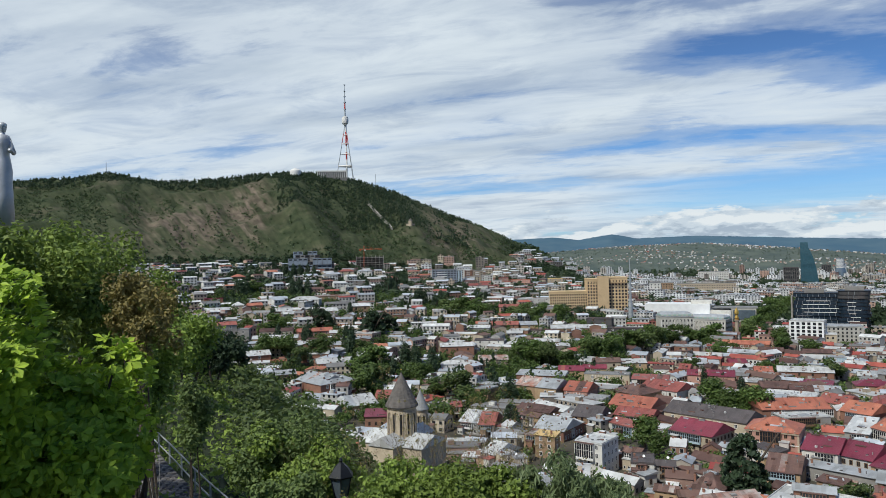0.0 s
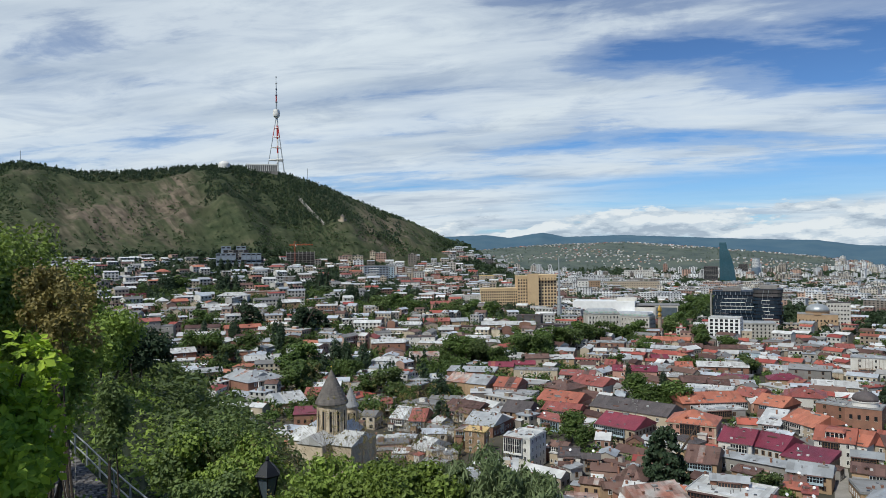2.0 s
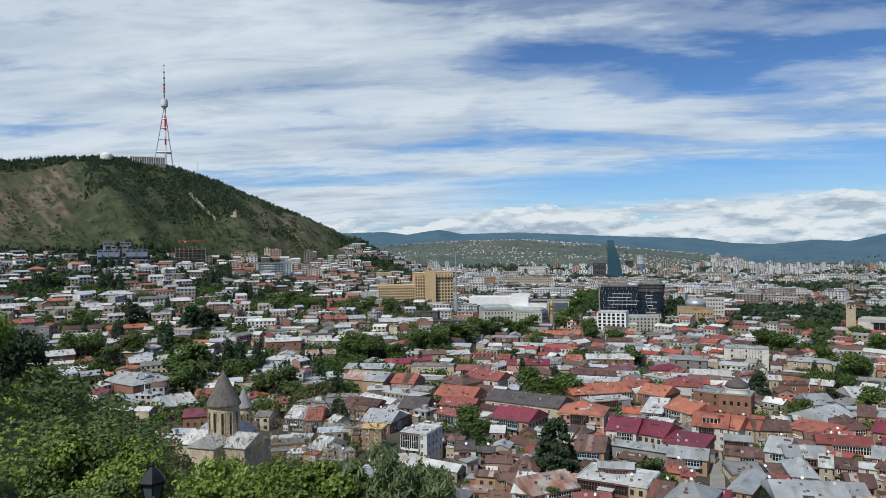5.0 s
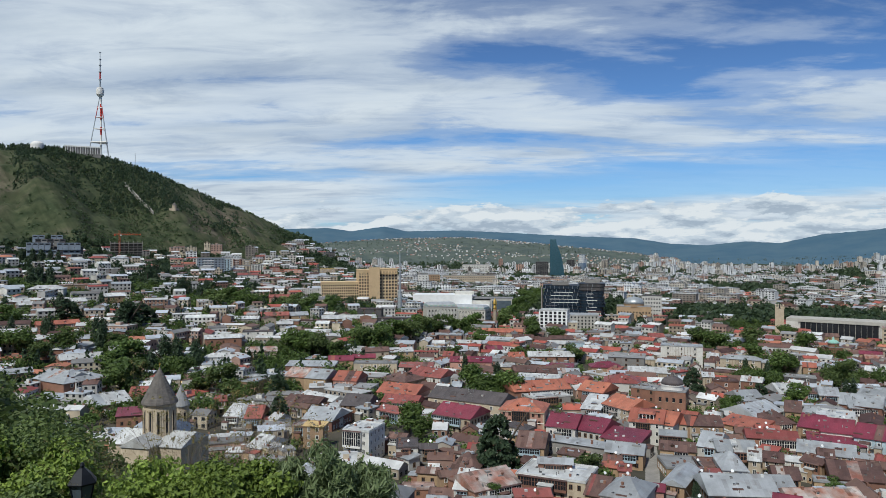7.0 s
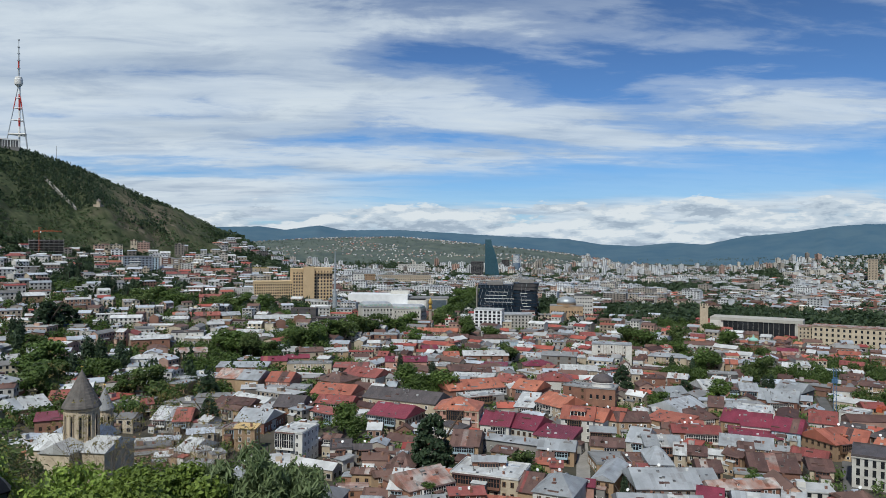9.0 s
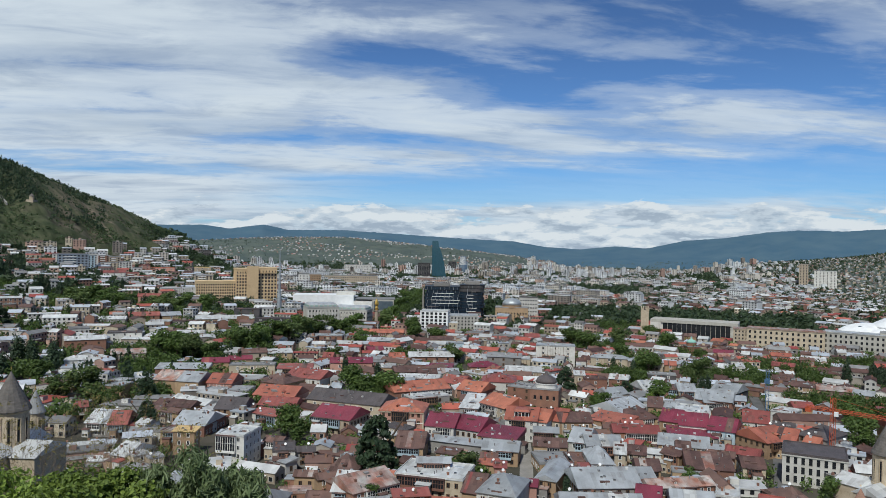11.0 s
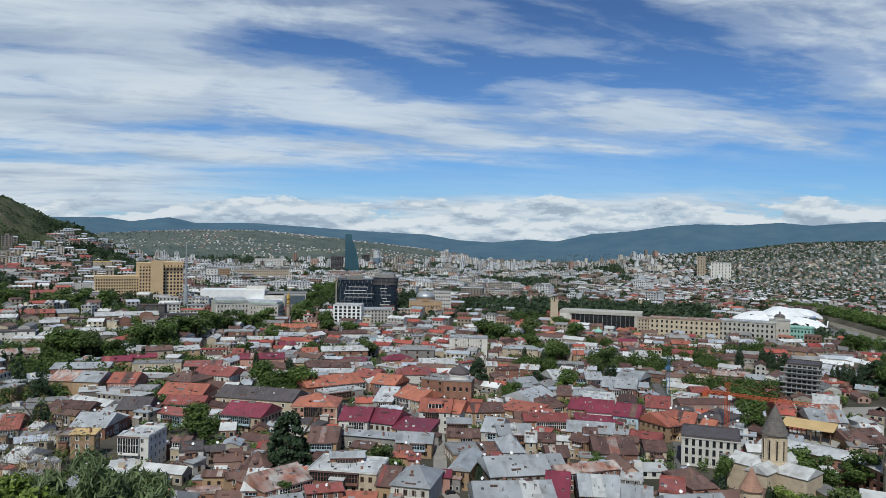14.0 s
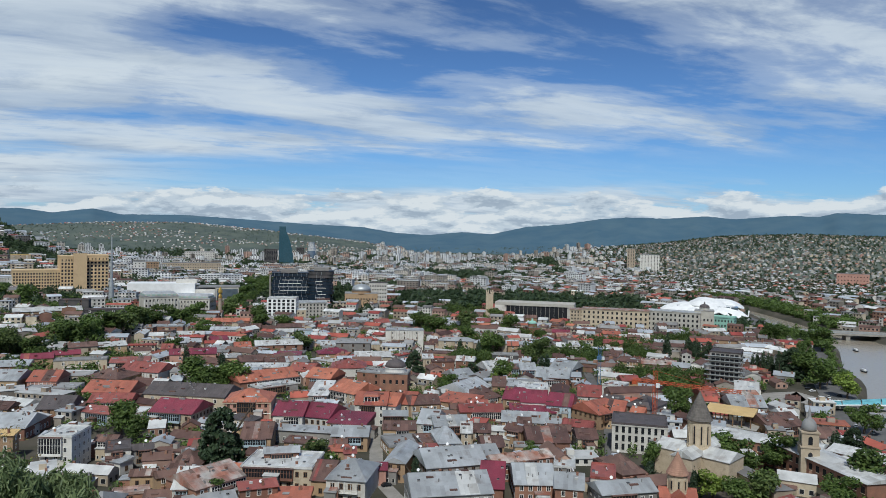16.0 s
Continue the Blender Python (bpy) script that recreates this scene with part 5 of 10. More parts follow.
def curved_palace(x, y, rot, w, d, h, label, green=True):
    """Neo-classical block with a pale green attic and columns."""
    e = block("corner_palace", label, "building", x, y, w, d, h, rot, "wall_grey2", "roof_metal", 4, 3.4, 1.5, 2.2, "pane", (0, 90))
    s = Shape()
    s.box(-w * 0.46, -d * 0.46, h + 0.6, w * 0.46, d * 0.46, h + 2.2)
    s.make("attic", M["wall_mint"], e)
    s = Shape()
    s.prism([(-w * 0.46, -d * 0.46, h + 2.2), (w * 0.46, -d * 0.46, h + 2.2), (w * 0.46, d * 0.46, h + 2.2), (-w * 0.46, d * 0.46, h + 2.2)], [(-w * 0.40, -d * 0.3, h + 4.2), (w * 0.40, -d * 0.3, h + 4.2), (w * 0.40, d * 0.3, h + 4.2), (-w * 0.40, d * 0.3, h + 4.2)])
    s.make("mansard_roof", M["roof_metal"], e)
    for k in range(int(w / 5)):
        s = Shape()
        u = -w * 0.44 + k * w * 0.88 / max(1, int(w / 5) - 1)
        s.box(u - 0.9, -d / 2 - 0.3, h + 0.6, u + 0.9, -d / 2 + 0.4, h + 2.0)
        s.make("roof_pedestal", M["wall_grey2"], e)
    n = int(w / 3.4)
    for k in range(n + 1):
        s = Shape()
        u = -w / 2 + 0.8 + k * (w - 1.6) / n
        s.tube([(0.45, h * 0.32), (0.38, h * 0.84)], 8, 0, None, u, -d / 2 - 0.5)
        s.make("column", M["wall_white"], e)
    return e


_x, _y = -91.2, 825.0
curved_palace(_x, _y, 6.3 + 12, 35.57, 26, 23, "grey neo-classical corner palace with a pale mint attic and columns")
_x, _y = -59.2, 870.0
curved_palace(_x, _y, 3.9 - 18, 44.77, 24, 22, "grey neo-classical palace wing with columns and a grey metal roof")

_x, _y = 20.7, 825.7
block("office_building", "cream low office building beside a white grid hotel", "building", _x, _y + 8, 26.49, 22, 19, -1.4 + 4, "wall_white", "roof_white", 4, 4.2, 1.6, 1.9)
_x, _y = 39.1, 807.1
block("hotel", "white hotel with a regular grid of dark windows", "building", _x, _y + 8, 31.41, 24, 28, -2.8 - 8, "paint_white", "roof_white", 7, 4.6, 2.9, 2.6, "pane", (0, 90, -90), None, "", 0.0)
_x, _y = 73.6, 842.8
block("office_building", "pale grey office building with mansard roof edge", "building", _x, _y + 8, 33.59, 24, 20, -5.0 + 6, "wall_grey2", "roof_metal", 5, 3.6, 1.6, 2.0)
_x, _y = 58.5, 811.9
block("annex", "low cream annex with small windows", "building", _x, _y, 10.96, 12, 15, -4.1, "wall_cream", "roof_white", 3, 4.2, 1.8, 1.8)


def dark_mall():
    """Two volumes of stacked glass floors, each floor a little out of line with the next."""
    x, y = 74.0, 985.0
    r0 = -4.3
    e = empty("glass_mall", pose(x, y, 0, 0, 0, r0), "dark blue glass shopping centre of stacked uneven floors", "building")
    take(x, y + 20, 86, 44, r0)
    rng = random.Random(8)

    def floor_ring(x0, x1, y0, y1, z, corner):
        out = []
        for cx, cy, a0 in ((x1 - corner, y1 - corner, 0), (x0 + corner, y1 - corner, 90), (x0 + corner, y0 + corner, 180), (x1 - corner, y0 + corner, 270)):
            out += [(cx + corner * math.cos(radians(a0 + q * 22.5)), cy + corner * math.sin(radians(a0 + q * 22.5)), z) for q in range(5)]
        return out

    for x0, x1, y0, y1, h, lev, corner in ((-41, 11, 0, 36, 46.0, 10, 1.5), (6, 40, -8, 34, 49.0, 11, 9.0)):
        for j in range(lev):
            z0, z1 = h * j / lev, h * (j + 1) / lev
            dx, dy = rng.uniform(-1.6, 1.6), rng.uniform(-1.2, 1.2)
            top = j >= lev - 2
            s = Shape()
            s.prism(floor_ring(x0 + dx, x1 + dx, y0 + dy, y1, (z0 if j else -6), corner), floor_ring(x0 + dx, x1 + dx, y0 + dy, y1, z1 - 0.5, corner))
            s.make("glass_floor", M["wall_dark"] if top and x0 > 0 else M["glass_navy"], e)
            s = Shape()
            s.prism(floor_ring(x0 + dx - 0.35, x1 + dx + 0.35, y0 + dy - 0.35, y1 + 0.35, z1 - 0.5, corner), floor_ring(x0 + dx - 0.35, x1 + dx + 0.35, y0 + dy - 0.35, y1 + 0.35, z1, corner))
            s.make("floor_edge", M["black_metal"], e)
            if not top:
                u0 = rng.uniform(x0 + corner, (x0 + x1) / 2)
                u1 = rng.uniform(u0 + 6, x1 - corner)
                s = Shape()
                s.box(u0 + dx, y0 + dy - 0.75, z1 - 0.55, u1 + dx, y0 + dy - 0.38, z1 + 0.1)
                s.make("light_band", M["trim_white"], e)
            for k in range(int((x1 - x0 - 2 * corner) / 6)):
                s = Shape()
                u = x0 + corner + 2 + dx + k * 6
                s.box(u, y0 + dy - 0.12, max(z0, 0.5), u + 0.3, y0 + dy - 0.004, z1 - 0.5)
                s.make("mullion", M["steel"], e)
    s = Shape()
    s.box(-45.2, 4, -6, -43.4, 30, 42)
    s.make("end_fin", M["concrete"], e)
    for q0, q1, z in ((-30, -8, 46.0), (14, 34, 49.0)):
        s = Shape()
        s.box(q0, 10, z, q1, 28, z + 4)
        s.make("roof_house", M["wall_grey"], e)


dark_mall()


def glass_tower():
    x, y = 110.4, 2161.2
    r0 = -2.9
    u = 1.35
    e = empty("glass_tower", pose(x, y, 0, 0, 0, r0), "tall teal glass tower with a swept side and a high fin", "tower")
    TAKEN.append((x, y, 45))
    s = Shape()
    top = 88 * u
    prof = [(0.0, 17), (0.12, 16.5), (0.30, 14.5), (0.48, 11.5), (0.60, 9.0), (0.74, 5.0), (0.88, -0.5), (1.0, -1.5)]
    left = [(-15 * u, -14, top), (-15 * u, -14, 0)]
    front = [(xr * u, -14, top * k) for k, xr in prof] + left
    back = [(a, 14, c) for a, b, c in front]
    s.prism(back, front)
    s.make("glass_wall", M["glass_teal"], e)
    for j in range(1, 40):
        k = j / 40
        xr = np.interp(k, [q[0] for q in prof], [q[1] for q in prof]) * u
        s = Shape()
        s.box(-15 * u - 0.1, -14.3, top * k, xr + 0.1, -14.02, top * k + 0.7)
        s.make("floor_band", M["glass_blue"], e)
    x, y = 67.0, 2169.0
    block("office_tower", "dark slab office tower beside the glass tower", "building", x, y, 28 * u, 24, 38 * u, r0, "wall_dark", "roof_slate", 14, 5.0, 3.6, 2.4, "pane", (0, 90))
    x, y = 179.2, 2559.7
    block("office_tower", "dark brown office slab with flat roof", "building", x, y, 20 * u, 24, 30 * u, r0, "wall_dark", "roof_slate", 12, 5.0, 3.6, 2.4, "pane", (0, 90))
    x, y = 214.9, 2520.9
    e = empty("striped_tower", pose(x, y, 0, 0, 0, r0), "rounded white and blue banded tower", "tower")
    TAKEN.append((x, y, 30))
    s = Shape()
    s.tube([(12 * u, -4), (11 * u, 20 * u), (9.5 * u, 30 * u), (8 * u, 51 * u), (7 * u, 52 * u)], 24)
    s.make("glass_wall", M["glass_pale"], e)
    for j in range(12):
        s = Shape()
        rr = 9.7 - 1.8 * j / 12
        s.tube([(rr * u, (30 + 1.8 * j) * u), (rr * u, (30.9 + 1.8 * j) * u)], 24)
        s.make("balcony_band", M["trim_white"], e)


glass_tower()


def clock_museum():
    x, y = 290.5, 841.3
    r0 = -19.0
    u = 0.70
    e = empty("stone_clock_tower", pose(x, y, 0, 0, 0, r0), "square pale stone tower with a crenellated top", "tower")
    s = Shape()
    s.box(-6.5 * u, -6, -5, 6.5 * u, 8, 44 * u)
    for k in range(4):
        s.box((-6.5 + k * 3.6) * u, -6.4, 44 * u, (-4.5 + k * 3.6) * u, 8.4, 48 * u)
    s.make("wall", M["stone"], e)
    s = Shape()
    s.box(-1.2, -6.3, 30, 1.2, -6.05, 34)
    s.make("clock_opening", M["glass_dark"], e)
    x, y = 333.4, 801.4
    r0 = -22.6 - 6
    e = empty("glass_museum", pose(x, y, 0, 0, 0, r0), "long low building with one dark glass wall in a white frame", "building")
    w = 136 * u
    take(x, y, w, 30, r0)
    s = Shape()
    s.box(-w / 2 + 0.5, 0.6, -5, w / 2 - 0.5, 30, 17.4)
    s.make("wall", M["wall_white"], e)
    s = Shape()
    s.box(-w / 2, -1, 17.5, w / 2, 31, 21)
    s.make("roof_slab", M["wall_grey2"], e)
    s = Shape()
    s.box(w / 2 - 7, -1, -5, w / 2, 31, 17.5)
    s.make("end_wall", M["wall_grey2"], e)
    s = Shape()
    s.box(-w / 2, -1, -5, -w / 2 + 12, 31, 17.5)
    s.make("end_wall", M["wall_white"], e)
    n = 14
    for k in range(n):
        s = Shape()
        x0 = -w / 2 + 14 + k * (w - 22) / n
        s.box(x0 + 0.15, 0, 0, x0 + (w - 22) / n - 0.15, 0.5, 17.4)
        s.make("glass_panel", M["glass_dark"], e)
    TAKEN.append((x, y, 30))


clock_museum()


def canopy_hall():
    """Public hall under white mushroom canopies."""
    x, y = 538.2, 756.0
    r0 = -35.4
    u = 0.64
    e = empty("canopy_hall", pose(x, y, 0, 0, 0, r0), "public hall under overlapping white mushroom-shaped shell canopies", "building")
    TAKEN.append((x, y + 20, 60))
    s = Shape()
    s.box(-52 * u, 6, -9, 58 * u, 60, 20)
    s.make("glass_wall", M["glass_pale"], e)

    def shell(cx, cy, rx, ry, z, rise, tilt):
        q = Shape()
        rings = []
        for j, rr in enumerate((0.12, 0.35, 0.6, 0.82, 1.0)):
            rings.append([(cx + rx * rr * math.cos(a), cy + ry * rr * math.sin(a), z + rise * (1 - rr * rr) + 1.5 * math.sin(3 * a + cx) * rr) for a in [2 * math.pi * k / 36 for k in range(36)]])
        for a, b in zip(rings[:-1], rings[1:]):
            q.prism(b, a, 0, None, False)
        q.add(rings[0], [tuple(range(36))], 0)
        low = [(p[0], p[1], p[2] - 1.3) for p in rings[-1]]
        q.prism(low, rings[-1], 0, None, True)
        ob = q.make("canopy", M["paint_white"], e, "", True)
        ob.matrix_basis = Matrix.Translation((cx, cy, z)) @ pose(0, 0, 0, 0, tilt, 0) @ Matrix.Translation((-cx, -cy, -z))
    dz = 9 * u
    shell(-42 * u, 20, 42 * u, 26, 14 * u + dz, 13 * u, -4)
    shell(2 * u, 26, 40 * u, 30, 20 * u + dz, 17 * u, 5)
    shell(-6 * u, 4, 34 * u, 18, 12 * u + dz, 10 * u, 0)
    shell(44 * u, 14, 36 * u, 22, 9 * u + dz, 13 * u, 12)
    shell(38 * u, 48, 34 * u, 20, 22 * u + dz, 10 * u, 6)
    s = Shape()
    for k, cx in enumerate((-60, -40, -20, 0, 20, 40, 62, 72)):
        s.rod((cx * u, -2, -9), (cx * u + 3, 6, 14 + 3 * (k % 3)), 0.8)
    s.make("pillar", M["paint_white"], e)


canopy_hall()

_x, _y = 396.4, 710.9
block("apartment_building", "long pale four-storey riverside apartment house with reddish roof", "building", _x, _y + 8, 72.47, 18, 22, -29.1 - 4, "wall_cream", "roof_rust", 4, 4.8, 2.0, 2.6, "pane", (0, 90))
_x, _y = 454.0, 685.2
block("apartment_building", "long grey ornate four-storey riverside apartment house", "building", _x, _y + 8, 56.02, 18, 22, -33.5 - 6, "wall_grey2", "roof_metal", 4, 4.4, 1.9, 2.6, "pane", (0, 90))
_x, _y = 482.3, 673.1
dome_hall(_x, _y + 6, 0, -35.6, 20, 16, 24, 5.2, "wall_grey2", "grey corner house with a small dark dome", "roof_slate", "wall_grey2")
_x, _y = 505.9, 678.1
block("villa", "mint green villa with white trim by the river road", "building", _x, _y, 24.23, 16, 17, -36.7 - 10, "wall_green", "wall_green", 3, 3.2, 1.4, 2.2, "pane", (0, 90))
_x, _y = 357.4, 735.8
block("apartment_building", "cream five-storey apartment house beside the museum", "building", _x + 6, _y + 8, 18.66, 16, 20, -25.9, "wall_cream", "roof_rust", 5, 3.4, 1.4, 1.8, "pane", (0,))

_x, _y = 313.1, 415.2
_e = block("stepped_glass_block", "unfinished dark glass apartment block with grey stepped floors", "building", _x, _y, 19.07, 20, 26, -37.0 - 6, "wall_grey", "roof_slate", 8, 2.6, 2.2, 2.2, "pane", (0, 90, -90), None, "", 0.0)
for _k in range(8):
    _s = Shape()
    _s.box(-12.5, -11.2 - 0.1 * _k, 1.0 + 3.2 * _k, 12.5, -10.0, 1.4 + 3.2 * _k)
    _s.make("floor_slab", M["steel"], _e)


def domed_bank():
    x, y = 151.1, 974.3
    dome_hall(x, y, 0, -8.8, 44, 24, 20, 13, "wall_tan", "tan stone hall with a wide grey glass dome", "steel", "wall_tan")
    x, y = 170.8, 997.5
    block("office_building", "white office block with dark top floor beside a dome", "building", x + 8, y + 4, 26, 16, 32, -9.7, "wall_white", "wall_dark", 6, 3.4, 1.8, 1.8)


domed_bank()


def far_office(t_x, t_y, w, h, rot, wall, label, floors, bay=5.2, z=None):
    block("office_building", label, "building", t_x, t_y, w, 20, h, rot, wall, "roof_grey", floors, bay, 2.0, 2.0, "pane", (0,), z)


_x, _y = -124.4, 1775.6
far_office(_x, _y, 129.85, 24, 4.0, "wall_cream", "long cream classical office block with many windows", 4)
_x, _y = -147.0, 2423.5
far_office(_x, _y, 90.46, 34, 3.5, "wall_white", "white terraced apartment block with roof pavilions", 6)
_x, _y = -191.3, 1594.6
far_office(_x, _y, 27.69, 26, 6.8, "wall_tan", "ochre end block of a classical office building", 5)
_x, _y = -193.6, 1437.0
far_office(_x, _y, 21.02, 30, 7.7, "wall_white", "pale narrow apartment block among trees", 6)
_x, _y = 1032.7, 1791.7
far_office(_x, _y, 21.33, 58, -30.0, "wall_cream", "tan twin apartment towers above low houses", 14, 6.0)
_x, _y = 1063.2, 1745.7
far_office(_x, _y, 50.51, 44, -31.3, "wall_white", "pale grey apartment slab on the eastern rise", 11, 7.0)
_x, _y = 1344.2, 1342.8
far_office(_x, _y, 65.36, 26, -45.0, "wall_pink", "orange-pink classical building on the eastern rise", 3, 6.0)


def hillside_blocks():
    x, y = -661.2, 965.2
    e = empty("cube_apartments", pose(x, y, ground(x, y) + 9, 0, 0, 34.4), "grey cluster of stacked cube apartments under the mountain", "building")
    u = 0.89
    for j in range(6):
        n = 9 if j < 4 else 6
        for k in range(n):
            if (j * 7 + k * 3) % 11 == 0 or (j > 3 and k < 1):
                continue
            s = Shape()
            w = 8.6 * u
            x0 = (-38 + k * 8.6 - (4 if j % 2 else 0)) * u
            s.box(x0, (j % 3) * 2.0 - 2, j * 6.2 * u - 12, x0 + w * 0.94, 18, (j + 1) * 6.2 * u - 7)
            c = s.make("cube_unit", M[("wall_grey", "wall_slateblue", "wall_dark", "wall_slateblue")[(j * 5 + k * 2) % 4]], e)
            s = Shape()
            s.box(x0 + w * 0.12, (j % 3) * 2.0 - 2.2, j * 6.2 * u - 4.5, x0 + w * 0.8, (j % 3) * 2.0 - 2.05, (j + 0.7) * 6.2 * u - 6.5)
            s.make("glazing", M["glass_dark"], c)
    TAKEN.append((x, y, 60))
    x, y = -622.2, 1081.8
    e = empty("concrete_frame", pose(x, y, ground(x, y), 0, 0, 29.9), "bare dark concrete frame of an unfinished block", "building")
    for j in range(7):
        s = Shape()
        s.box(-27 * u, 0, (j * 4.6) * u, 27 * u, 22, (j * 4.6 + 0.7) * u)
        s.make("floor_slab", M["concrete"], e)
        for k in range(8):
            s = Shape()
            s.box((-26.5 + k * 7.5) * u, 0.5, (j * 4.6 + 0.7) * u, (-25.7 + k * 7.5) * u, 1.4, (j * 4.6 + 4.6) * u)
            s.make("post", M["concrete"], e)
    s = Shape()
    s.box(-26 * u, 12, 0, 26 * u, 21, 30 * u)
    s.make("core", M["wall_dark"], e)
    TAKEN.append((x, y, 50))


hillside_blocks()
_x, _y, _z = -472.8, 1092.0, 53.0
block("apartment_building", "blue-grey apartment slab with dark window rows", "building", _x, _y, 33.73, 18, 25.30, 23.4, "wall_blue", "roof_grey", 7, 4.2, 2.0, 2.2, "pane", (0, 90), _z)
_x, _y, _z = -502.5, 1089.7, 58.9
block("apartment_building", "white apartment slab beside a blue-grey one", "building", _x, _y, 22.68, 18, 20.79, 24.8, "wall_white", "roof_grey", 6, 4.2, 2.0, 2.2, "pane", (0,), _z)
for _p, _w, _h, _c in (((-489.1, 1161.2, 77.7), 20, 22, "wall_white"), ((-491.2, 1214.4, 84.6), 18, 20, "wall_brick"), ((-468.7, 1201.8, 80.4), 18, 22, "wall_cream"), ((-446.7, 1188.9, 76.4), 20, 18, "wall_white"), ((-458.0, 1152.3, 71.6), 24, 14, "wall_cream"), ((-416.4, 1157.4, 71.0), 14, 14, "wall_white"), ((-467.6, 1050.6, 60.3), 44, 26, "wall_slateblue"), ((-389.6, 1060.7, 55.7), 22, 12, "wall_pink"), ((-368.0, 1063.1, 54.6), 24, 11, "wall_cream"), ((-348.0, 1075.1, 54.9), 22, 12, "wall_pink"), ((-420.7, 1230.0, 81.1), 16, 10, "wall_cream"), ((-376.2, 1275.7, 81.5), 14, 10, "wall_white"), ((-313.5, 1158.3, 51.9), 30, 18, "wall_cream"), ((-648.6, 1045.1, 69.4), 20, 12, "wall_cream"), ((-625.6, 1047.4, 67.2), 20, 14, "wall_white"), ((-706.6, 1043.2, 74.0), 22, 12, "wall_pink"), ((-531.4, 823.4, 45.6), 34, 14, "wall_tan"), ((-504.5, 828.5, 42.4), 34, 17, "wall_brick")):
    _d = math.hypot(_p[0], _p[1])
    _z = min(_p[2] - 1, ground(_p[0], _p[1]) + 3)
    _e = block("apartment_building", {"wall_slateblue": "blue-grey concrete office block under the mountain", "wall_brick": "brown brick apartment house with terraces", "wall_pink": "low rose plaster house under the mountain", "wall_cream": "cream apartment house with balconies on the slope", "wall_white": "white apartment house on the slope", "wall_tan": "tan brick apartment house with terraces"}[_c], "building", _p[0], _p[1], _w * _d / 1270, 16, _h * _d / 1270, -math.degrees(math.atan2(_p[0], _p[1])), _c, "roof_grey" if _h > 13 else "roof_red", max(3, int(_h * _d / 1270 / 3.4)), 4.6, 2.4, 1.9, "pane", (0,), _z)
    _s = Shape()
    for _k in range(max(2, int(_h * _d / 1270 / 3.4))):
        _s.box(-_w * _d / 1270 * 0.30, -9.3, 1.0 + _k * 3.6, _w * _d / 1270 * 0.1, -8.05, 2.0 + _k * 3.6)
    _s.make("balcony", M["trim_white"], _e)


# ---- river, bridges, embankment ----
def river():
    ys = np.linspace(155, 1009, 60)
    v, f = [], []
    for k in ys:
        v += [(float(np.interp(k, RIVER_Y, RIVER_W)) - 3, k, -5.2), (float(np.interp(k, RIVER_Y, RIVER_E)) + 3, k, -5.2)]
    f = [(2 * k, 2 * k + 1, 2 * k + 3, 2 * k + 2) for k in range(len(ys) - 1)]
    m = bpy.data.materials.new("river_water")
    tree_, N, L = nodes_of(m)
    out, b = N.new("ShaderNodeOutputMaterial"), N.new("ShaderNodeBsdfPrincipled")
    L.new(b.outputs[0], out.inputs[0])
    geo, n = N.new("ShaderNodeNewGeometry"), N.new("ShaderNodeTexNoise")
    n.inputs["Scale"].default_value, n.inputs["Detail"].default_value = 0.4, 5
    L.new(geo.outputs["Position"], n.inputs["Vector"])
    r = N.new("ShaderNodeValToRGB")
    r.color_ramp.elements[0].color, r.color_ramp.elements[1].color = (0.25, 0.215, 0.165, 1), (0.32, 0.28, 0.22, 1)
    L.new(n.outputs["Fac"], r.inputs[0])
    L.new(r.outputs[0], b.inputs["Base Color"])
    b.inputs["Roughness"].default_value, b.inputs["Specular IOR Level"].default_value = 0.22, 0.5
    bp = N.new("ShaderNodeBump")
    bp.inputs["Strength"].default_value, bp.inputs["Distance"].default_value = 0.25, 0.3
    L.new(n.outputs["Fac"], bp.inputs["Height"])
    L.new(bp.outputs[0], b.inputs["Normal"])
    ob = mesh_object("water", v, f, m)
    tagged(ob, "muddy brown river with small ripples", "river", kind="structure")


river()


def strip(name, pts, width, mat, label, lift=0.12):
    v, f = [], []
    P = [Vector((*p, 0)) for p in pts]
    fine = []
    for a, b in zip(P[:-1], P[1:]):
        n = max(1, int((b - a).length / 8))
        fine += [a.lerp(b, k / n) for k in range(n)]
    fine.append(P[-1])
    for k, p in enumerate(fine):
        t = (fine[min(k + 1, len(fine) - 1)] - fine[max(k - 1, 0)]).normalized()
        s = Vector((t.y, -t.x, 0)) * width / 2
        z = max(ground(p.x, p.y), ground(p.x - s.x, p.y - s.y), ground(p.x + s.x, p.y + s.y)) + lift
        v += [(p.x - s.x, p.y - s.y, z), (p.x + s.x, p.y + s.y, z), (p.x + s.x, p.y + s.y, z - 1.5), (p.x - s.x, p.y - s.y, z - 1.5)]
        TAKEN.append((p.x, p.y, width / 2))
    for k in range(len(fine) - 1):
        o = 4 * k
        f += [(o, o + 1, o + 5, o + 4), (o + 1, o + 2, o + 6, o + 5), (o + 3, o, o + 4, o + 7)]
    ob = mesh_object(name, v, f, mat)
    tagged(ob, label, name, kind="structure")
    return ob


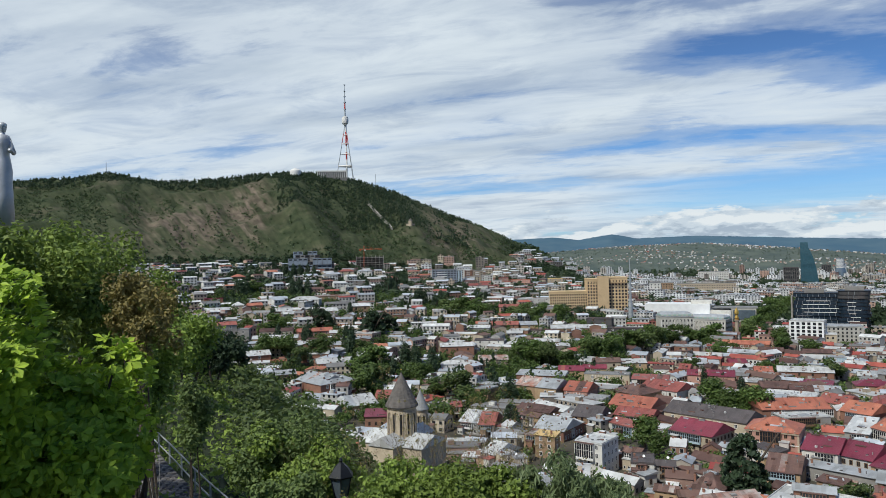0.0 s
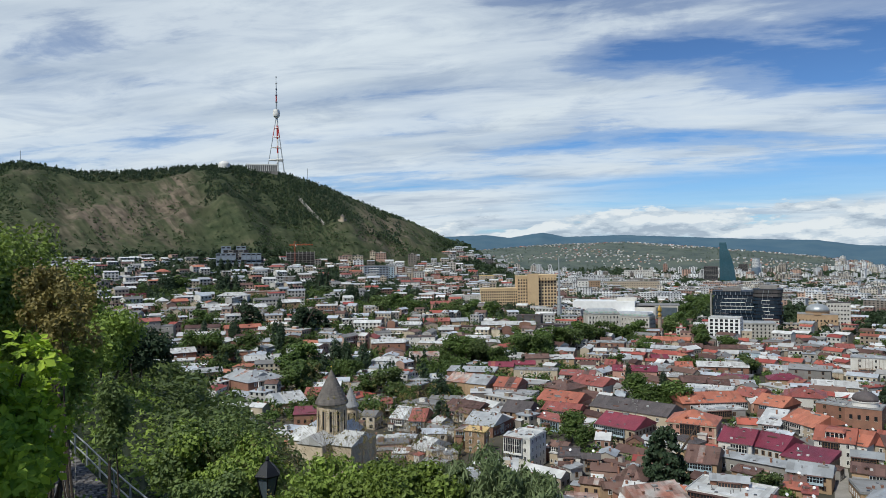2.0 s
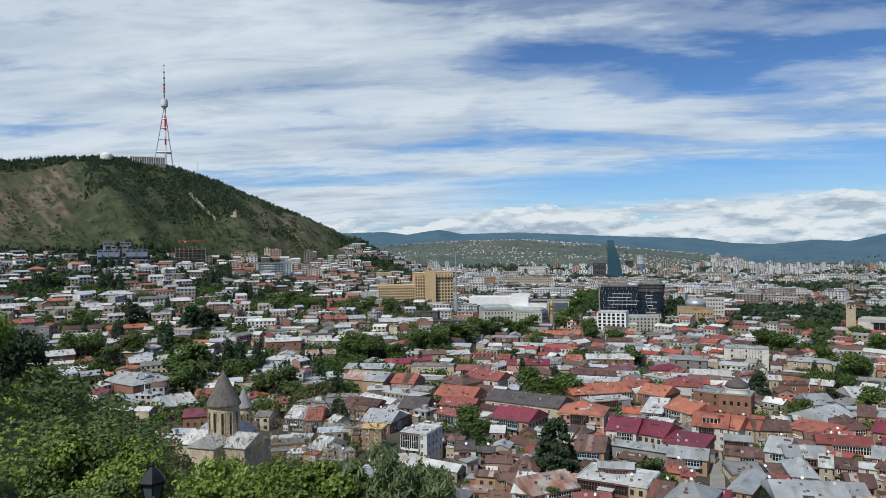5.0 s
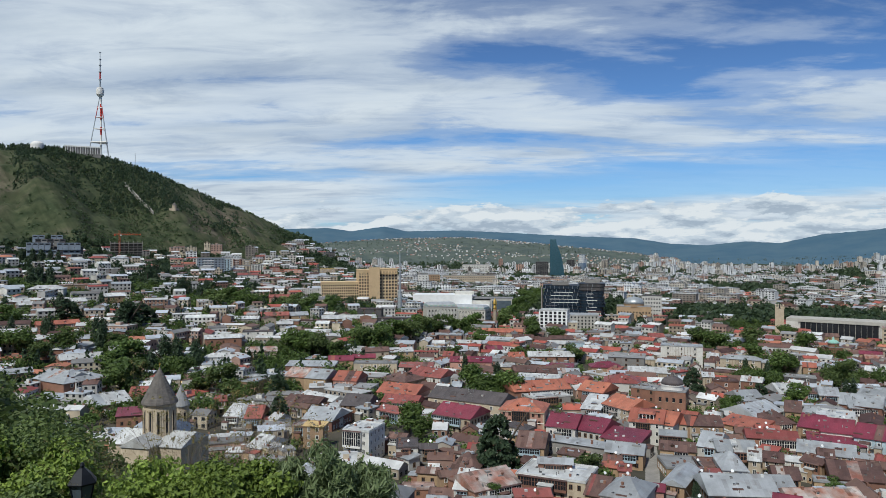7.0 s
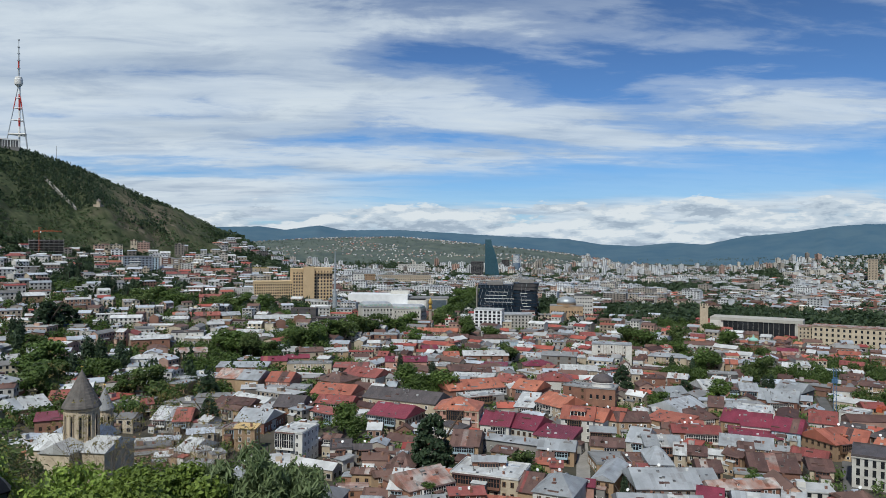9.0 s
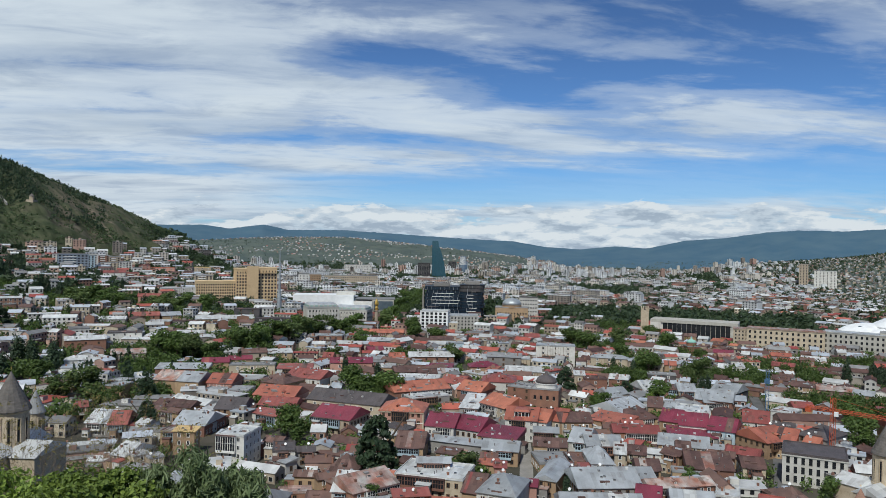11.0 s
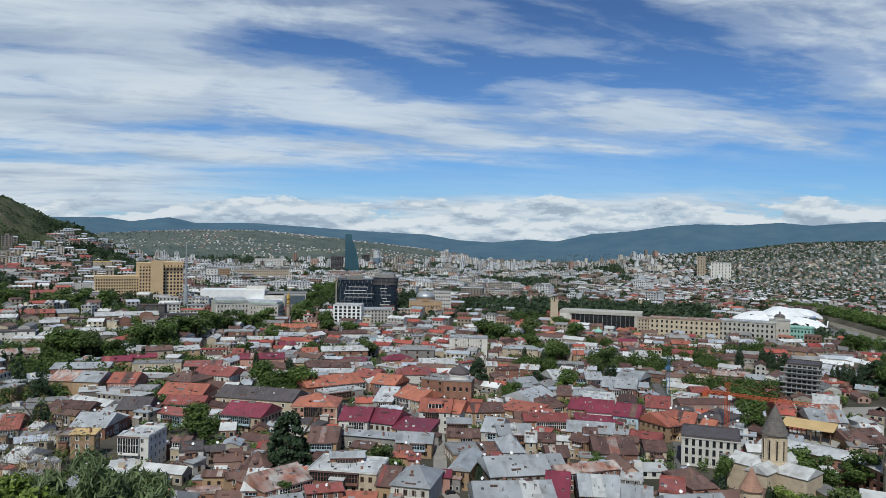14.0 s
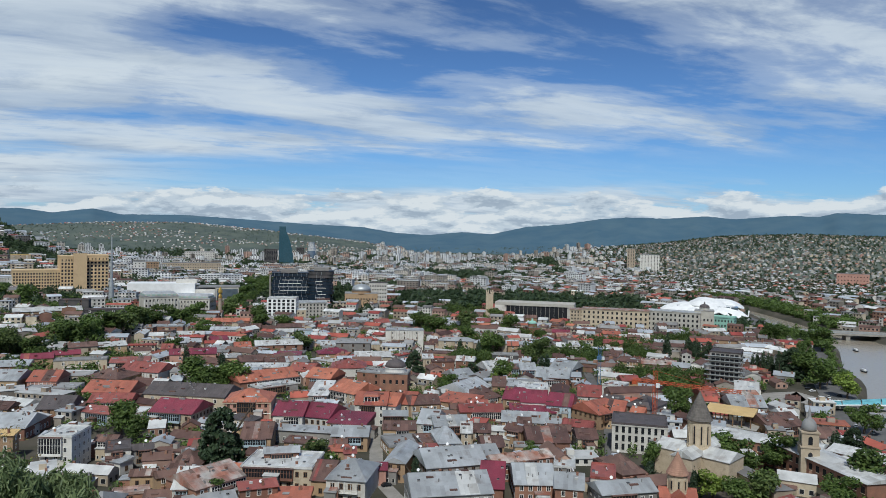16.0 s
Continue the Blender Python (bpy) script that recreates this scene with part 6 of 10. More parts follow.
strip("road", [(57.0, 258.0), (53.5, 284.0), (55.3, 305.5), (61.0, 339.0), (65.0, 366.0)], 6, M["concrete"], "narrow stone-paved street between old houses")
strip("road", [(154.9, 280.0), (185.2, 338.7), (218.6, 413.8), (245.7, 485.3)], 6, M["asphalt"], "narrow asphalt street between old houses")
strip("road", [(307.0, 283.6), (336.9, 333.5), (387.9, 401.1), (448.5, 476.0), (535.6, 583.5), (568.8, 660.9), (601.7, 732.6), (635.8, 817.9)], 22, M["asphalt"], "wide asphalt embankment road along the river")
strip("road", [(308.1, 373.3), (345.1, 391.7), (341.3, 368.1)], 26, M["concrete"], "round paved square beside the embankment", 0.16)


def bridge():
    a, b = Vector((572.0, 670.0, 0)), Vector((690.0, 604.0, 0))
    e = empty("road_bridge", Matrix.Translation((a.x, a.y, 0)), "low grey concrete road bridge over the river", "bridge")
    t = (b - a)
    L_ = t.length
    m = pose(0, 0, 0, 0, 0, math.degrees(math.atan2(t.y, t.x)))
    s = Shape()
    s.box(-12, -9, 0.6, L_, 9, 2.6)
    s.make("deck", M["concrete"], e).matrix_basis = m
    for k in (0.25, 0.5, 0.75):
        s = Shape()
        s.box(L_ * k - 2, -7.5, -9, L_ * k + 2, 7.5, 0.6)
        s.make("pier", M["concrete"], e).matrix_basis = m
    for y in (-9, 8.8):
        s = Shape()
        s.box(-12, y, 2.6, L_, y + 0.2, 3.6)
        s.make("parapet", M["steel"], e).matrix_basis = m


bridge()


def glass_bridge():
    a, b = Vector((338.0, 357.0, 0)), Vector((446.0, 266.0, 0))
    e = empty("glass_footbridge", Matrix.Translation((a.x, a.y, 0)), "pedestrian bridge under a bowed canopy of blue glass and white ribs", "bridge")
    t = b - a
    L_ = t.length
    m = pose(0, 0, 0, 0, 0, math.degrees(math.atan2(t.y, t.x)))
    s = Shape()
    s.box(-10, -3, 1.0, L_ + 10, 3, 1.8)
    s.make("deck", M["concrete"], e).matrix_basis = m
    nx, ny = 14, 4
    for i in range(nx):
        for j in range(ny):
            def at(u, w):
                h = 9.5 * math.sin(math.pi * min(1, max(0, u))) + 1.0
                half = 7.5 - 3.0 * math.sin(math.pi * u)
                return (L_ * u, (2 * w - 1) * half, 2.0 + h - 4.5 * (2 * w - 1) ** 2 * math.sin(math.pi * u))
            u0, u1, w0, w1 = i / nx, (i + 0.94) / nx, j / ny, (j + 0.94) / ny
            q = [at(u0, w0), at(u1, w0), at(u1, w1), at(u0, w1)]
            s = Shape()
            s.prism(q, [(p[0], p[1], p[2] + 0.12) for p in q])
            s.make("glass_pane", M["glass_canopy"], e).matrix_basis = m
    for w in (0.0, 1.0):
        s = Shape()
        pts = [at(k / 24, w) for k in range(25)]
        for p, q in zip(pts[:-1], pts[1:]):
            s.rod(p, q, 0.45)
        s.make("edge_rib", M["paint_white"], e).matrix_basis = m


glass_bridge()


def car(x, y, rot, paint, z=None):
    z = ground(x, y) + 0.2 if z is None else z
    e = empty("car", pose(x, y, z, 0, 0, rot), {"paint_white": "white parked car", "black_metal": "black parked car", "steel": "silver parked car", "paint_red": "red parked car"}[paint] + " on the asphalt street", "car", "parked cars")
    s = Shape()
    s.prism([(-2.1, -0.85, 0.35), (2.1, -0.85, 0.35), (2.1, 0.85, 0.35), (-2.1, 0.85, 0.35)], [(-2.15, -0.88, 0.75), (2.1, -0.88, 0.7), (2.1, 0.88, 0.7), (-2.15, 0.88, 0.75)])
    s.prism([(-2.15, -0.88, 0.75), (2.1, -0.88, 0.7), (2.1, 0.88, 0.7), (-2.15, 0.88, 0.75)], [(-2.0, -0.8, 0.95), (1.9, -0.8, 0.85), (1.9, 0.8, 0.85), (-2.0, 0.8, 0.95)])
    s.prism([(-1.2, -0.66, 1.42), (0.4, -0.66, 1.42), (0.4, 0.66, 1.42), (-1.2, 0.66, 1.42)], [(-1.15, -0.62, 1.48), (0.3, -0.62, 1.48), (0.3, 0.62, 1.48), (-1.15, 0.62, 1.48)])
    s.make("body", M[paint], e)
    s = Shape()
    s.prism([(-1.8, -0.79, 0.9), (1.0, -0.79, 0.88), (1.0, 0.79, 0.88), (-1.8, 0.79, 0.9)], [(-1.25, -0.67, 1.42), (0.42, -0.67, 1.42), (0.42, 0.67, 1.42), (-1.25, 0.67, 1.42)])
    s.make("cabin_glass", M["glass_dark"], e)
    for wx in (-1.3, 1.3):
        for wy in (-0.82, 0.82):
            s = Shape()
            s.rod((wx, wy - 0.1, 0.32), (wx, wy + 0.1, 0.32), 0.32, 12)
            s.make("wheel", M["black_metal"], e)


for _i, (_p, _r) in enumerate((((362.5, 378.3), 60), ((373.8, 381.3), 65), ((332.7, 359.7), 10), ((320.8, 315.5), 50), ((369.9, 404.3), 0), ((366.5, 396.6), 5), ((560.8, 680.7), 110), ((553.8, 657.9), 100), ((57.4, 286.3), 8), ((54.7, 278.7), 8), ((106.5, 466.0), 20), ((159.2, 282.2), 80), ((153.4, 271.7), 80), ((319.1, 302.9), 55), ((340.2, 330.1), 55))):
    car(_p[0], _p[1], _r, ("paint_white", "black_metal", "steel", "paint_white", "black_metal")[_i % 5])


def boat(x, y):
    e = empty("boat", pose(x, y, -5.0, 0, 0, 70), "small dark boat with a white cabin on the river", "boat", "river boats")
    s = Shape()
    s.prism([(-4, -0.8, -0.4), (3, -0.8, -0.4), (4.4, 0, -0.2), (3, 0.8, -0.4), (-4, 0.8, -0.4)], [(-4.2, -1.4, 0.8), (3, -1.4, 0.8), (5, 0, 1.1), (3, 1.4, 0.8), (-4.2, 1.4, 0.8)])
    s.make("hull", M["black_metal"], e)
    s = Shape()
    s.box(-2.6, -1.0, 0.8, 1.4, 1.0, 2.2)
    s.make("cabin", M["paint_white"], e)


boat(574.5, 568.2)
boat(489.2, 475.2)


def crane(x, y, z, h, reach, back, rot, mat, label):
    e = empty("tower_crane", pose(x, y, z, 0, 0, rot), label, "crane")
    def lattice(s, a, b, w):
        a, b = Vector(a), Vector(b)
        t = (b - a).normalized()
        p = t.orthogonal().normalized()
        q = t.cross(p)
        n = max(3, int((b - a).length / (w * 1.3)))
        cs = [(p + q) * w / 2, (p - q) * w / 2, (-p - q) * w / 2, (-p + q) * w / 2]
        for c in cs:
            s.rod(a + c, b + c, 0.13, 4)
        for k in range(n):
            for i in range(4):
                s.rod(a.lerp(b, k / n) + cs[i], a.lerp(b, (k + 1) / n) + cs[(i + 1) % 4], 0.07, 4)
    s = Shape()
    lattice(s, (0, 0, 0), (0, 0, h + 6), 1.7)
    s.make("mast", M[mat], e)
    s = Shape()
    lattice(s, (0, 0, h), (reach, 0, h), 1.3)
    s.rod((0, 0, h + 6), (reach * 0.7, 0, h + 0.8), 0.06, 4)
    s.make("jib", M[mat], e)
    s = Shape()
    lattice(s, (0, 0, h), (-back, 0, h), 1.3)
    s.box(-back, -1, h - 2.2, -back + 2.5, 1, h - 0.2)
    s.make("counter_jib", M[mat], e)
    s = Shape()
    s.box(0.9, -1.8, h - 2.4, 2.6, -0.7, h - 0.3)
    s.make("cab", M["paint_white"], e)


_x, _y = 205.5, 329.1
crane(_x, _y, 0, 26, 42, 12, -32.0 - 14, "paint_orange", "orange lattice tower crane over the roofs")
_x, _y = 218.0, 414.1
crane(_x, _y, 0, 25, 1.5, 1.5, 20, "paint_blue", "blue lattice crane mast among houses")
_x, _y = -611.4, 1044.2
crane(_x, _y, ground(_x, _y), 40, 30, 8, 30.3, "paint_orange", "orange tower crane at an unfinished block")


def open_shed():
    x, y = 246.7, 322.5
    e = empty("market_shed", pose(x, y, 0, 0, 0, -37.4 - 10), "open building shell under a wide yellow-tan sheet roof", "building")
    TAKEN.append((x, y, 12))
    roof_shape("shed", 23, 14, 10.5, 1.6).make("roof", M["roof_yellow"], e)
    for k in range(6):
        for y0 in (-6.5, 6.0):
            s = Shape()
            s.box(-11 + k * 4.3, y0, -2, -10.5 + k * 4.3, y0 + 0.5, 10.5)
            s.make("post", M["wood"], e)
    s = Shape()
    s.box(-12, -7, -2, 12, 7, 4)
    s.make("wall", M["wall_grey"], e)
    s = Shape()
    s.box(-12.5, -9, 4, 14, 7, 4.4)
    s.make("floor_slab", M["concrete"], e)


open_shed()


def salmon_palace(e, w, d, h):
    """Cornice, string course, corner strips and roof pedestals of the salmon-coloured corner house."""
    a, b = w / 2, d / 2

    def band(name, z0, z1, out, mat):
        s = Shape()
        ring = [(-a - out, b), (-a - out, -b - out), (a + out, -b - out), (a + out, b), (a + 0.004, b), (a + 0.004, -b - 0.004), (-a - 0.004, -b - 0.004), (-a - 0.004, b)]
        s.prism([(p, q, z0) for p, q in ring], [(p, q, z1) for p, q in ring])
        s.make(name, M[mat], e)

    band("string_course", h * 0.5 - 0.25, h * 0.5 + 0.15, 0.25, "trim_white")
    band("cornice", h - 0.95, h - 0.35, 0.45, "wall_cream")
    for u in (-a, -a * 0.33, a * 0.33, a):
        s = Shape()
        s.box(u - 0.45, -b - 0.16, 0.2, u + 0.45, -b - 0.008, h - 0.96)
        s.make("pilaster", M["wall_cream"], e)
    for k in range(8):
        s = Shape()
        u = -a + (k + 0.5) * w / 8
        s.box(u - 0.35, -b - 0.55, h - 0.05, u + 0.35, -b + 0.15, h + 0.95)
        s.make("roof_pedestal", M["wall_pink"], e)
    for z in (h * 0.5 + 0.3, 0.6):
        s = Shape()
        s.box(-2.6, -b - 1.3, z, 2.6, -b - 0.26, z + 0.2)
        for k in range(14):
            s.box(-2.6 + k * 0.39, -b - 1.3, z + 0.2, -2.52 + k * 0.39, -b - 1.22, z + 1.0)
        s.box(-2.6, -b - 1.32, z + 1.0, 2.6, -b - 1.2, z + 1.1)
        s.make("balcony", M["trim_white"], e)


def arcade_dormer(e, w, d, h):
    """A white loggia of four arches that stands up from the orange roof."""
    y0, z0 = -d / 2 + 2.2, h + 0.6
    s = Shape()
    s.box(-4.0, y0, z0 - 0.4, 4.0, y0 + 5.0, z0 + 0.5)
    s.make("loggia_base", M["wall_cream"], e)
    s = Shape()
    s.box(-3.8, y0 + 0.6, z0 + 0.5, 3.8, y0 + 4.8, z0 + 3.0)
    s.make("loggia_room", M["glass_dark"], e)
    for k in range(5):
        s = Shape()
        s.tube([(0.24, z0 + 0.5), (0.18, z0 + 0.8), (0.18, z0 + 2.1), (0.26, z0 + 2.3)], 8, 0, None, -3.6 + k * 1.8, y0 + 0.3)
        s.make("column", M["trim_white"], e)
    for k in range(4):
        s = Shape()
        u = -2.7 + k * 1.8
        arc = [(u + 0.72 * math.cos(math.pi * q / 8), z0 + 2.3 + 0.62 * math.sin(math.pi * q / 8)) for q in range(9)]
        ring = [(u - 0.9, z0 + 2.3), (u - 0.9, z0 + 3.2), (u + 0.9, z0 + 3.2), (u + 0.9, z0 + 2.3)] + arc
        s.prism([(p, y0 + 0.12, q) for p, q in ring], [(p, y0 + 0.48, q) for p, q in ring])
        s.make("arch", M["trim_white"], e)
    s = Shape()
    s.prism([(-4.3, y0 - 0.3, z0 + 3.2), (4.3, y0 - 0.3, z0 + 3.2), (4.3, y0 + 6.5, z0 + 3.2), (-4.3, y0 + 6.5, z0 + 3.2)], [(-3.2, y0 + 0.6, z0 + 4.2), (3.2, y0 + 0.6, z0 + 4.2), (3.2, y0 + 6.5, z0 + 4.2), (-3.2, y0 + 6.5, z0 + 4.2)])
    s.make("loggia_roof", M["roof_orange"], e)


# ---- the old town, house by house ----
house(-28.5, 429.3, 47.5, 22.0, 9, -23.2, "slate", "cream", "gable")
house(-31.1, 390.0, 22.9, 22.0, 9, -26.3, "maroon", "cream", "gable")
house(-80.5, 491.7, 24.4, 22.0, 8, -30.8, "brown", "tan", "hip")
house(-73.0, 449.8, 26.6, 22.0, 8, -17.0, "orange", "pink", "gable")
house(-72.2, 403.8, 20.4, 8.9, 6, -32.8, "red", "white", "shed")
house(-69.2, 425.7, 21.9, 15.8, 7, -11.8, "red", "tan", "gable")
house(-77.0, 534.8, 25.0, 12.7, 9, 0.9, "red", "white", "shed")
house(-61.7, 504.8, 28.2, 21.0, 9, -27.0, "red", "white", "gable")
house(-139.9, 555.2, 19.3, 13.0, 8, 10.5, "maroon", "tan", "gable")
house(-124.5, 567.7, 17.4, 10.3, 8, 15.9, "maroon", "tan", "gable")
house(-156.6, 530.3, 36.4, 14.2, 8, 3.0, "metal", "brick", "shed")
house(-150.3, 486.7, 15.3, 22.0, 10, -13.7, "rust", "tan", "gable")
house(-135.0, 483.1, 16.3, 22.0, 10, -13.2, "metal", "tan", "gable")
house(-115.5, 483.6, 16.4, 22.0, 9, -7.5, "orange", "pink", "gable")
house(-108.5, 467.5, 27.9, 15.1, 7, -7.6, "grey", "white", "flat")
house(-128.1, 425.1, 24.0, 12.4, 6, -18.4, "brown", "tan", "gable")
house(-121.3, 434.5, 30.5, 10.4, 6, -35.9, "white", "tan", "gable")
house(-94.0, 418.7, 16.0, 22.0, 7, -8.8, "slate", "tan", "gable")
house(-86.8, 419.4, 8.0, 6.8, 6, -2.6, "brown", "blue", "shed")
house(-106.1, 387.5, 17.4, 22.0, 6, -11.4, "metal", "brick", "gable")
house(-101.3, 392.2, 18.2, 6.5, 6, 64.4, "white", "brick", "shed")
house(-109.9, 544.6, 33.2, 11.2, 9, 4.7, "grey", "cream", "flat")
house(-100.6, 599.6, 20.4, 12.4, 8, 23.3, "white", "tan", "gable")
house(-119.6, 590.1, 21.1, 12.4, 9, 20.8, "brown", "cream", "gable")
house(-44.8, 633.8, 16.0, 10.8, 7, 7.9, "metal", "grey", "gable")
house(-72.2, 330.6, 13.0, 16.8, 15, -14.4, "white", "white", "flat")
house(-128.2, 409.8, 19.0, 7.0, 6, -29.6, "brown", "tan", "gable")
house(-117.6, 326.8, 8.4, 17.9, 7, -24.8, "white", "cream", "gable")
house(-113.9, 319.7, 7.4, 8.1, 8, 51.7, "white", "cream", "flat")
house(-106.0, 318.9, 6.2, 6.5, 7, 37.1, "grey", "cream", "flat")
house(-108.9, 356.7, 9.3, 11.1, 9, -8.2, "rust", "tan", "flat")
house(-100.5, 346.7, 10.4, 6.5, 11, -6.3, "yellow", "tan", "shed")
house(-152.4, 385.6, 12.3, 22.0, 7, -6.8, "white", "grey", "gable")
house(-144.0, 383.5, 8.6, 22.0, 7, 7.4, "red", "grey", "gable")
house(-57.6, 342.1, 9.0, 6.5, 8, -16.5, "brown", "dark", "gable")
house(-51.9, 329.9, 9.8, 16.0, 8, 8.9, "slate", "white", "flat")
house(-42.0, 328.6, 8.2, 6.5, 7, 7.3, "slate", "grey", "gable")
house(-50.6, 320.1, 10.5, 6.5, 5, -40.4, "metal", "white", "shed")
house(-37.6, 299.8, 9.3, 6.5, 5, -5.2, "brown", "tan", "gable")
house(-220.6, 539.5, 13.9, 13.7, 8, 22.9, "white", "cream", "hip")
house(-173.9, 456.5, 10.7, 13.3, 11, -12.8, "metal", "tan", "flat")
house(-176.3, 408.8, 6.0, 10.3, 8, 28.1, "red", "tan", "gable")
salmon_palace(house(3.0, 394.7, 23.7, 22.0, 12, -9.9, "orange", "pink", "hip"), 23.7, 22.0, 12.0)
house(23.9, 369.8, 14.8, 22.0, 10, -18.9, "maroon", "white", "gable")
house(39.3, 366.8, 14.0, 22.0, 9, -30.7, "maroon", "white", "gable")
house(51.0, 353.0, 19.1, 16.4, 8, -26.1, "maroon", "tan", "shed")
house(27.7, 346.9, 29.3, 7.0, 6, -24.3, "metal", "grey", "shed")
house(48.5, 334.5, 16.5, 14.2, 7, -15.1, "metal", "tan", "gable")
house(15.4, 293.3, 28.1, 20.9, 9, -19.0, "white", "cream", "flat")
house(14.8, 298.8, 13.7, 6.5, 11, -2.8, "metal", "brick", "gable")
house(-21.5, 305.6, 12.3, 22.0, 7, -14.2, "brown", "tan", "hip")
house(-19.0, 283.0, 8.1, 22.0, 7, -9.8, "white", "white", "gable")
house(-13.9, 281.4, 20.7, 19.3, 8, 37.2, "rust", "brick", "gable")
house(0.3, 365.3, 14.1, 6.5, 8, -44.9, "slate", "cream", "shed")
house(6.8, 343.7, 13.1, 22.0, 7, -9.6, "brown", "tan", "gable")
house(39.8, 315.8, 7.7, 6.8, 5, -22.0, "orange", "tan", "shed")
house(44.2, 308.1, 4.9, 6.5, 6, -8.2, "red", "pink", "shed")
house(32.1, 283.7, 7.5, 21.7, 6, -21.3, "brown", "tan", "gable")
arcade_dormer(house(66.4, 380.1, 16.5, 22.0, 11, -16.7, "orange", "white", "gable"), 16.5, 22.0, 11.0)
house(61.3, 410.1, 19.6, 22.0, 11, -53.2, "orange", "cream", "gable")
house(62.9, 384.6, 14.2, 6.5, 9, -66.5, "white", "cream", "shed")
house(23.5, 332.5, 10.1, 7.2, 5, -27.2, "brown", "tan", "shed")
house(49.1, 336.5, 6.2, 6.5, 5, -27.1, "brown", "tan", "gable")
house(41.1, 322.6, 7.2, 6.5, 6, -7.3, "brown", "tan", "gable")
house(-28.9, 290.7, 7.9, 6.5, 7, 20.3, "brown", "tan", "gable")
house(5.0, 270.1, 13.3, 6.5, 7, 7.5, "red", "brick", "shed")
house(10.8, 465.0, 38.2, 20.8, 9, 22.9, "orange", "brick", "gable")
house(16.9, 440.8, 25.4, 12.0, 9, 25.6, "white", "grey", "flat")
house(43.0, 417.5, 10.5, 26.0, 9, -16.6, "white", "grey", "shed")
house(50.5, 469.0, 17.1, 22.0, 8, -33.4, "orange", "brick", "gable")
house(69.4, 496.0, 23.0, 22.0, 9, -8.0, "red", "white", "hip")
house(80.9, 457.4, 18.5, 14.6, 12, -35.2, "grey", "brick", "flat")
house(39.9, 498.5, 17.0, 18.4, 7, -32.1, "red", "tan", "gable")
house(13.8, 509.6, 30.1, 16.2, 8, -9.1, "white", "brick", "flat")
house(20.1, 532.0, 13.6, 13.0, 7, 5.0, "brown", "tan", "gable")
house(31.5, 566.2, 20.2, 10.2, 6, -8.7, "maroon", "dark", "shed")
house(35.4, 534.9, 15.6, 12.4, 7, 6.3, "metal", "grey", "gable")
house(26.1, 608.6, 37.7, 14.4, 8, 3.6, "white", "brick", "gable")
house(-2.9, 615.3, 12.7, 14.6, 6, 6.2, "orange", "tan", "gable")
house(-46.2, 559.1, 14.5, 14.0, 10, 1.8, "maroon", "pink", "gable")
house(-29.9, 560.5, 16.7, 14.7, 10, 1.5, "maroon", "pink", "gable")
house(-46.3, 633.5, 14.9, 10.5, 7, 14.7, "metal", "grey", "gable")
house(-18.9, 705.2, 25.6, 11.1, 8, -8.6, "metal", "grey", "gable")
house(-23.1, 649.5, 13.5, 12.2, 7, 14.9, "maroon", "tan", "gable")
house(-66.8, 706.6, 18.5, 11.5, 9, 8.9, "white", "tan", "flat")
house(41.8, 730.8, 20.5, 11.9, 7, -3.1, "brown", "cream", "hip")
house(84.9, 582.3, 27.6, 12.9, 12, -12.4, "grey", "grey", "shed")
house(100.4, 600.9, 17.7, 14.5, 8, -7.2, "white", "cream", "flat")
house(93.1, 539.3, 26.6, 14.6, 8, -4.8, "white", "cream", "gable")
house(66.0, 565.5, 23.3, 15.0, 7, 3.2, "maroon", "tan", "hip")
house(67.4, 605.6, 13.7, 10.8, 7, -1.6, "white", "grey", "gable")
house(79.7, 606.1, 21.1, 14.8, 7, 2.5, "metal", "grey", "gable")
house(52.2, 694.3, 16.7, 12.8, 8, 6.9, "metal", "blue", "flat")
house(15.9, 673.3, 11.2, 11.1, 6, 4.6, "brown", "tan", "gable")
house(-19.3, 594.0, 12.3, 12.9, 7, 11.0, "metal", "white", "gable")
house(-10.2, 563.0, 13.1, 10.3, 6, -4.9, "grey", "tan", "gable")
house(4.0, 547.4, 18.2, 14.9, 6, 9.4, "brown", "tan", "gable")
house(-58.3, 594.0, 7.7, 14.0, 8, -5.8, "red", "tan", "gable")
house(-16.9, 769.2, 23.0, 10.8, 8, -1.2, "orange", "brick", "gable")
house(3.8, 722.9, 20.5, 13.8, 8, -6.0, "brown", "brick", "gable")
house(50.5, 641.0, 9.7, 10.2, 8, 5.8, "metal", "white", "gable")
house(64.1, 656.0, 13.2, 10.2, 8, -2.4, "white", "cream", "gable")
house(100.0, 733.0, 16.4, 11.7, 7, -1.7, "red", "tan", "gable")
house(139.1, 754.6, 14.7, 14.9, 7, 0.1, "red", "grey", "gable")
house(134.7, 617.0, 33.0, 15.0, 17, -12.2, "metal", "white", "flat")
house(174.0, 588.0, 29.9, 10.4, 11, -21.8, "metal", "cream", "hip")
house(198.8, 571.5, 26.9, 10.2, 11, -16.4, "metal", "cream", "hip")
house(138.8, 504.6, 16.0, 13.0, 9, -8.3, "brown", "brick", "flat")
house(160.3, 515.6, 13.2, 12.0, 7, -25.7, "white", "brick", "gable")
house(129.9, 513.2, 7.3, 10.8, 10, -11.1, "white", "cream", "shed")
house(137.7, 458.3, 14.8, 20.3, 7, 15.3, "metal", "white", "gable")
house(169.1, 482.1, 14.1, 22.0, 7, 5.3, "white", "grey", "gable")
house(184.6, 483.2, 12.9, 16.8, 7, -12.1, "brown", "pink", "flat")
house(193.2, 476.0, 11.0, 17.8, 7, -11.8, "metal", "cream", "gable")
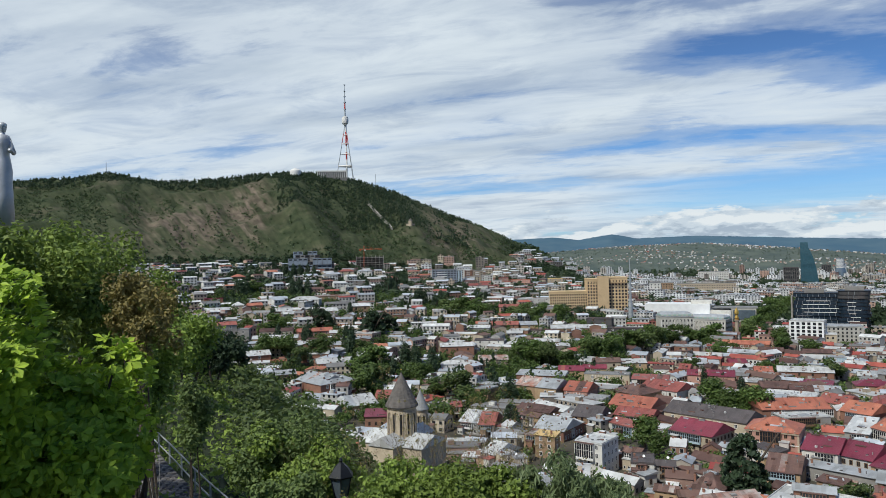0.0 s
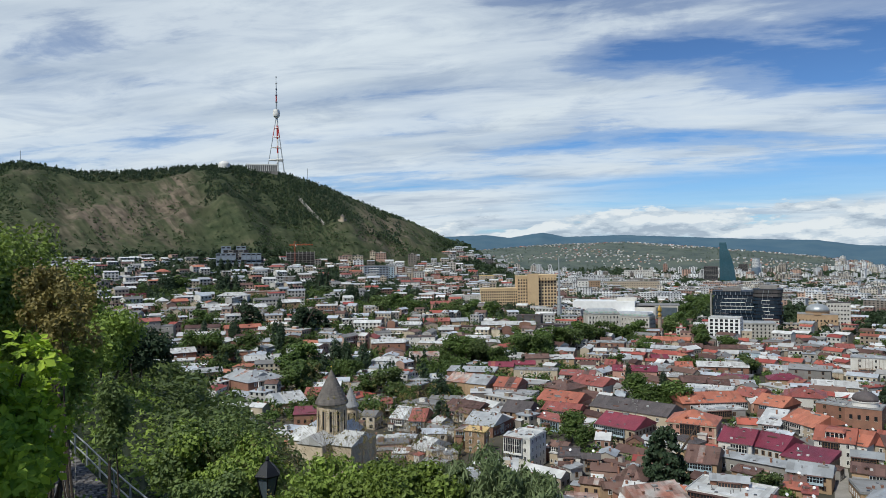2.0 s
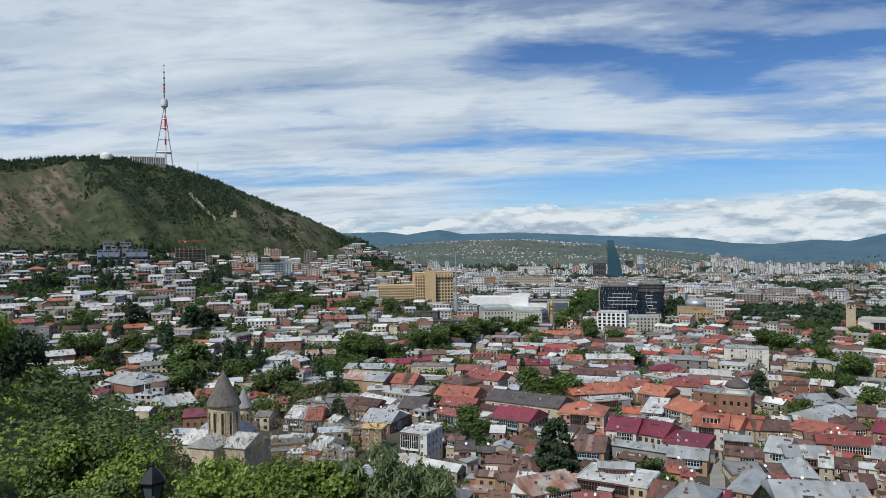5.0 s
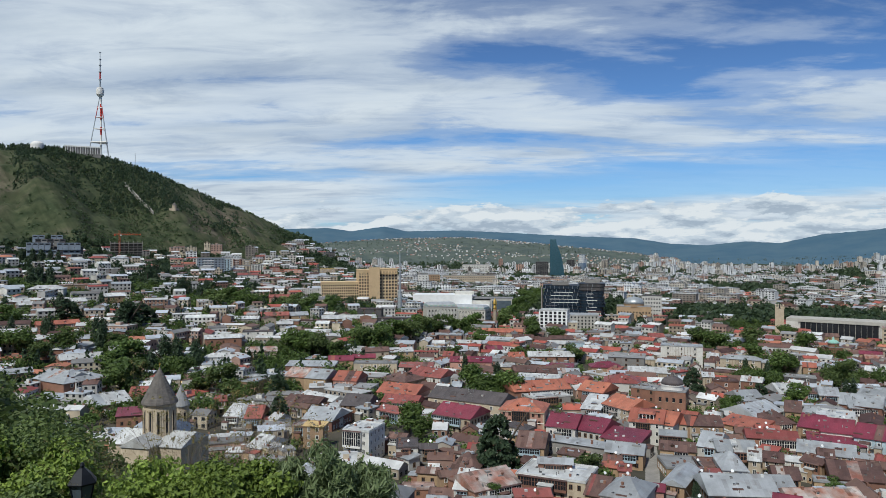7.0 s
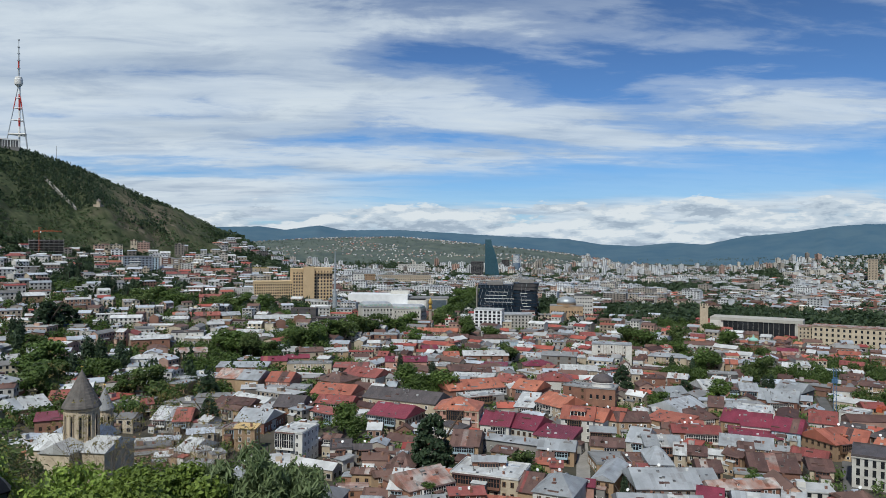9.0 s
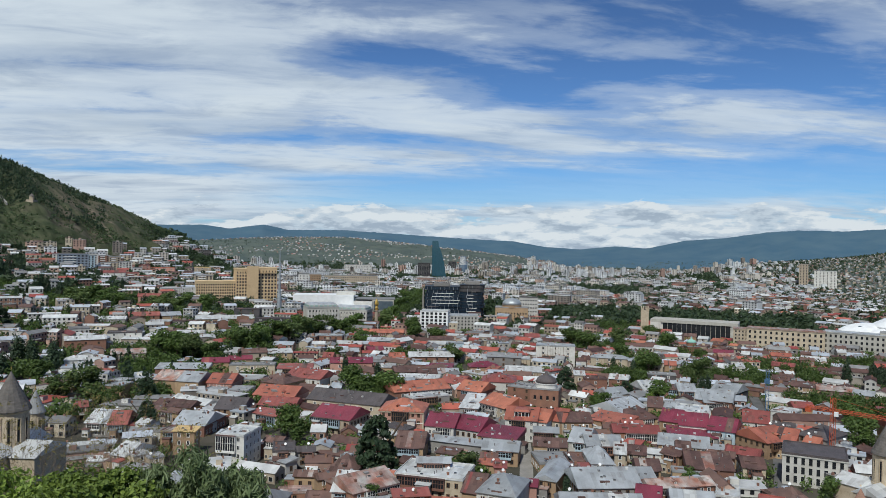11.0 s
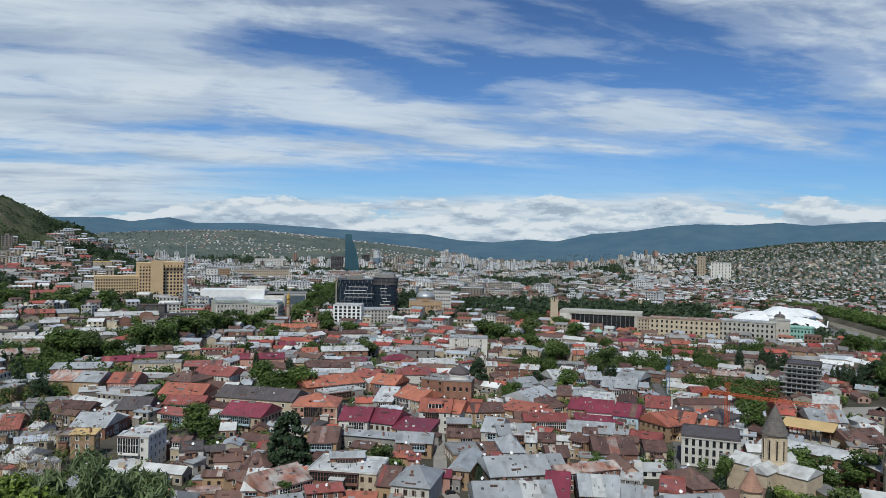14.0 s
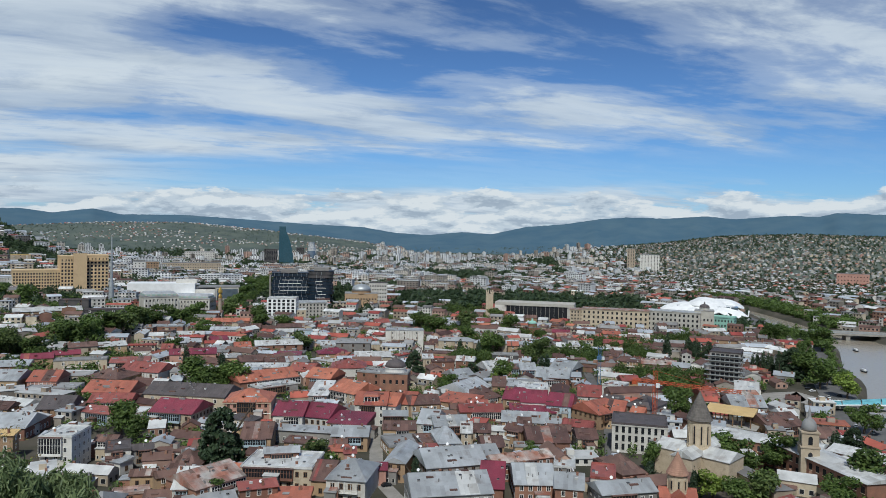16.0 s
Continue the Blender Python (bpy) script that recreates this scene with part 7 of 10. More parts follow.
house(218.6, 464.3, 16.2, 22.0, 9, -46.4, "metal", "dark", "gable")
house(196.8, 438.5, 16.5, 22.0, 8, -10.5, "metal", "brick", "gable")
house(171.5, 420.7, 21.3, 22.3, 8, -0.6, "grey", "white", "flat")
house(211.1, 731.1, 18.0, 14.3, 7, -28.8, "metal", "grey", "gable")
house(234.5, 753.7, 17.5, 14.8, 7, -22.4, "brown", "tan", "gable")
house(248.6, 696.8, 12.6, 11.9, 7, -8.6, "brown", "tan", "gable")
house(253.1, 750.8, 13.7, 12.6, 7, -19.7, "red", "tan", "gable")
house(292.3, 753.8, 15.1, 13.0, 7, -17.2, "white", "grey", "gable")
house(303.3, 701.8, 15.3, 13.1, 7, -21.7, "metal", "white", "gable")
house(288.4, 620.4, 13.9, 12.5, 8, -12.7, "rust", "tan", "gable")
house(159.4, 614.5, 8.7, 13.6, 8, -16.4, "white", "grey", "gable")
house(149.8, 558.0, 21.9, 11.5, 6, -22.3, "brown", "tan", "flat")
house(179.2, 718.1, 17.1, 12.6, 8, -0.7, "red", "tan", "gable")
house(297.4, 645.8, 16.6, 10.1, 8, -23.4, "maroon", "tan", "gable")
house(262.4, 568.8, 7.3, 12.9, 7, -27.1, "white", "cream", "gable")
house(237.9, 643.8, 13.0, 13.1, 7, -33.6, "grey", "dark", "flat")
house(196.7, 529.8, 20.4, 10.3, 8, -16.7, "grey", "dark", "flat")
house(222.6, 581.0, 9.0, 12.3, 7, -17.4, "orange", "tan", "gable")
house(317.2, 779.8, 19.0, 11.8, 7, -17.2, "brown", "tan", "gable")
house(303.6, 816.2, 18.3, 13.7, 7, -14.7, "red", "tan", "gable")
house(326.2, 755.6, 9.9, 10.3, 7, -36.6, "white", "white", "gable")
house(150.3, 385.5, 10.3, 22.0, 9, -32.2, "maroon", "tan", "gable")
house(158.0, 377.2, 14.1, 22.0, 9, -22.7, "maroon", "white", "gable")
house(170.2, 366.2, 13.1, 22.0, 9, -33.5, "maroon", "blue", "gable")
house(151.4, 363.0, 23.9, 13.1, 6, -17.9, "maroon", "grey", "shed")
house(119.8, 358.3, 22.5, 12.2, 9, -8.4, "red", "brick", "gable")
house(118.5, 392.8, 22.3, 16.5, 6, -42.9, "orange", "tan", "shed")
house(90.6, 348.1, 9.1, 22.0, 8, -26.9, "metal", "white", "gable")
house(97.4, 339.8, 16.8, 15.5, 8, -2.5, "metal", "grey", "gable")
house(64.3, 294.7, 8.5, 26.0, 8, -25.3, "metal", "tan", "gableX")
house(77.6, 303.5, 9.8, 8.9, 6, -2.7, "red", "brick", "shed")
house(88.9, 315.3, 9.8, 21.7, 8, -4.4, "metal", "white", "hip")
house(82.2, 284.6, 25.2, 22.0, 8, 1.7, "metal", "grey", "gable")
house(96.6, 293.6, 16.9, 13.3, 7, 2.2, "metal", "grey", "gable")
house(110.9, 279.6, 27.5, 9.4, 8, 8.6, "rust", "brick", "gable")
house(110.2, 328.0, 8.9, 12.1, 7, -18.6, "brown", "cream", "gable")
house(108.7, 309.0, 9.8, 13.5, 6, -7.8, "brown", "tan", "gable")
house(118.4, 326.4, 7.3, 6.5, 7, -19.9, "white", "white", "gable")
house(127.1, 322.5, 8.8, 10.4, 8, -48.2, "brown", "tan", "gable")
house(134.7, 333.2, 6.0, 14.8, 7, -17.2, "brown", "white", "gable")
house(138.9, 342.9, 22.9, 16.4, 7, -22.0, "metal", "tan", "gable")
house(137.5, 313.8, 19.0, 22.0, 6, -11.9, "brown", "brick", "gable")
house(149.6, 325.3, 11.7, 8.1, 6, -24.7, "brown", "brick", "gable")
house(127.1, 304.9, 16.0, 7.0, 5, -15.5, "grey", "tan", "flat")
house(73.5, 344.2, 15.6, 12.2, 6, -12.1, "brown", "tan", "gable")
house(75.5, 364.3, 12.3, 8.1, 7, -11.7, "metal", "grey", "gable")
house(93.7, 382.3, 17.0, 15.8, 9, -0.4, "brown", "tan", "gable")
house(78.7, 379.4, 6.6, 22.0, 10, -28.8, "orange", "white", "gable")
house(88.7, 385.5, 7.5, 22.0, 9, -27.9, "orange", "cream", "gable")
house(130.5, 421.1, 25.9, 22.0, 7, 39.7, "metal", "grey", "gable")
house(154.2, 424.9, 8.0, 20.0, 8, -19.9, "brown", "tan", "gable")
house(136.0, 401.7, 14.2, 20.2, 7, 5.7, "brown", "tan", "hip")
house(120.7, 415.0, 12.7, 6.5, 6, -7.2, "white", "grey", "gable")
house(162.6, 419.0, 7.2, 13.4, 7, -37.1, "metal", "grey", "gable")
house(170.1, 407.9, 18.3, 20.1, 9, -22.6, "white", "white", "flat")
house(197.8, 439.4, 21.3, 22.0, 9, -29.5, "metal", "brick", "gable")
house(106.7, 411.6, 7.8, 6.5, 7, -14.5, "white", "grey", "hip")
house(70.2, 323.4, 15.8, 17.6, 5, 2.5, "grey", "tan", "flat")
house(81.5, 324.1, 9.6, 14.7, 5, -2.4, "brown", "tan", "flat")
house(124.6, 377.8, 10.5, 9.9, 7, -7.4, "red", "tan", "gable")
house(103.6, 330.1, 4.9, 16.0, 7, -17.4, "white", "cream", "gable")
house(156.9, 335.0, 4.7, 6.5, 6, 0.1, "red", "pink", "gable")
house(150.6, 333.7, 7.4, 6.5, 7, -8.7, "metal", "grey", "gable")
house(71.9, 251.3, 28.6, 22.0, 9, -4.3, "metal", "grey", "gable")
house(128.4, 272.2, 8.5, 14.0, 7, -25.2, "white", "grey", "flat")
house(108.7, 260.0, 15.0, 22.0, 7, -15.3, "metal", "brick", "gable")
house(118.7, 247.0, 10.3, 16.1, 8, -25.7, "metal", "brick", "gable")
house(40.7, 273.5, 14.9, 22.0, 9, -23.5, "metal", "white", "hip")
house(135.8, 252.8, 9.2, 18.0, 9, -28.2, "red", "white", "flat")
house(161.1, 326.4, 14.6, 10.1, 7, -34.0, "red", "tan", "gable")
house(182.5, 351.4, 17.9, 22.0, 8, 22.6, "orange", "tan", "gable")
house(155.7, 308.7, 9.3, 13.8, 7, -14.6, "brown", "cream", "gable")
house(200.5, 392.7, 13.1, 22.0, 7, -27.0, "red", "white", "gable")
house(229.6, 413.8, 12.4, 15.3, 7, -47.5, "white", "white", "flat")
house(205.5, 401.7, 6.0, 6.5, 7, -27.1, "brown", "tan", "gable")
house(119.4, 368.6, 7.9, 9.3, 7, -32.5, "metal", "grey", "gable")
block("hotel", "white modern hotel with rows of tall dark windows", "hotel", 183.0, 306.0, 25.0, 22.0, 13.5, -30.0, "wall_white", "roof_slate", 3, 2.9, 1.35, 3.0, "pane", (0, -90), None, "", 0.35)
house(150.7, 266.5, 10.8, 22.0, 6, 3.1, "brown", "brick", "hip")
house(134.0, 234.8, 21.2, 12.4, 9, -2.1, "metal", "grey", "gable")
house(209.6, 344.1, 14.1, 22.0, 11, -55.9, "slate", "grey", "hip")
house(194.9, 349.0, 10.2, 22.0, 8, -40.2, "orange", "tan", "gable")
house(200.8, 336.0, 6.5, 22.0, 7, -48.4, "orange", "tan", "gable")
house(198.2, 305.3, 9.9, 8.1, 8, -33.0, "metal", "grey", "gable")
house(271.8, 287.1, 10.8, 15.1, 7, -10.4, "brown", "white", "gable")
house(275.8, 277.4, 13.8, 6.5, 7, 1.3, "metal", "white", "gable")
house(267.8, 316.3, 21.2, 19.9, 6, 0.3, "brown", "tan", "gable")
house(299.0, 376.7, 13.2, 22.0, 9, -38.4, "white", "brick", "gable")
house(280.5, 355.6, 19.0, 21.1, 6, -20.3, "metal", "grey", "gable")
house(252.7, 247.6, 17.3, 10.7, 7, -2.1, "white", "tan", "gable")
house(264.1, 317.8, 8.2, 6.5, 6, -39.7, "metal", "grey", "gable")
house(286.6, 329.7, 8.4, 11.2, 6, -12.8, "white", "tan", "gable")
house(286.2, 365.3, 17.1, 18.4, 7, -10.6, "rust", "brick", "gable")
house(267.1, 308.5, 10.6, 6.5, 5, 8.0, "white", "white", "shed")
house(216.8, 338.5, 6.6, 8.0, 7, -32.6, "metal", "white", "gable")
house(206.4, 374.1, 10.3, 6.5, 8, -28.9, "slate", "tan", "gable")
house(269.1, 376.1, 9.3, 18.7, 7, -10.6, "red", "tan", "gable")
house(288.5, 417.9, 12.6, 20.7, 7, -16.5, "red", "grey", "flat")
house(309.0, 424.4, 6.8, 26.0, 6, -36.1, "yellow", "cream", "flat")
house(289.1, 489.0, 24.6, 12.3, 7, -37.5, "brown", "tan", "gable")
house(300.4, 477.1, 24.8, 11.6, 7, -29.6, "rust", "tan", "gable")
house(310.5, 463.3, 12.0, 11.6, 7, -37.6, "metal", "tan", "gable")
house(297.6, 426.6, 12.6, 6.5, 7, -25.8, "red", "pink", "gable")
house(245.4, 425.7, 11.6, 11.4, 7, -10.0, "red", "tan", "gable")
house(397.5, 494.6, 25.0, 13.0, 7, -42.4, "white", "white", "flat")
house(418.3, 558.7, 21.8, 11.9, 11, -42.4, "brown", "tan", "hip")
house(417.3, 624.4, 14.2, 10.1, 8, -26.2, "metal", "white", "gable")
house(362.8, 611.3, 18.8, 13.7, 7, -28.8, "white", "white", "gable")
house(318.6, 579.8, 16.8, 11.1, 7, -34.1, "red", "tan", "gable")
house(346.2, 635.3, 16.4, 11.2, 7, -20.1, "orange", "grey", "gable")
house(407.3, 579.1, 16.9, 12.2, 8, -43.8, "brown", "tan", "gable")
house(289.3, 459.8, 17.9, 10.5, 6, -26.7, "brown", "tan", "gable")
house(285.7, 522.8, 11.8, 11.7, 6, -33.6, "brown", "tan", "gable")
house(335.4, 463.3, 7.5, 12.2, 7, -26.7, "grey", "grey", "flat")
house(-270.3, 412.3, 28.7, 22.0, 12, 66.4, "metal", "brick", "hip")
house(-278.9, 415.9, 30.5, 22.0, 11, -23.6, "metal", "brick", "gable")
house(-320.6, 426.3, 18.9, 10.8, 9, 46.8, "metal", "tan", "gable")
house(-235.6, 388.1, 20.0, 22.0, 6, 54.2, "white", "tan", "gable")
house(-230.4, 416.2, 9.3, 17.9, 6, 16.7, "red", "tan", "gable")
house(-208.0, 365.6, 12.6, 13.3, 6, 25.1, "maroon", "brick", "shed")
house(-387.0, 566.5, 32.0, 12.3, 8, 45.0, "orange", "pink", "gable")
house(-401.0, 525.8, 39.4, 10.6, 8, 29.7, "white", "tan", "gable")
house(-350.6, 530.0, 24.9, 11.0, 8, 34.3, "metal", "tan", "gable")
house(-313.3, 484.6, 27.4, 14.2, 8, 41.4, "white", "brick", "gable")
house(-343.6, 503.6, 22.9, 11.4, 7, 25.5, "white", "brick", "gable")
house(-307.4, 522.9, 12.4, 13.2, 7, 39.0, "white", "tan", "gable")
house(-458.8, 525.8, 20.2, 11.7, 13, 49.6, "red", "grey", "gable")
house(-432.5, 521.6, 10.1, 11.5, 13, 29.4, "grey", "grey", "flat")
house(-517.9, 582.7, 27.1, 11.4, 9, 49.8, "white", "brick", "gable")
house(-513.9, 568.0, 27.8, 12.1, 9, 37.9, "rust", "brick", "gable")
house(-455.2, 611.1, 17.0, 12.0, 10, 34.5, "white", "tan", "gable")
house(-441.5, 605.4, 17.7, 10.8, 10, 47.8, "white", "grey", "gable")
house(-467.2, 668.0, 32.2, 14.7, 11, 21.2, "white", "white", "hip")
house(-459.6, 709.5, 39.2, 14.9, 10, 43.5, "rust", "tan", "flat")
house(-516.1, 613.0, 11.9, 14.8, 9, 38.3, "white", "cream", "hip")
house(-500.3, 621.0, 14.7, 11.1, 9, 50.7, "orange", "pink", "gable")
house(-671.1, 798.4, 18.8, 14.2, 9, 46.9, "orange", "tan", "hip")
house(-626.4, 928.8, 18.2, 12.6, 10, 38.5, "orange", "pink", "flat")
house(-572.7, 924.9, 23.2, 11.7, 12, 25.9, "red", "cream", "hip")
house(-549.1, 938.2, 22.3, 10.3, 14, 22.7, "metal", "white", "hip")
house(-505.4, 841.6, 30.5, 11.4, 11, 33.5, "white", "grey", "flat")
house(-535.6, 783.4, 17.5, 10.2, 11, 43.0, "metal", "white", "flat")
house(-421.7, 647.4, 12.7, 13.5, 8, 44.3, "white", "cream", "gable")
house(-378.5, 472.1, 18.2, 14.5, 8, 50.4, "white", "brick", "gable")
house(-407.8, 684.0, 21.0, 12.9, 9, 41.9, "white", "tan", "gable")
house(-375.0, 650.3, 14.5, 13.7, 9, 16.5, "white", "white", "flat")
house(-625.2, 720.2, 21.8, 11.5, 8, 31.8, "white", "tan", "gable")
house(-565.8, 632.0, 20.8, 12.6, 8, 46.4, "maroon", "brick", "flat")
house(-234.7, 626.8, 26.8, 14.7, 11, 18.1, "slate", "white", "flat")
house(-252.9, 592.1, 29.7, 11.7, 10, 26.2, "white", "brick", "gable")
house(-206.9, 634.2, 25.7, 14.3, 9, 11.2, "white", "cream", "hip")
house(-208.9, 565.6, 24.1, 13.9, 9, 19.6, "rust", "cream", "gable")
house(-229.1, 541.0, 29.9, 11.0, 8, 18.8, "white", "white", "hip")
house(-250.9, 716.4, 28.4, 14.1, 8, 20.3, "red", "brick", "gable")
house(-228.8, 698.4, 19.5, 14.0, 8, 9.0, "white", "brick", "flat")
house(-230.4, 731.4, 18.3, 14.0, 8, 29.2, "metal", "tan", "gable")
house(-185.8, 711.1, 30.9, 10.0, 8, 23.6, "brown", "brick", "flat")
house(-178.4, 739.9, 55.9, 14.3, 8, 17.1, "white", "tan", "gable")
house(-162.2, 772.7, 26.5, 11.4, 14, -0.7, "slate", "dark", "flat")
house(-125.1, 731.7, 41.6, 12.6, 14, 3.3, "slate", "dark", "flat")
house(-281.4, 827.6, 28.0, 12.4, 10, 16.6, "red", "pink", "gable")
house(-277.7, 913.7, 43.2, 10.0, 15, 24.6, "white", "white", "flat")
house(-272.6, 680.6, 35.4, 10.6, 8, 9.5, "white", "grey", "gable")
house(-188.4, 658.7, 23.5, 10.3, 8, 5.5, "white", "cream", "gable")
house(-453.4, 1264.1, 36.0, 14.3, 14, 33.0, "red", "pink", "flat")
house(-422.1, 1299.3, 40.1, 12.5, 13, 6.5, "orange", "pink", "flat")
house(-378.8, 1393.2, 30.5, 11.6, 18, 10.1, "yellow", "cream", "flat")
house(-404.3, 1036.5, 28.4, 13.2, 12, 17.2, "red", "white", "gable")
house(-502.9, 1157.4, 35.7, 11.8, 20, 25.9, "grey", "blue", "flat")
house(-181.3, 480.3, 12.7, 8.7, 9, -17.9, "metal", "tan", "flat")
house(-18.0, 775.5, 43.4, 11.6, 8, -7.3, "orange", "brick", "gable")
house(-72.4, 704.6, 33.5, 12.8, 9, -4.6, "metal", "brick", "flat")
house(40.4, 712.8, 22.3, 11.9, 9, 2.8, "brown", "cream", "gable")


# ---- the rest of the town ----
def fast_mesh(name, verts, quads, mat, slots=None):
    """A mesh of quads or of triangles from arrays."""
    me = bpy.data.meshes.new(name)
    n = len(quads)
    me.vertices.add(len(verts))
    me.vertices.foreach_set("co", np.asarray(verts, np.float32).reshape(-1))
    k = len(quads[0])
    me.loops.add(k * n)
    me.loops.foreach_set("vertex_index", np.asarray(quads, np.int32).reshape(-1))
    me.polygons.add(n)
    me.polygons.foreach_set("loop_start", np.arange(0, k * n, k, dtype=np.int32))
    for m in mat if isinstance(mat, list) else [mat]:
        me.materials.append(m)
    if slots is not None:
        me.polygons.foreach_set("material_index", np.asarray(slots, np.int32))
    me.update(calc_edges=True)
    me.validate()
    me.shade_flat()
    return me


# the second white and cream walls carry distance haze as a paler colour
CITY = {k: surface("mass_" + k, c, None, 0.12, r, 0, 0, v, 0.10, 0, 0.25, st, True) for k, c, r, v, st in (
    ("red", (0.36, 0.09, 0.07), 0.6, 0.3, 0.35), ("orange", (0.40, 0.15, 0.095), 0.6, 0.25, 0.25), ("brown", (0.135, 0.078, 0.066), 0.7, 0.4, 0.35), ("pale", (0.60, 0.60, 0.585), 0.5, 0.25, 0.3), ("steelroof", (0.43, 0.46, 0.50), 0.45, 0.25, 0.3), ("felt", (0.25, 0.245, 0.24), 0.8, 0.35, 0.2),
    ("cream", (0.46, 0.385, 0.29), 0.9, 0.3, 0.2), ("white", (0.57, 0.55, 0.51), 0.9, 0.3, 0.2), ("stonewall", (0.31, 0.275, 0.235), 0.9, 0.35, 0.25), ("brick", (0.26, 0.145, 0.105), 0.9, 0.3, 0.25), ("hazewhite", (0.66, 0.665, 0.66), 0.9, 0.2, 0.1), ("hazecream", (0.58, 0.53, 0.46), 0.9, 0.25, 0.1), ("rose", (0.43, 0.285, 0.225), 0.9, 0.3, 0.2))}
SLOTS = list(CITY)
SLOT_MATS = [CITY[k] for k in SLOTS] + [M["glass_dark"]]


class Mass:
    """Many small buildings in one mesh, with openings on the two faces that the town turns to the hill."""

    def __init__(self):
        self.v, self.q, self.s = [], [], []

    def quad(self, a, b, c, d, slot):
        o = len(self.v)
        self.v += [a, b, c, d]
        self.q.append((o, o + 1, o + 2, o + 3))
        self.s.append(slot)

    def building(self, x, y, z, w, d, h, rot, roof, wall, rise, openings):
        c, s = math.cos(rot), math.sin(rot)

        def p(u, v, t):
            return (x + u * c - v * s, y + u * s + v * c, z + t)
        a, b = w / 2, d / 2
        o = len(self.v)
        self.v += [p(-a, -b, -6), p(a, -b, -6), p(a, b, -6), p(-a, b, -6), p(-a, -b, h), p(a, -b, h), p(a, b, h), p(-a, b, h)]
        for f in ((0, 1, 5, 4), (1, 2, 6, 5), (2, 3, 7, 6), (3, 0, 4, 7)):
            self.q.append(tuple(o + k for k in f))
            self.s.append(wall)
        e = 0.4
        if rise:
            r = h + rise
            o = len(self.v)
            self.v += [p(-a - e, -b - e, h), p(a + e, -b - e, h), p(a + e, b + e, h), p(-a - e, b + e, h), p(-a - e, 0, r), p(a + e, 0, r)]
            self.q += [(o, o + 1, o + 5, o + 4), (o + 2, o + 3, o + 4, o + 5)]
            self.s += [roof, roof]
            self.v += [p(-a, -b, h), p(-a, b, h), p(-a, 0, r - 0.1), p(-a, 0, r - 0.1), p(a, -b, h), p(a, b, h), p(a, 0, r - 0.1), p(a, 0, r - 0.1)]
            self.q += [(o + 6, o + 8, o + 9, o + 7), (o + 10, o + 11, o + 12, o + 13)]
            self.s += [wall, wall]
        else:
            self.quad(p(-a - e, -b - e, h), p(a + e, -b - e, h), p(a + e, b + e, h), p(-a - e, b + e, h), roof)
            self.quad(p(-a - e, -b - e, h - 0.5), p(a + e, -b - e, h - 0.5), p(a + e, -b - e, h), p(-a - e, -b - e, h), roof)
            g = min(a, b) * 0.3
            for f0, f1 in (((-g, -g), (g, -g)), ((g, -g), (g, g)), ((-g, g), (-g, -g))):
                self.quad(p(*f0, h), p(*f1, h), p(*f1, h + 2.2), p(*f0, h + 2.2), wall)
            self.quad(p(-g, -g, h + 2.2), p(g, -g, h + 2.2), p(g, g, h + 2.2), p(-g, g, h + 2.2), roof)
        if openings and openings < 3.55:
            # chimneys and a small lean-to
            for k in range(2):
                u, t = a * (0.55 - 1.05 * k + 0.3 * math.sin(x)), 0.3 * b * math.cos(y)
                zt = h + (rise or 0.4) + 0.7
                q = [p(u - 0.45, t - 0.4, h), p(u + 0.45, t - 0.4, h), p(u + 0.45, t + 0.4, h), p(u - 0.45, t + 0.4, h), p(u - 0.45, t - 0.4, zt), p(u + 0.45, t - 0.4, zt), p(u + 0.45, t + 0.4, zt), p(u - 0.45, t + 0.4, zt)]
                for f in ((0, 1, 5, 4), (1, 2, 6, 5), (3, 0, 4, 7), (4, 5, 6, 7)):
                    self.quad(*[q[i] for i in f], SLOTS.index("brick"))
            u0, u1 = -a * 0.8 + 0.5 * a * math.sin(y), a * 0.1 + 0.5 * a * math.sin(y)
            hl = h * 0.6
            lean = SLOTS.index(("brown", "steelroof", "pale", "felt")[int(abs(x + y)) % 4])
            self.quad(p(u0, -b - 2.4, -6), p(u1, -b - 2.4, -6), p(u1, -b - 2.4, hl), p(u0, -b - 2.4, hl), wall)
            for u in (u0, u1):
                self.quad(p(u, -b - 2.4, -6), p(u, -b, -6), p(u, -b, hl + 0.6), p(u, -b - 2.4, hl), wall)
            self.quad(p(u0 - 0.3, -b - 2.8, hl - 0.1), p(u1 + 0.3, -b - 2.8, hl - 0.1), p(u1 + 0.3, -b, hl + 0.7), p(u0 - 0.3, -b, hl + 0.7), lean)
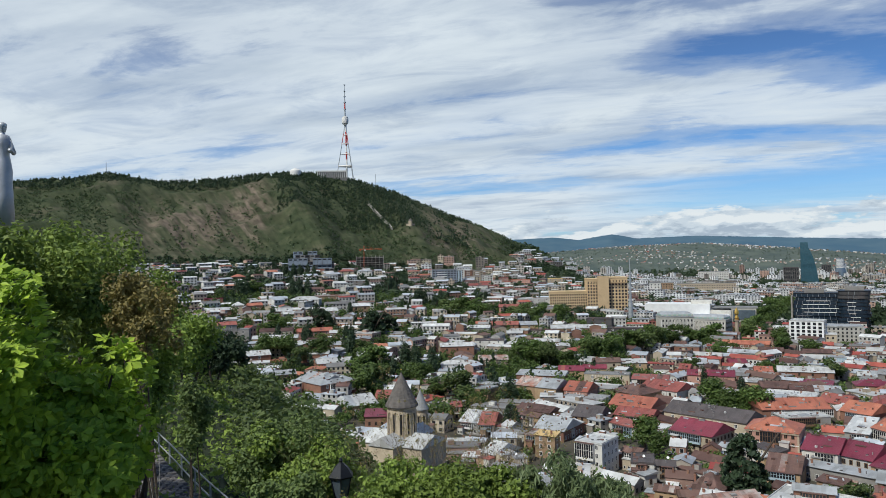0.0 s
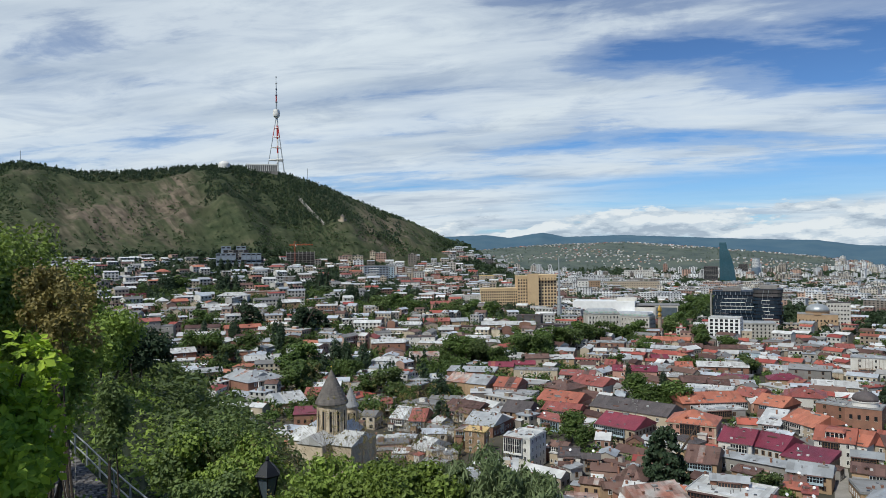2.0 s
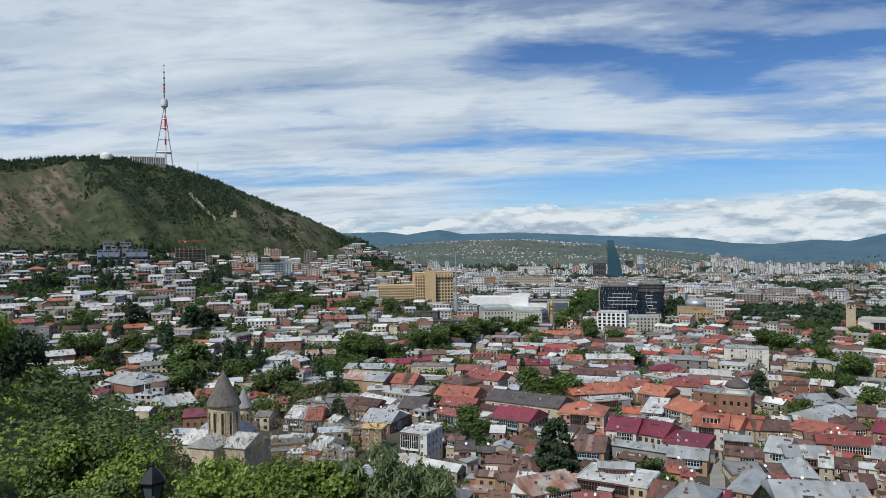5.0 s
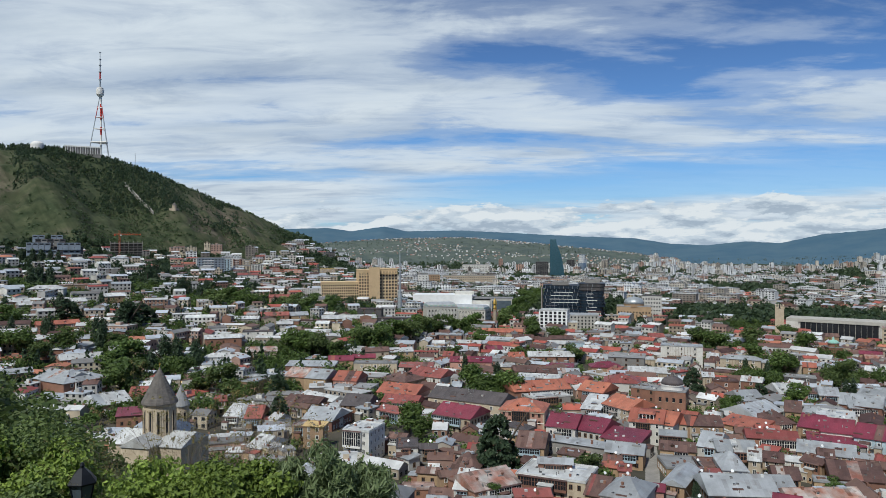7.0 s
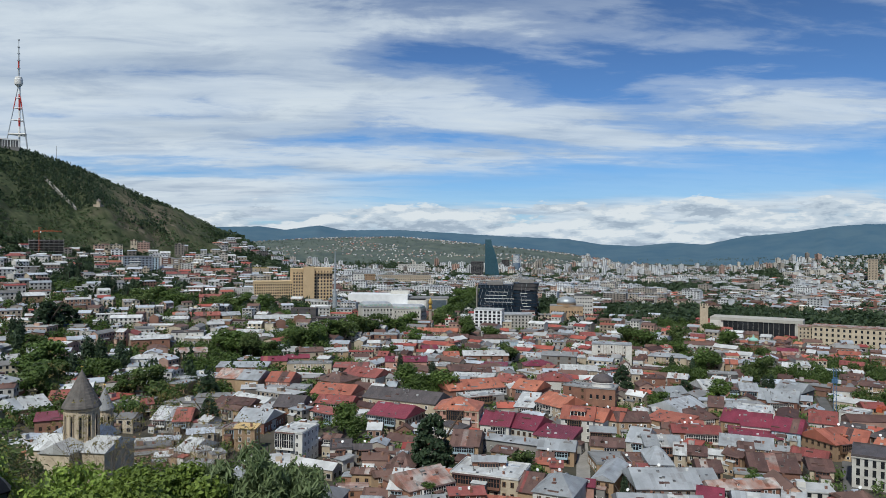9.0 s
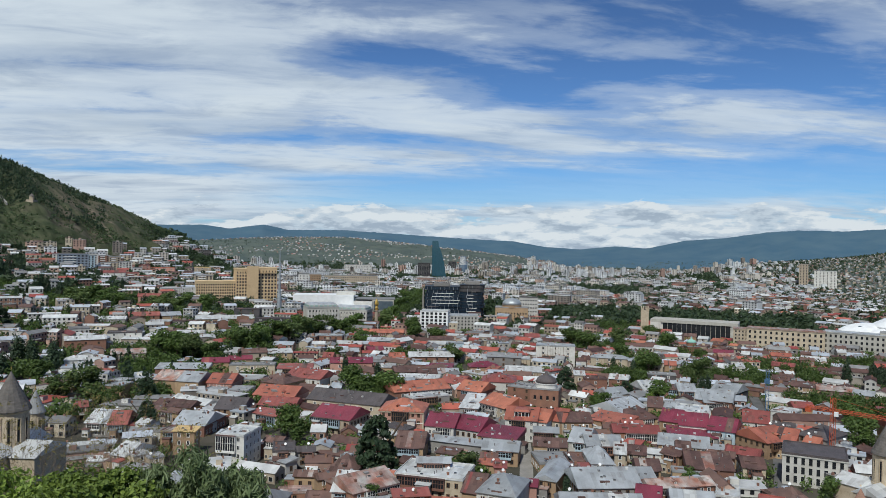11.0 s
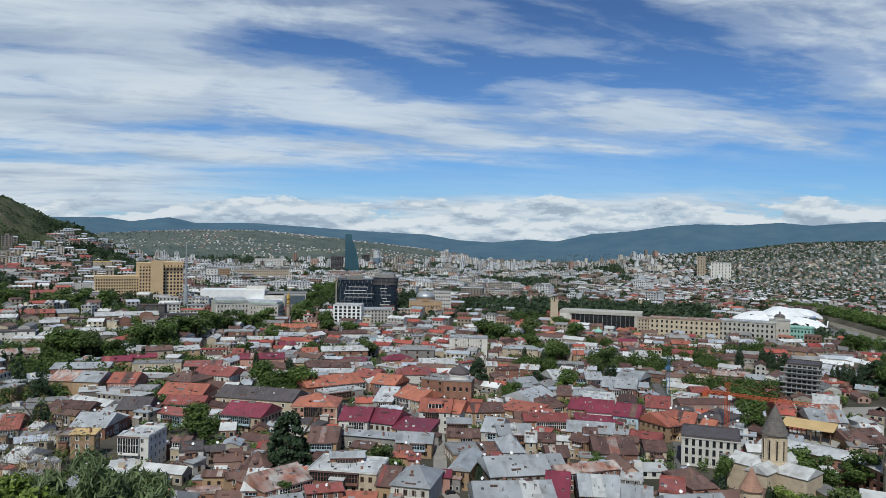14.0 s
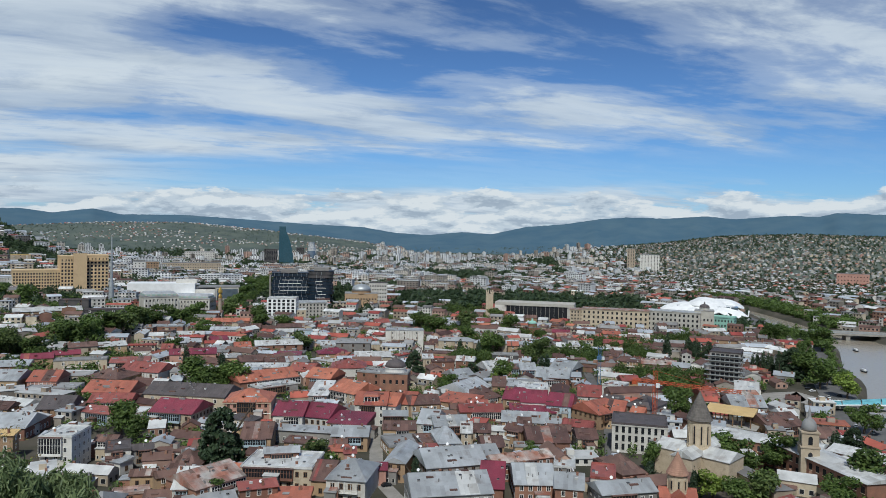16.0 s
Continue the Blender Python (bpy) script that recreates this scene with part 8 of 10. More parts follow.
        if openings:
            fl = max(1, int(h / 3.3))
            n = max(1, int(w / openings))
            for j in range(fl):
                z0 = 1.0 + j * h / fl
                z1 = z0 + min(1.8, h / fl * 0.55)
                for k in range(n):
                    u0 = -a + (k + 0.28) * w / n
                    u1 = -a + (k + 0.72) * w / n
                    if openings < 3.55:
                        self.quad(p(u0 - 0.2, -b - 0.03, z0 - 0.2), p(u1 + 0.2, -b - 0.03, z0 - 0.2), p(u1 + 0.2, -b - 0.03, z1 + 0.2), p(u0 - 0.2, -b - 0.03, z1 + 0.2), SLOTS.index("white"))
                    self.quad(p(u0, -b - 0.06, z0), p(u1, -b - 0.06, z0), p(u1, -b - 0.06, z1), p(u0, -b - 0.06, z1), len(SLOTS))
                m_ = max(1, int(d / openings))
                sg = 1 if x < 0 else -1
                for k in range(m_):
                    u0 = -b + (k + 0.3) * d / m_
                    u1 = -b + (k + 0.7) * d / m_
                    self.quad(p(sg * (a + 0.06), u0, z0), p(sg * (a + 0.06), u1, z0), p(sg * (a + 0.06), u1, z1), p(sg * (a + 0.06), u0, z1), len(SLOTS))

    def make(self, name, label):
        ob = new(name, fast_mesh(name, self.v, self.q, SLOT_MATS, self.s))
        return tagged(ob, label, "houses", kind="stuff")


def pick(rng, table):
    r = rng.random() * sum(w for _, w in table)
    for k, w in table:
        r -= w
        if r <= 0:
            return k
    return table[0][0]


def on_river(x, y):
    return float(RIVER(x, y)) > -8


NEAR_ROOFS_EAST = [("metal", 2.2), ("white", 1.2), ("red", 2.2), ("brown", 4.0), ("maroon", 1.6), ("rust", 1.6), ("orange", 0.8), ("grey", 0.6)]
NEAR_ROOFS_WEST = [("metal", 3), ("white", 4), ("red", 0.8), ("brown", 1.3), ("rust", 1.2), ("orange", 0.6), ("grey", 1.4)]
MASS_EAST = [("red", 1.9), ("orange", 0.7), ("brown", 4.2), ("pale", 2.2), ("steelroof", 2.2), ("felt", 2)]
MASS_WEST = [("red", 0.7), ("orange", 0.5), ("brown", 1.8), ("pale", 4.0), ("steelroof", 2.8), ("felt", 2.2)]
MASS_FAR = [("pale", 4), ("steelroof", 2.4), ("felt", 1.4), ("orange", 0.5), ("red", 0.5), ("brown", 0.8)]
FAR_WALLS = [("hazewhite", 6), ("hazecream", 3), ("stonewall", 1.2), ("rose", 0.5)]
HILL_WALLS = [("cream", 3), ("white", 2), ("stonewall", 4), ("rose", 1)]
WEST_WALLS = [("cream", 4), ("white", 4), ("stonewall", 1.2), ("brick", 0.6), ("rose", 2.2)]
MASS_WALLS = [("cream", 3), ("white", 3), ("stonewall", 2), ("brick", 1.6), ("rose", 1.2)]


def street_turn(x, y):
    """The lie of the streets, in radians: it bends slowly across the town."""
    return -0.16 - 0.0009 * x + 0.25 * math.sin(x * 0.006 + 1.2) * math.cos(y * 0.005)


def fill_town():
    rng = random.Random(21)
    singles = 0
    mid = Mass()
    spots = []
    step = 12.5
    for i in range(-70, 75):
        for j in range(15, 70):
            x, y = i * step + rng.uniform(-5.5, 5.5), j * step + rng.uniform(-5.5, 5.5)
            d, az = math.hypot(x, y), math.degrees(math.atan2(x, y))
            if d < 262 or d > 800 or az < -49 or az > 52 or on_river(x, y):
                continue
            spots.append((d, x, y, az))
    spots.sort()
    for d, x, y, az in spots:
        if az < -20 and d < 330:
            continue
        w, dp, h = rng.choice((7, 9, 11, 13, 16, 20, 26)) * rng.uniform(0.9, 1.1), rng.uniform(7, 12), rng.choice((3.6, 4.5, 5.5, 6.5, 7.5))
        if az < -8 and d > 440:
            if d < 700 and rng.random() < 0.7:
                # long low blocks under wide pale sheet roofs
                w, dp, h = rng.choice((15, 19, 24, 30)), rng.uniform(12, 17), rng.choice((5.0, 6.5, 8.0))
            else:
                h = rng.choice((5.5, 7.0, 8.5, 10.0, 12.0))
        if not free(x, y, dp * 0.46):
            continue
        rot = street_turn(x, y) + rng.uniform(-0.45, 0.45) + (math.pi / 2 if rng.random() < 0.28 else 0)
        west = az < -8
        if rng.random() < (0.52 if west else 0.16):
            continue
        if d < 520 and singles < 20:
            singles += 1
            if math.cos(rot) < 0.4:
                w, dp = dp, w
                rot -= math.pi / 2
            house(x, y, w, dp, h, math.degrees(rot), pick(rng, NEAR_ROOFS_WEST if west else NEAR_ROOFS_EAST), pick(rng, [("tan", 3), ("brick", 2.4), ("cream", 2), ("white", 1.4), ("grey", 1.6), ("pink", 0.5), ("blue", 0.3)]), pick(rng, [("gable", 5), ("shed", 2), ("hip", 1.5), ("flat", 0.6)]), False)
        else:
            take(x, y, w, dp, math.degrees(rot))
            mid.building(x, y, ground(x, y), w, dp, h + (1.5 if d > 600 else 0), rot, SLOTS.index(pick(rng, MASS_WEST if west else MASS_EAST)), SLOTS.index(pick(rng, WEST_WALLS if west else MASS_WALLS)), rng.choice((1.2, 1.8, 2.4, 0) if west else (1.8, 2.4, 2.8, 0)), 3.4)
    mid.make("town_houses", "closely packed town houses with red, brown and pale metal roofs")


def fill_city():
    rng = random.Random(33)
    near, far = Mass(), Mass()
    d = 800.0
    while d < 3550:
        grow = 1 + max(0, min(d, 2000) - 1200) / 3600 - 0.25 * max(0.0, min(1.0, (d - 2000) / 800))
        dd = 17 * grow
        az = -49.0
        da = math.degrees(18 * grow / d)
        while az < 52:
            az += da * rng.uniform(0.75, 1.3) * (1.0 - 0.36 * max(0.0, min(1.0, (az - 19) / 10)) if d > 1400 else 1.0)
            q = d + rng.uniform(-0.5, 0.5) * dd * (1.0 if d < 1500 else 3.0)
            az += rng.uniform(-0.3, 0.3) * da if d > 1500 else 0.0
            a = math.radians(az)
            x, y = q * math.sin(a), q * math.cos(a)
            if on_river(x, y):
                continue
            z = ground(x, y)
            foot = np.interp(az, [-49, -34, -28, -23, -19, -17, -12], [1330, 1350, 1390, 1470, 1640, 1990, 2200])
            if az < -12 and q > foot - 60 and not (az > -16 and q > 2300):
                if not (q < foot and rng.random() < 0.42):
                    continue
            if q < 1500 and not free(x, y, 7):
                continue
            park = math.sin(x * 0.0071 + 1.0) * math.sin(y * 0.0063 + 0.5) + 0.35 * math.sin(x * 0.019) * math.cos(y * 0.017)
            if park > 0.62 and q > 850 and not (az > 24 and q > 1250):
                continue
            if rng.random() < (0.50 if az < -12 else 0.16 if az > 22 and q > 1450 else 0.36):
                continue
            if 12 < az < 31 and 960 < q < 1210:
                if rng.random() < 0.9:
                    continue
            west = az < -8
            tall = q > 1250 and az < 27 and (az > -12 or rng.random() < 0.2) and rng.random() < (0.16 if q < 1800 else 0.24 if q < 3000 else 0.12)
            hill = (az < 10 and q > 2500 and z > 22) or (az + rng.uniform(-6, 6) + (q - 1800) * 0.004 > 27 and q > 1450)
            if hill and az < 12 and math.sin(x * 0.011 + 2.0 * math.sin(y * 0.004)) + math.sin(y * 0.013 + 1.0) < -0.25:
                continue
            if hill and not rng.random() < (0.6 if az < 12 else 0.95):
                continue
            if tall and not hill:
                w, dp, h = rng.uniform(16, 44), rng.uniform(13, 17), rng.choice((12, 15, 15, 18, 21))
                if q > 2300:
                    w, dp = w * 0.62, dp * 0.75
                    h = rng.choice((10, 14, 18, 24))
                    if rng.random() < 0.12:
                        w, h = rng.uniform(10, 15), rng.uniform(26, 38)
                roof, wall, rise = rng.choice(("felt", "pale", "felt", "steelroof")), pick(rng, [("hazecream", 3), ("hazewhite", 5), ("stonewall", 1.5), ("rose", 1)]), 0
            else:
                k = 1 + 0.25 * (grow - 1)
                w, dp, h = rng.uniform(10, 21) * k, rng.uniform(9, 13) * k, rng.choice((6, 8, 10, 12, 14) if west else (5, 7, 8, 10, 12))
                if q > 2300:
                    k *= 0.72
                    w, dp = rng.uniform(8, 17) * k, rng.uniform(8, 12) * k
                if hill:
                    h = rng.choice((4, 5, 6)) * (0.65 if q > 2300 else 1.0)
                    w, dp, h = (w * 0.62, dp * 0.62, h * 0.8) if az < 12 else (w * 0.6, dp * 0.62, h * 0.75)
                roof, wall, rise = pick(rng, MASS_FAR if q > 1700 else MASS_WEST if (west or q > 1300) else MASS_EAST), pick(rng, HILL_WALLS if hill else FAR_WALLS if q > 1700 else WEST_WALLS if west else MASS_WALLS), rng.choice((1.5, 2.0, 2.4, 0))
            if q < 1400:
                take(x, y, w, dp, 0)
            m = near if q < 1700 else far
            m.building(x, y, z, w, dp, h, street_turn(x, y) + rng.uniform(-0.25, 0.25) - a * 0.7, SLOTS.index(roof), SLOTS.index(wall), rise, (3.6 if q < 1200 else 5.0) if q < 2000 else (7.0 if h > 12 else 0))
        d += dd
    near.make("city_blocks", "mixed pale city blocks and low roofs of the wide centre")
    far.make("distant_city", "far city of pale apartment blocks and small houses reaching the hills")


# ---- trees that stand out ----
tree("cedar", -9.5, 309.9, 30.0)
tree("broad", 29.0, 310.7, 12.7, wide=1.15)
tree("broad", -57.8, 375.6, 17.2, wide=1.1)
tree("broad", -49.4, 362.7, 12.4, wide=1.2)
tree("broad", -30.3, 475.0, 20.7, wide=1.3)
tree("broad", -21.1, 469.5, 16.0, wide=1.3)
tree("broad", -5.2, 462.0, 20.0, wide=1.1)
tree("broad", -12.6, 471.8, 16.0, wide=1.1)
tree("cypress", -41.2, 544.4, 21.3)
tree("cypress", -15.9, 515.8, 20.1, wide=1.2)
tree("cypress", -12.1, 511.9, 13.0, wide=1.2)
tree("cypress", -268.6, 520.8, 28.8, wide=1.5)
tree("cypress", -260.5, 522.7, 27.0, wide=1.5)
tree("cypress", -244.1, 519.5, 27.7, wide=1.4)
tree("cypress", -261.0, 486.4, 22.6, wide=1.4)
tree("cypress", -322.2, 525.0, 30.0, wide=1.2)
tree("cypress", -353.1, 567.1, 20.5, wide=1.2)
tree("cypress", -378.1, 543.4, 23.7, wide=1.3)
tree("cypress", -419.7, 616.8, 20.1, wide=1.1)
tree("cypress", -443.9, 819.5, 29.3, wide=1.1)
tree("cypress", -434.2, 820.1, 24.9, wide=1.1)
tree("cypress", -405.7, 535.7, 21.5, wide=1.2)
tree("broad", -190.1, 449.4, 22.0, wide=1.3)
tree("broad", -172.2, 435.2, 14.5, wide=1.2)
tree("broad", -206.0, 449.0, 15.9, wide=1.3)
tree("broad", -239.1, 490.8, 15.5, wide=1.3)
tree("cedar", -133.9, 389.6, 17.1, wide=1.1)
tree("cedar", -156.7, 453.7, 17.5, wide=1.3)
tree("broad", -246.8, 423.3, 21.1, wide=1.2)
tree("broad", -250.7, 451.0, 18.9, wide=1.3)
tree("broad", -282.7, 474.1, 19.0, wide=1.3)
tree("broad", -180.4, 591.1, 22.0, wide=1.2)
tree("broad", -166.5, 586.8, 22.0, wide=1.1)
tree("broad", -191.2, 594.0, 22.0, wide=1.2)
tree("broad", -138.8, 622.7, 22.0, wide=1.2)
tree("broad", -125.9, 629.5, 22.0, wide=1.2)
tree("broad", -118.7, 681.7, 22.0, wide=1.3)
tree("broad", -102.3, 720.8, 22.0, wide=1.4)
tree("broad", -91.2, 748.5, 21.4, wide=1.4)
tree("broad", -149.1, 583.2, 16.9, wide=1.2)
tree("broad", 211.8, 516.2, 22.0, wide=0.95, mat="leaf")
tree("broad", 223.5, 517.8, 22.0, wide=0.95, mat="leaf")
tree("cedar", 113.0, 485.0, 22.4)
tree("broad", 123.1, 439.1, 12.8, wide=1.4)
tree("broad", 171.8, 467.4, 14.3, wide=1.3)
tree("cypress", 173.7, 576.4, 16.0, wide=1.2)
tree("cypress", 181.7, 550.8, 18.0, wide=1.2)
tree("cypress", 208.7, 485.0, 17.2, wide=1.2)
tree("cypress", 213.0, 485.3, 18.0, wide=1.2)
tree("broad", 188.2, 601.2, 20.7, wide=1.2)
tree("broad", 191.6, 560.1, 21.3, wide=1.2)
tree("broad", 202.2, 567.0, 17.4, wide=1.2)
tree("broad", 171.6, 709.6, 22.0, wide=1.2)
tree("broad", 181.1, 682.4, 22.0, wide=1.3)
tree("broad", 221.0, 714.6, 22.0, wide=1.3)
tree("broad", 256.0, 683.6, 22.0, wide=1.3)
tree("cedar", 152.0, 474.2, 13.9, wide=1.4)
tree("broad", 280.6, 787.5, 17.1, wide=1.5)
tree("broad", 160.6, 450.2, 9.0, wide=1.2, mat="leaf_light")
tree("broad", 37.4, 735.1, 17.9, wide=1.3)
tree("broad", 11.8, 739.9, 19.4, wide=1.3)
tree("broad", 5.2, 624.0, 12.9, wide=1.3)
tree("broad", 47.8, 614.1, 17.2, wide=1.3)
tree("broad", -38.9, 714.9, 14.9, wide=1.3)
tree("broad", -57.4, 611.3, 13.9, wide=1.3)
tree("broad", 128.3, 301.9, 7.0, wide=1.6)
tree("broad", -10.5, 273.8, 9.3, wide=1.4)
tree("broad", 254.9, 382.9, 18.6, wide=1.2)
tree("broad", 235.0, 350.5, 17.6, wide=1.1)
tree("broad", 262.3, 406.7, 13.1, wide=1.3)
tree("broad", 276.6, 404.4, 16.0, wide=1.2)
tree("cypress", 334.4, 519.7, 23.1, wide=1.3)
tree("cypress", 359.6, 527.0, 21.5, wide=1.3)
tree("cypress", 360.2, 516.9, 22.2, wide=1.3)
tree("cypress", 370.4, 514.5, 20.2, wide=1.5)
tree("cypress", 360.3, 521.7, 18.3, wide=1.3)
tree("cypress", 369.7, 459.8, 17.5, wide=0.9)
tree("cypress", 370.9, 456.2, 19.2, wide=0.9)
tree("cypress", 371.4, 450.7, 21.7, wide=0.95)
tree("cypress", 374.1, 448.5, 20.8, wide=0.95)
tree("cypress", 376.1, 446.8, 18.9, wide=0.95)
tree("cypress", 374.4, 437.7, 24.8, wide=0.95)
tree("cedar", 384.5, 436.9, 25.8, wide=1.3)
tree("broad", 390.0, 426.6, 21.9, wide=1.2)
tree("broad", 430.2, 479.3, 18.1, wide=1.2)
tree("broad", 378.1, 402.2, 20.0, wide=1.2)
tree("broad", 514.9, 601.8, 16.9, wide=1.4)
tree("broad", 503.2, 603.8, 18.0, wide=1.4)
tree("broad", 512.7, 544.6, 20.8, wide=1.4)
tree("broad", 198.8, 275.8, 14.5, wide=1.1)
tree("broad", 203.3, 270.0, 15.8, wide=1.2)
tree("broad", 204.2, 261.8, 14.5, wide=1.2)
tree("broad", 231.6, 265.1, 16.5, wide=1.2)
tree("broad", 223.0, 261.9, 11.3, wide=1.2)
tree("broad", 313.6, 302.9, 15.9, wide=1.2)
tree("cedar", 273.2, 269.8, 15.8, wide=1.2)
tree("cypress", 262.5, 269.2, 16.8, wide=1.2)
tree("broad", 237.7, 226.0, 18.6, wide=1.2)
tree("broad", 215.6, 220.0, 13.1, wide=1.2)
tree("broad", 187.2, 226.7, 13.9, wide=1.3)
tree("broad", 178.1, 226.3, 11.7, wide=1.3)
tree("broad", 174.1, 236.9, 12.5, mat="leaf_light")
tree("cypress", 167.3, 239.3, 14.0)
tree("cypress", 170.1, 239.8, 13.1)
tree("cypress", 162.4, 237.9, 9.3)
tree("broad", 169.7, 273.7, 12.6)
tree("cypress", 158.9, 256.8, 12.3, wide=1.6)
tree("cypress", 66.2, 278.2, 13.6, wide=1.1)
tree("broad", 123.0, 295.4, 6.5, wide=1.6)
tree("broad", 374.2, 375.3, 16.0, wide=1.3, mat="leaf_light")
tree("broad", 624.9, 672.5, 19.2, wide=1.3)
tree("broad", -554.8, 688.2, 22.0, wide=1.4)
tree("cypress", -565.9, 671.3, 30.0, wide=1.2)
tree("cypress", -551.8, 680.4, 25.9, wide=1.2)
tree("cypress", -556.9, 668.4, 28.5, wide=1.2)
tree("cypress", -554.2, 673.2, 30.0, wide=1.2)
tree("cypress", -511.1, 704.1, 30.0, wide=1.5)
tree("cypress", -509.3, 715.2, 30.0, wide=1.5)
tree("cypress", -501.1, 720.9, 29.3, wide=1.3)
tree("cypress", -457.9, 596.5, 21.1, wide=1.3)
tree("cypress", -421.4, 620.4, 25.1, wide=1.3)
tree("cypress", -462.3, 795.4, 26.4, wide=1.2)
tree("cypress", -444.9, 823.5, 28.6, wide=1.2)
tree("cypress", -381.8, 543.3, 22.2, wide=1.3)
tree("cypress", -343.1, 552.1, 27.4, wide=1.3)
tree("cypress", -341.3, 557.9, 25.4, wide=1.3)
tree("cedar", -344.9, 602.2, 29.4, wide=1.5)
tree("cedar", -339.3, 616.9, 26.3, wide=1.6)
tree("cedar", -394.6, 590.2, 26.2, wide=1.5)
tree("broad", -430.4, 562.1, 19.5, wide=1.4)
tree("broad", -364.0, 492.0, 22.0, wide=1.3)
tree("broad", -340.2, 506.3, 20.4, wide=1.3)
tree("broad", -379.0, 483.0, 21.4, wide=1.3)
tree("broad", -345.5, 483.2, 16.5, wide=1.4)
tree("broad", -287.7, 501.3, 22.0, wide=1.4)
tree("broad", -313.7, 527.8, 17.3, wide=1.4)
tree("broad", -255.6, 436.7, 20.9, wide=1.4)
tree("broad", -106.2, 683.8, 22.0, wide=1.3)
tree("broad", -123.7, 652.4, 22.0, wide=1.2)
tree("broad", -140.9, 626.4, 22.0, wide=1.2)
tree("broad", -97.7, 715.4, 22.0, wide=1.3)
tree("broad", -50.0, 814.5, 22.0, wide=1.4)
tree("broad", -66.4, 773.2, 22.0, wide=1.4)
tree("broad", -9.7, 946.0, 22.0, wide=1.2)
tree("broad", -0.0, 1096.0, 22.0, wide=1.3)
tree("broad", 19.6, 1193.8, 22.0, wide=1.3)
tree("broad", -15.1, 883.9, 22.0, wide=1.3)
tree("broad", 35.0, 1329.5, 22.0, wide=1.3)
tree("broad", 9.0, 1306.0, 22.0, wide=1.3)
tree("broad", 14.9, 799.9, 22.0, wide=1.1)
tree("broad", -326.1, 734.9, 22.0, wide=1.4)
tree("broad", -319.3, 768.3, 22.0, wide=1.3)
tree("broad", -306.0, 773.7, 22.0, wide=1.3)
tree("broad", -234.3, 800.4, 22.0, wide=1.3)
tree("broad", -212.8, 794.0, 22.0, wide=1.3)
tree("broad", -252.9, 784.2, 22.0, wide=1.4)
tree("broad", -76.9, 1808.4, 22.0, wide=1.4)
tree("broad", -22.2, 1809.9, 22.0, wide=1.3)

tree("cypress", -654.3, 884.3, 23.8, wide=1.3)
tree("cypress", -634.9, 878.6, 27.1, wide=1.3)
tree("cypress", -622.3, 877.8, 26.9, wide=1.4)
tree("cypress", -621.6, 895.4, 25.5, wide=1.3)
tree("cypress", -609.6, 893.9, 23.5, wide=1.3)
tree("cypress", -481.3, 908.4, 27.9, wide=1.2)
tree("cypress", -478.9, 886.9, 23.9, wide=1.2)
tree("cypress", -469.0, 912.5, 22.7, wide=1.2)
tree("cypress", -432.0, 729.7, 21.5, wide=1.2)
tree("cypress", -374.2, 758.8, 28.8, wide=1.2)
tree("cypress", -373.2, 765.9, 30.0, wide=1.2)
tree("cypress", -368.4, 768.2, 27.5, wide=1.2)
tree("cypress", -356.7, 771.5, 24.6, wide=1.2)
tree("cypress", -616.1, 710.0, 19.9, wide=1.2)
tree("cypress", -401.8, 654.5, 22.0, wide=1.2)
tree("cypress", -423.2, 1174.1, 27.5, wide=1.2)
tree("cypress", -338.7, 894.0, 22.7, wide=1.2)
tree("cypress", -371.1, 819.9, 23.0, wide=1.2)
tree("cypress", -29.2, 555.2, 15.0, wide=1.2)
tree("cypress", -134.2, 629.9, 16.1, wide=1.2)

GROVE = []
_rg = random.Random(91)
for _cx, _cy, _r in ((-141.1, 662.0, 20), (-146.0, 654.0, 16), (-109.5, 726.0, 22), (-120.0, 722.0, 16), (-181.3, 612.0, 20), (-172.0, 606.0, 14), (-208.9, 592.0, 14), (-61.7, 794.4, 26), (-40.0, 765.8, 15), (-16.8, 474.5, 16), (-24.0, 470.0, 12), (270.4, 900.0, 30), (205.0, 692.0, 22), (182.0, 690.0, 20), (170.1, 545.0, 18), (180.0, 538.0, 16), (321.9, 537.0, 14), (312.5, 585.9, 26), (336.1, 588.9, 26), (394.2, 604.9, 28), (411.4, 595.7, 28), (278.6, 453.2, 22), (290.9, 445.4, 22), (298.0, 433.5, 20), (262.8, 543.8, 22), (271.1, 530.8, 20), (269.1, 670.0, 26), (212.6, 715.1, 26), (14.8, 635.8, 22)):
    for _k in range(26):
        _a, _q = _rg.uniform(0, 2 * math.pi), _r * math.sqrt(_rg.random())
        _tx, _ty = _cx + _q * math.cos(_a), _cy + _q * math.sin(_a)
        if free(_tx, _ty, 1.2) and not on_river(_tx, _ty):
            _h = _rg.uniform(8, 13)
            GROVE.append((_tx, _ty, ground(_tx, _ty) - 0.4, _h, _h * _rg.uniform(0.7, 0.95)))
# a tree-lined avenue running away between the two shopping centres
for _k in range(90):
    _u = _k / 89
    _tx, _ty = -19 + 67 * _u ** 1.2 + _rg.uniform(-15, 15), 876 + 640 * _u + _rg.uniform(-6, 6)
    if free(_tx, _ty, 2.0):
        _h = _rg.uniform(14, 19)
        GROVE.append((_tx, _ty, ground(_tx, _ty) - 0.4, _h, _h * _rg.uniform(0.7, 0.95)))
for _p in GROVE:
    TAKEN.append((_p[0], _p[1], 3.2))

fill_town()
fill_city()


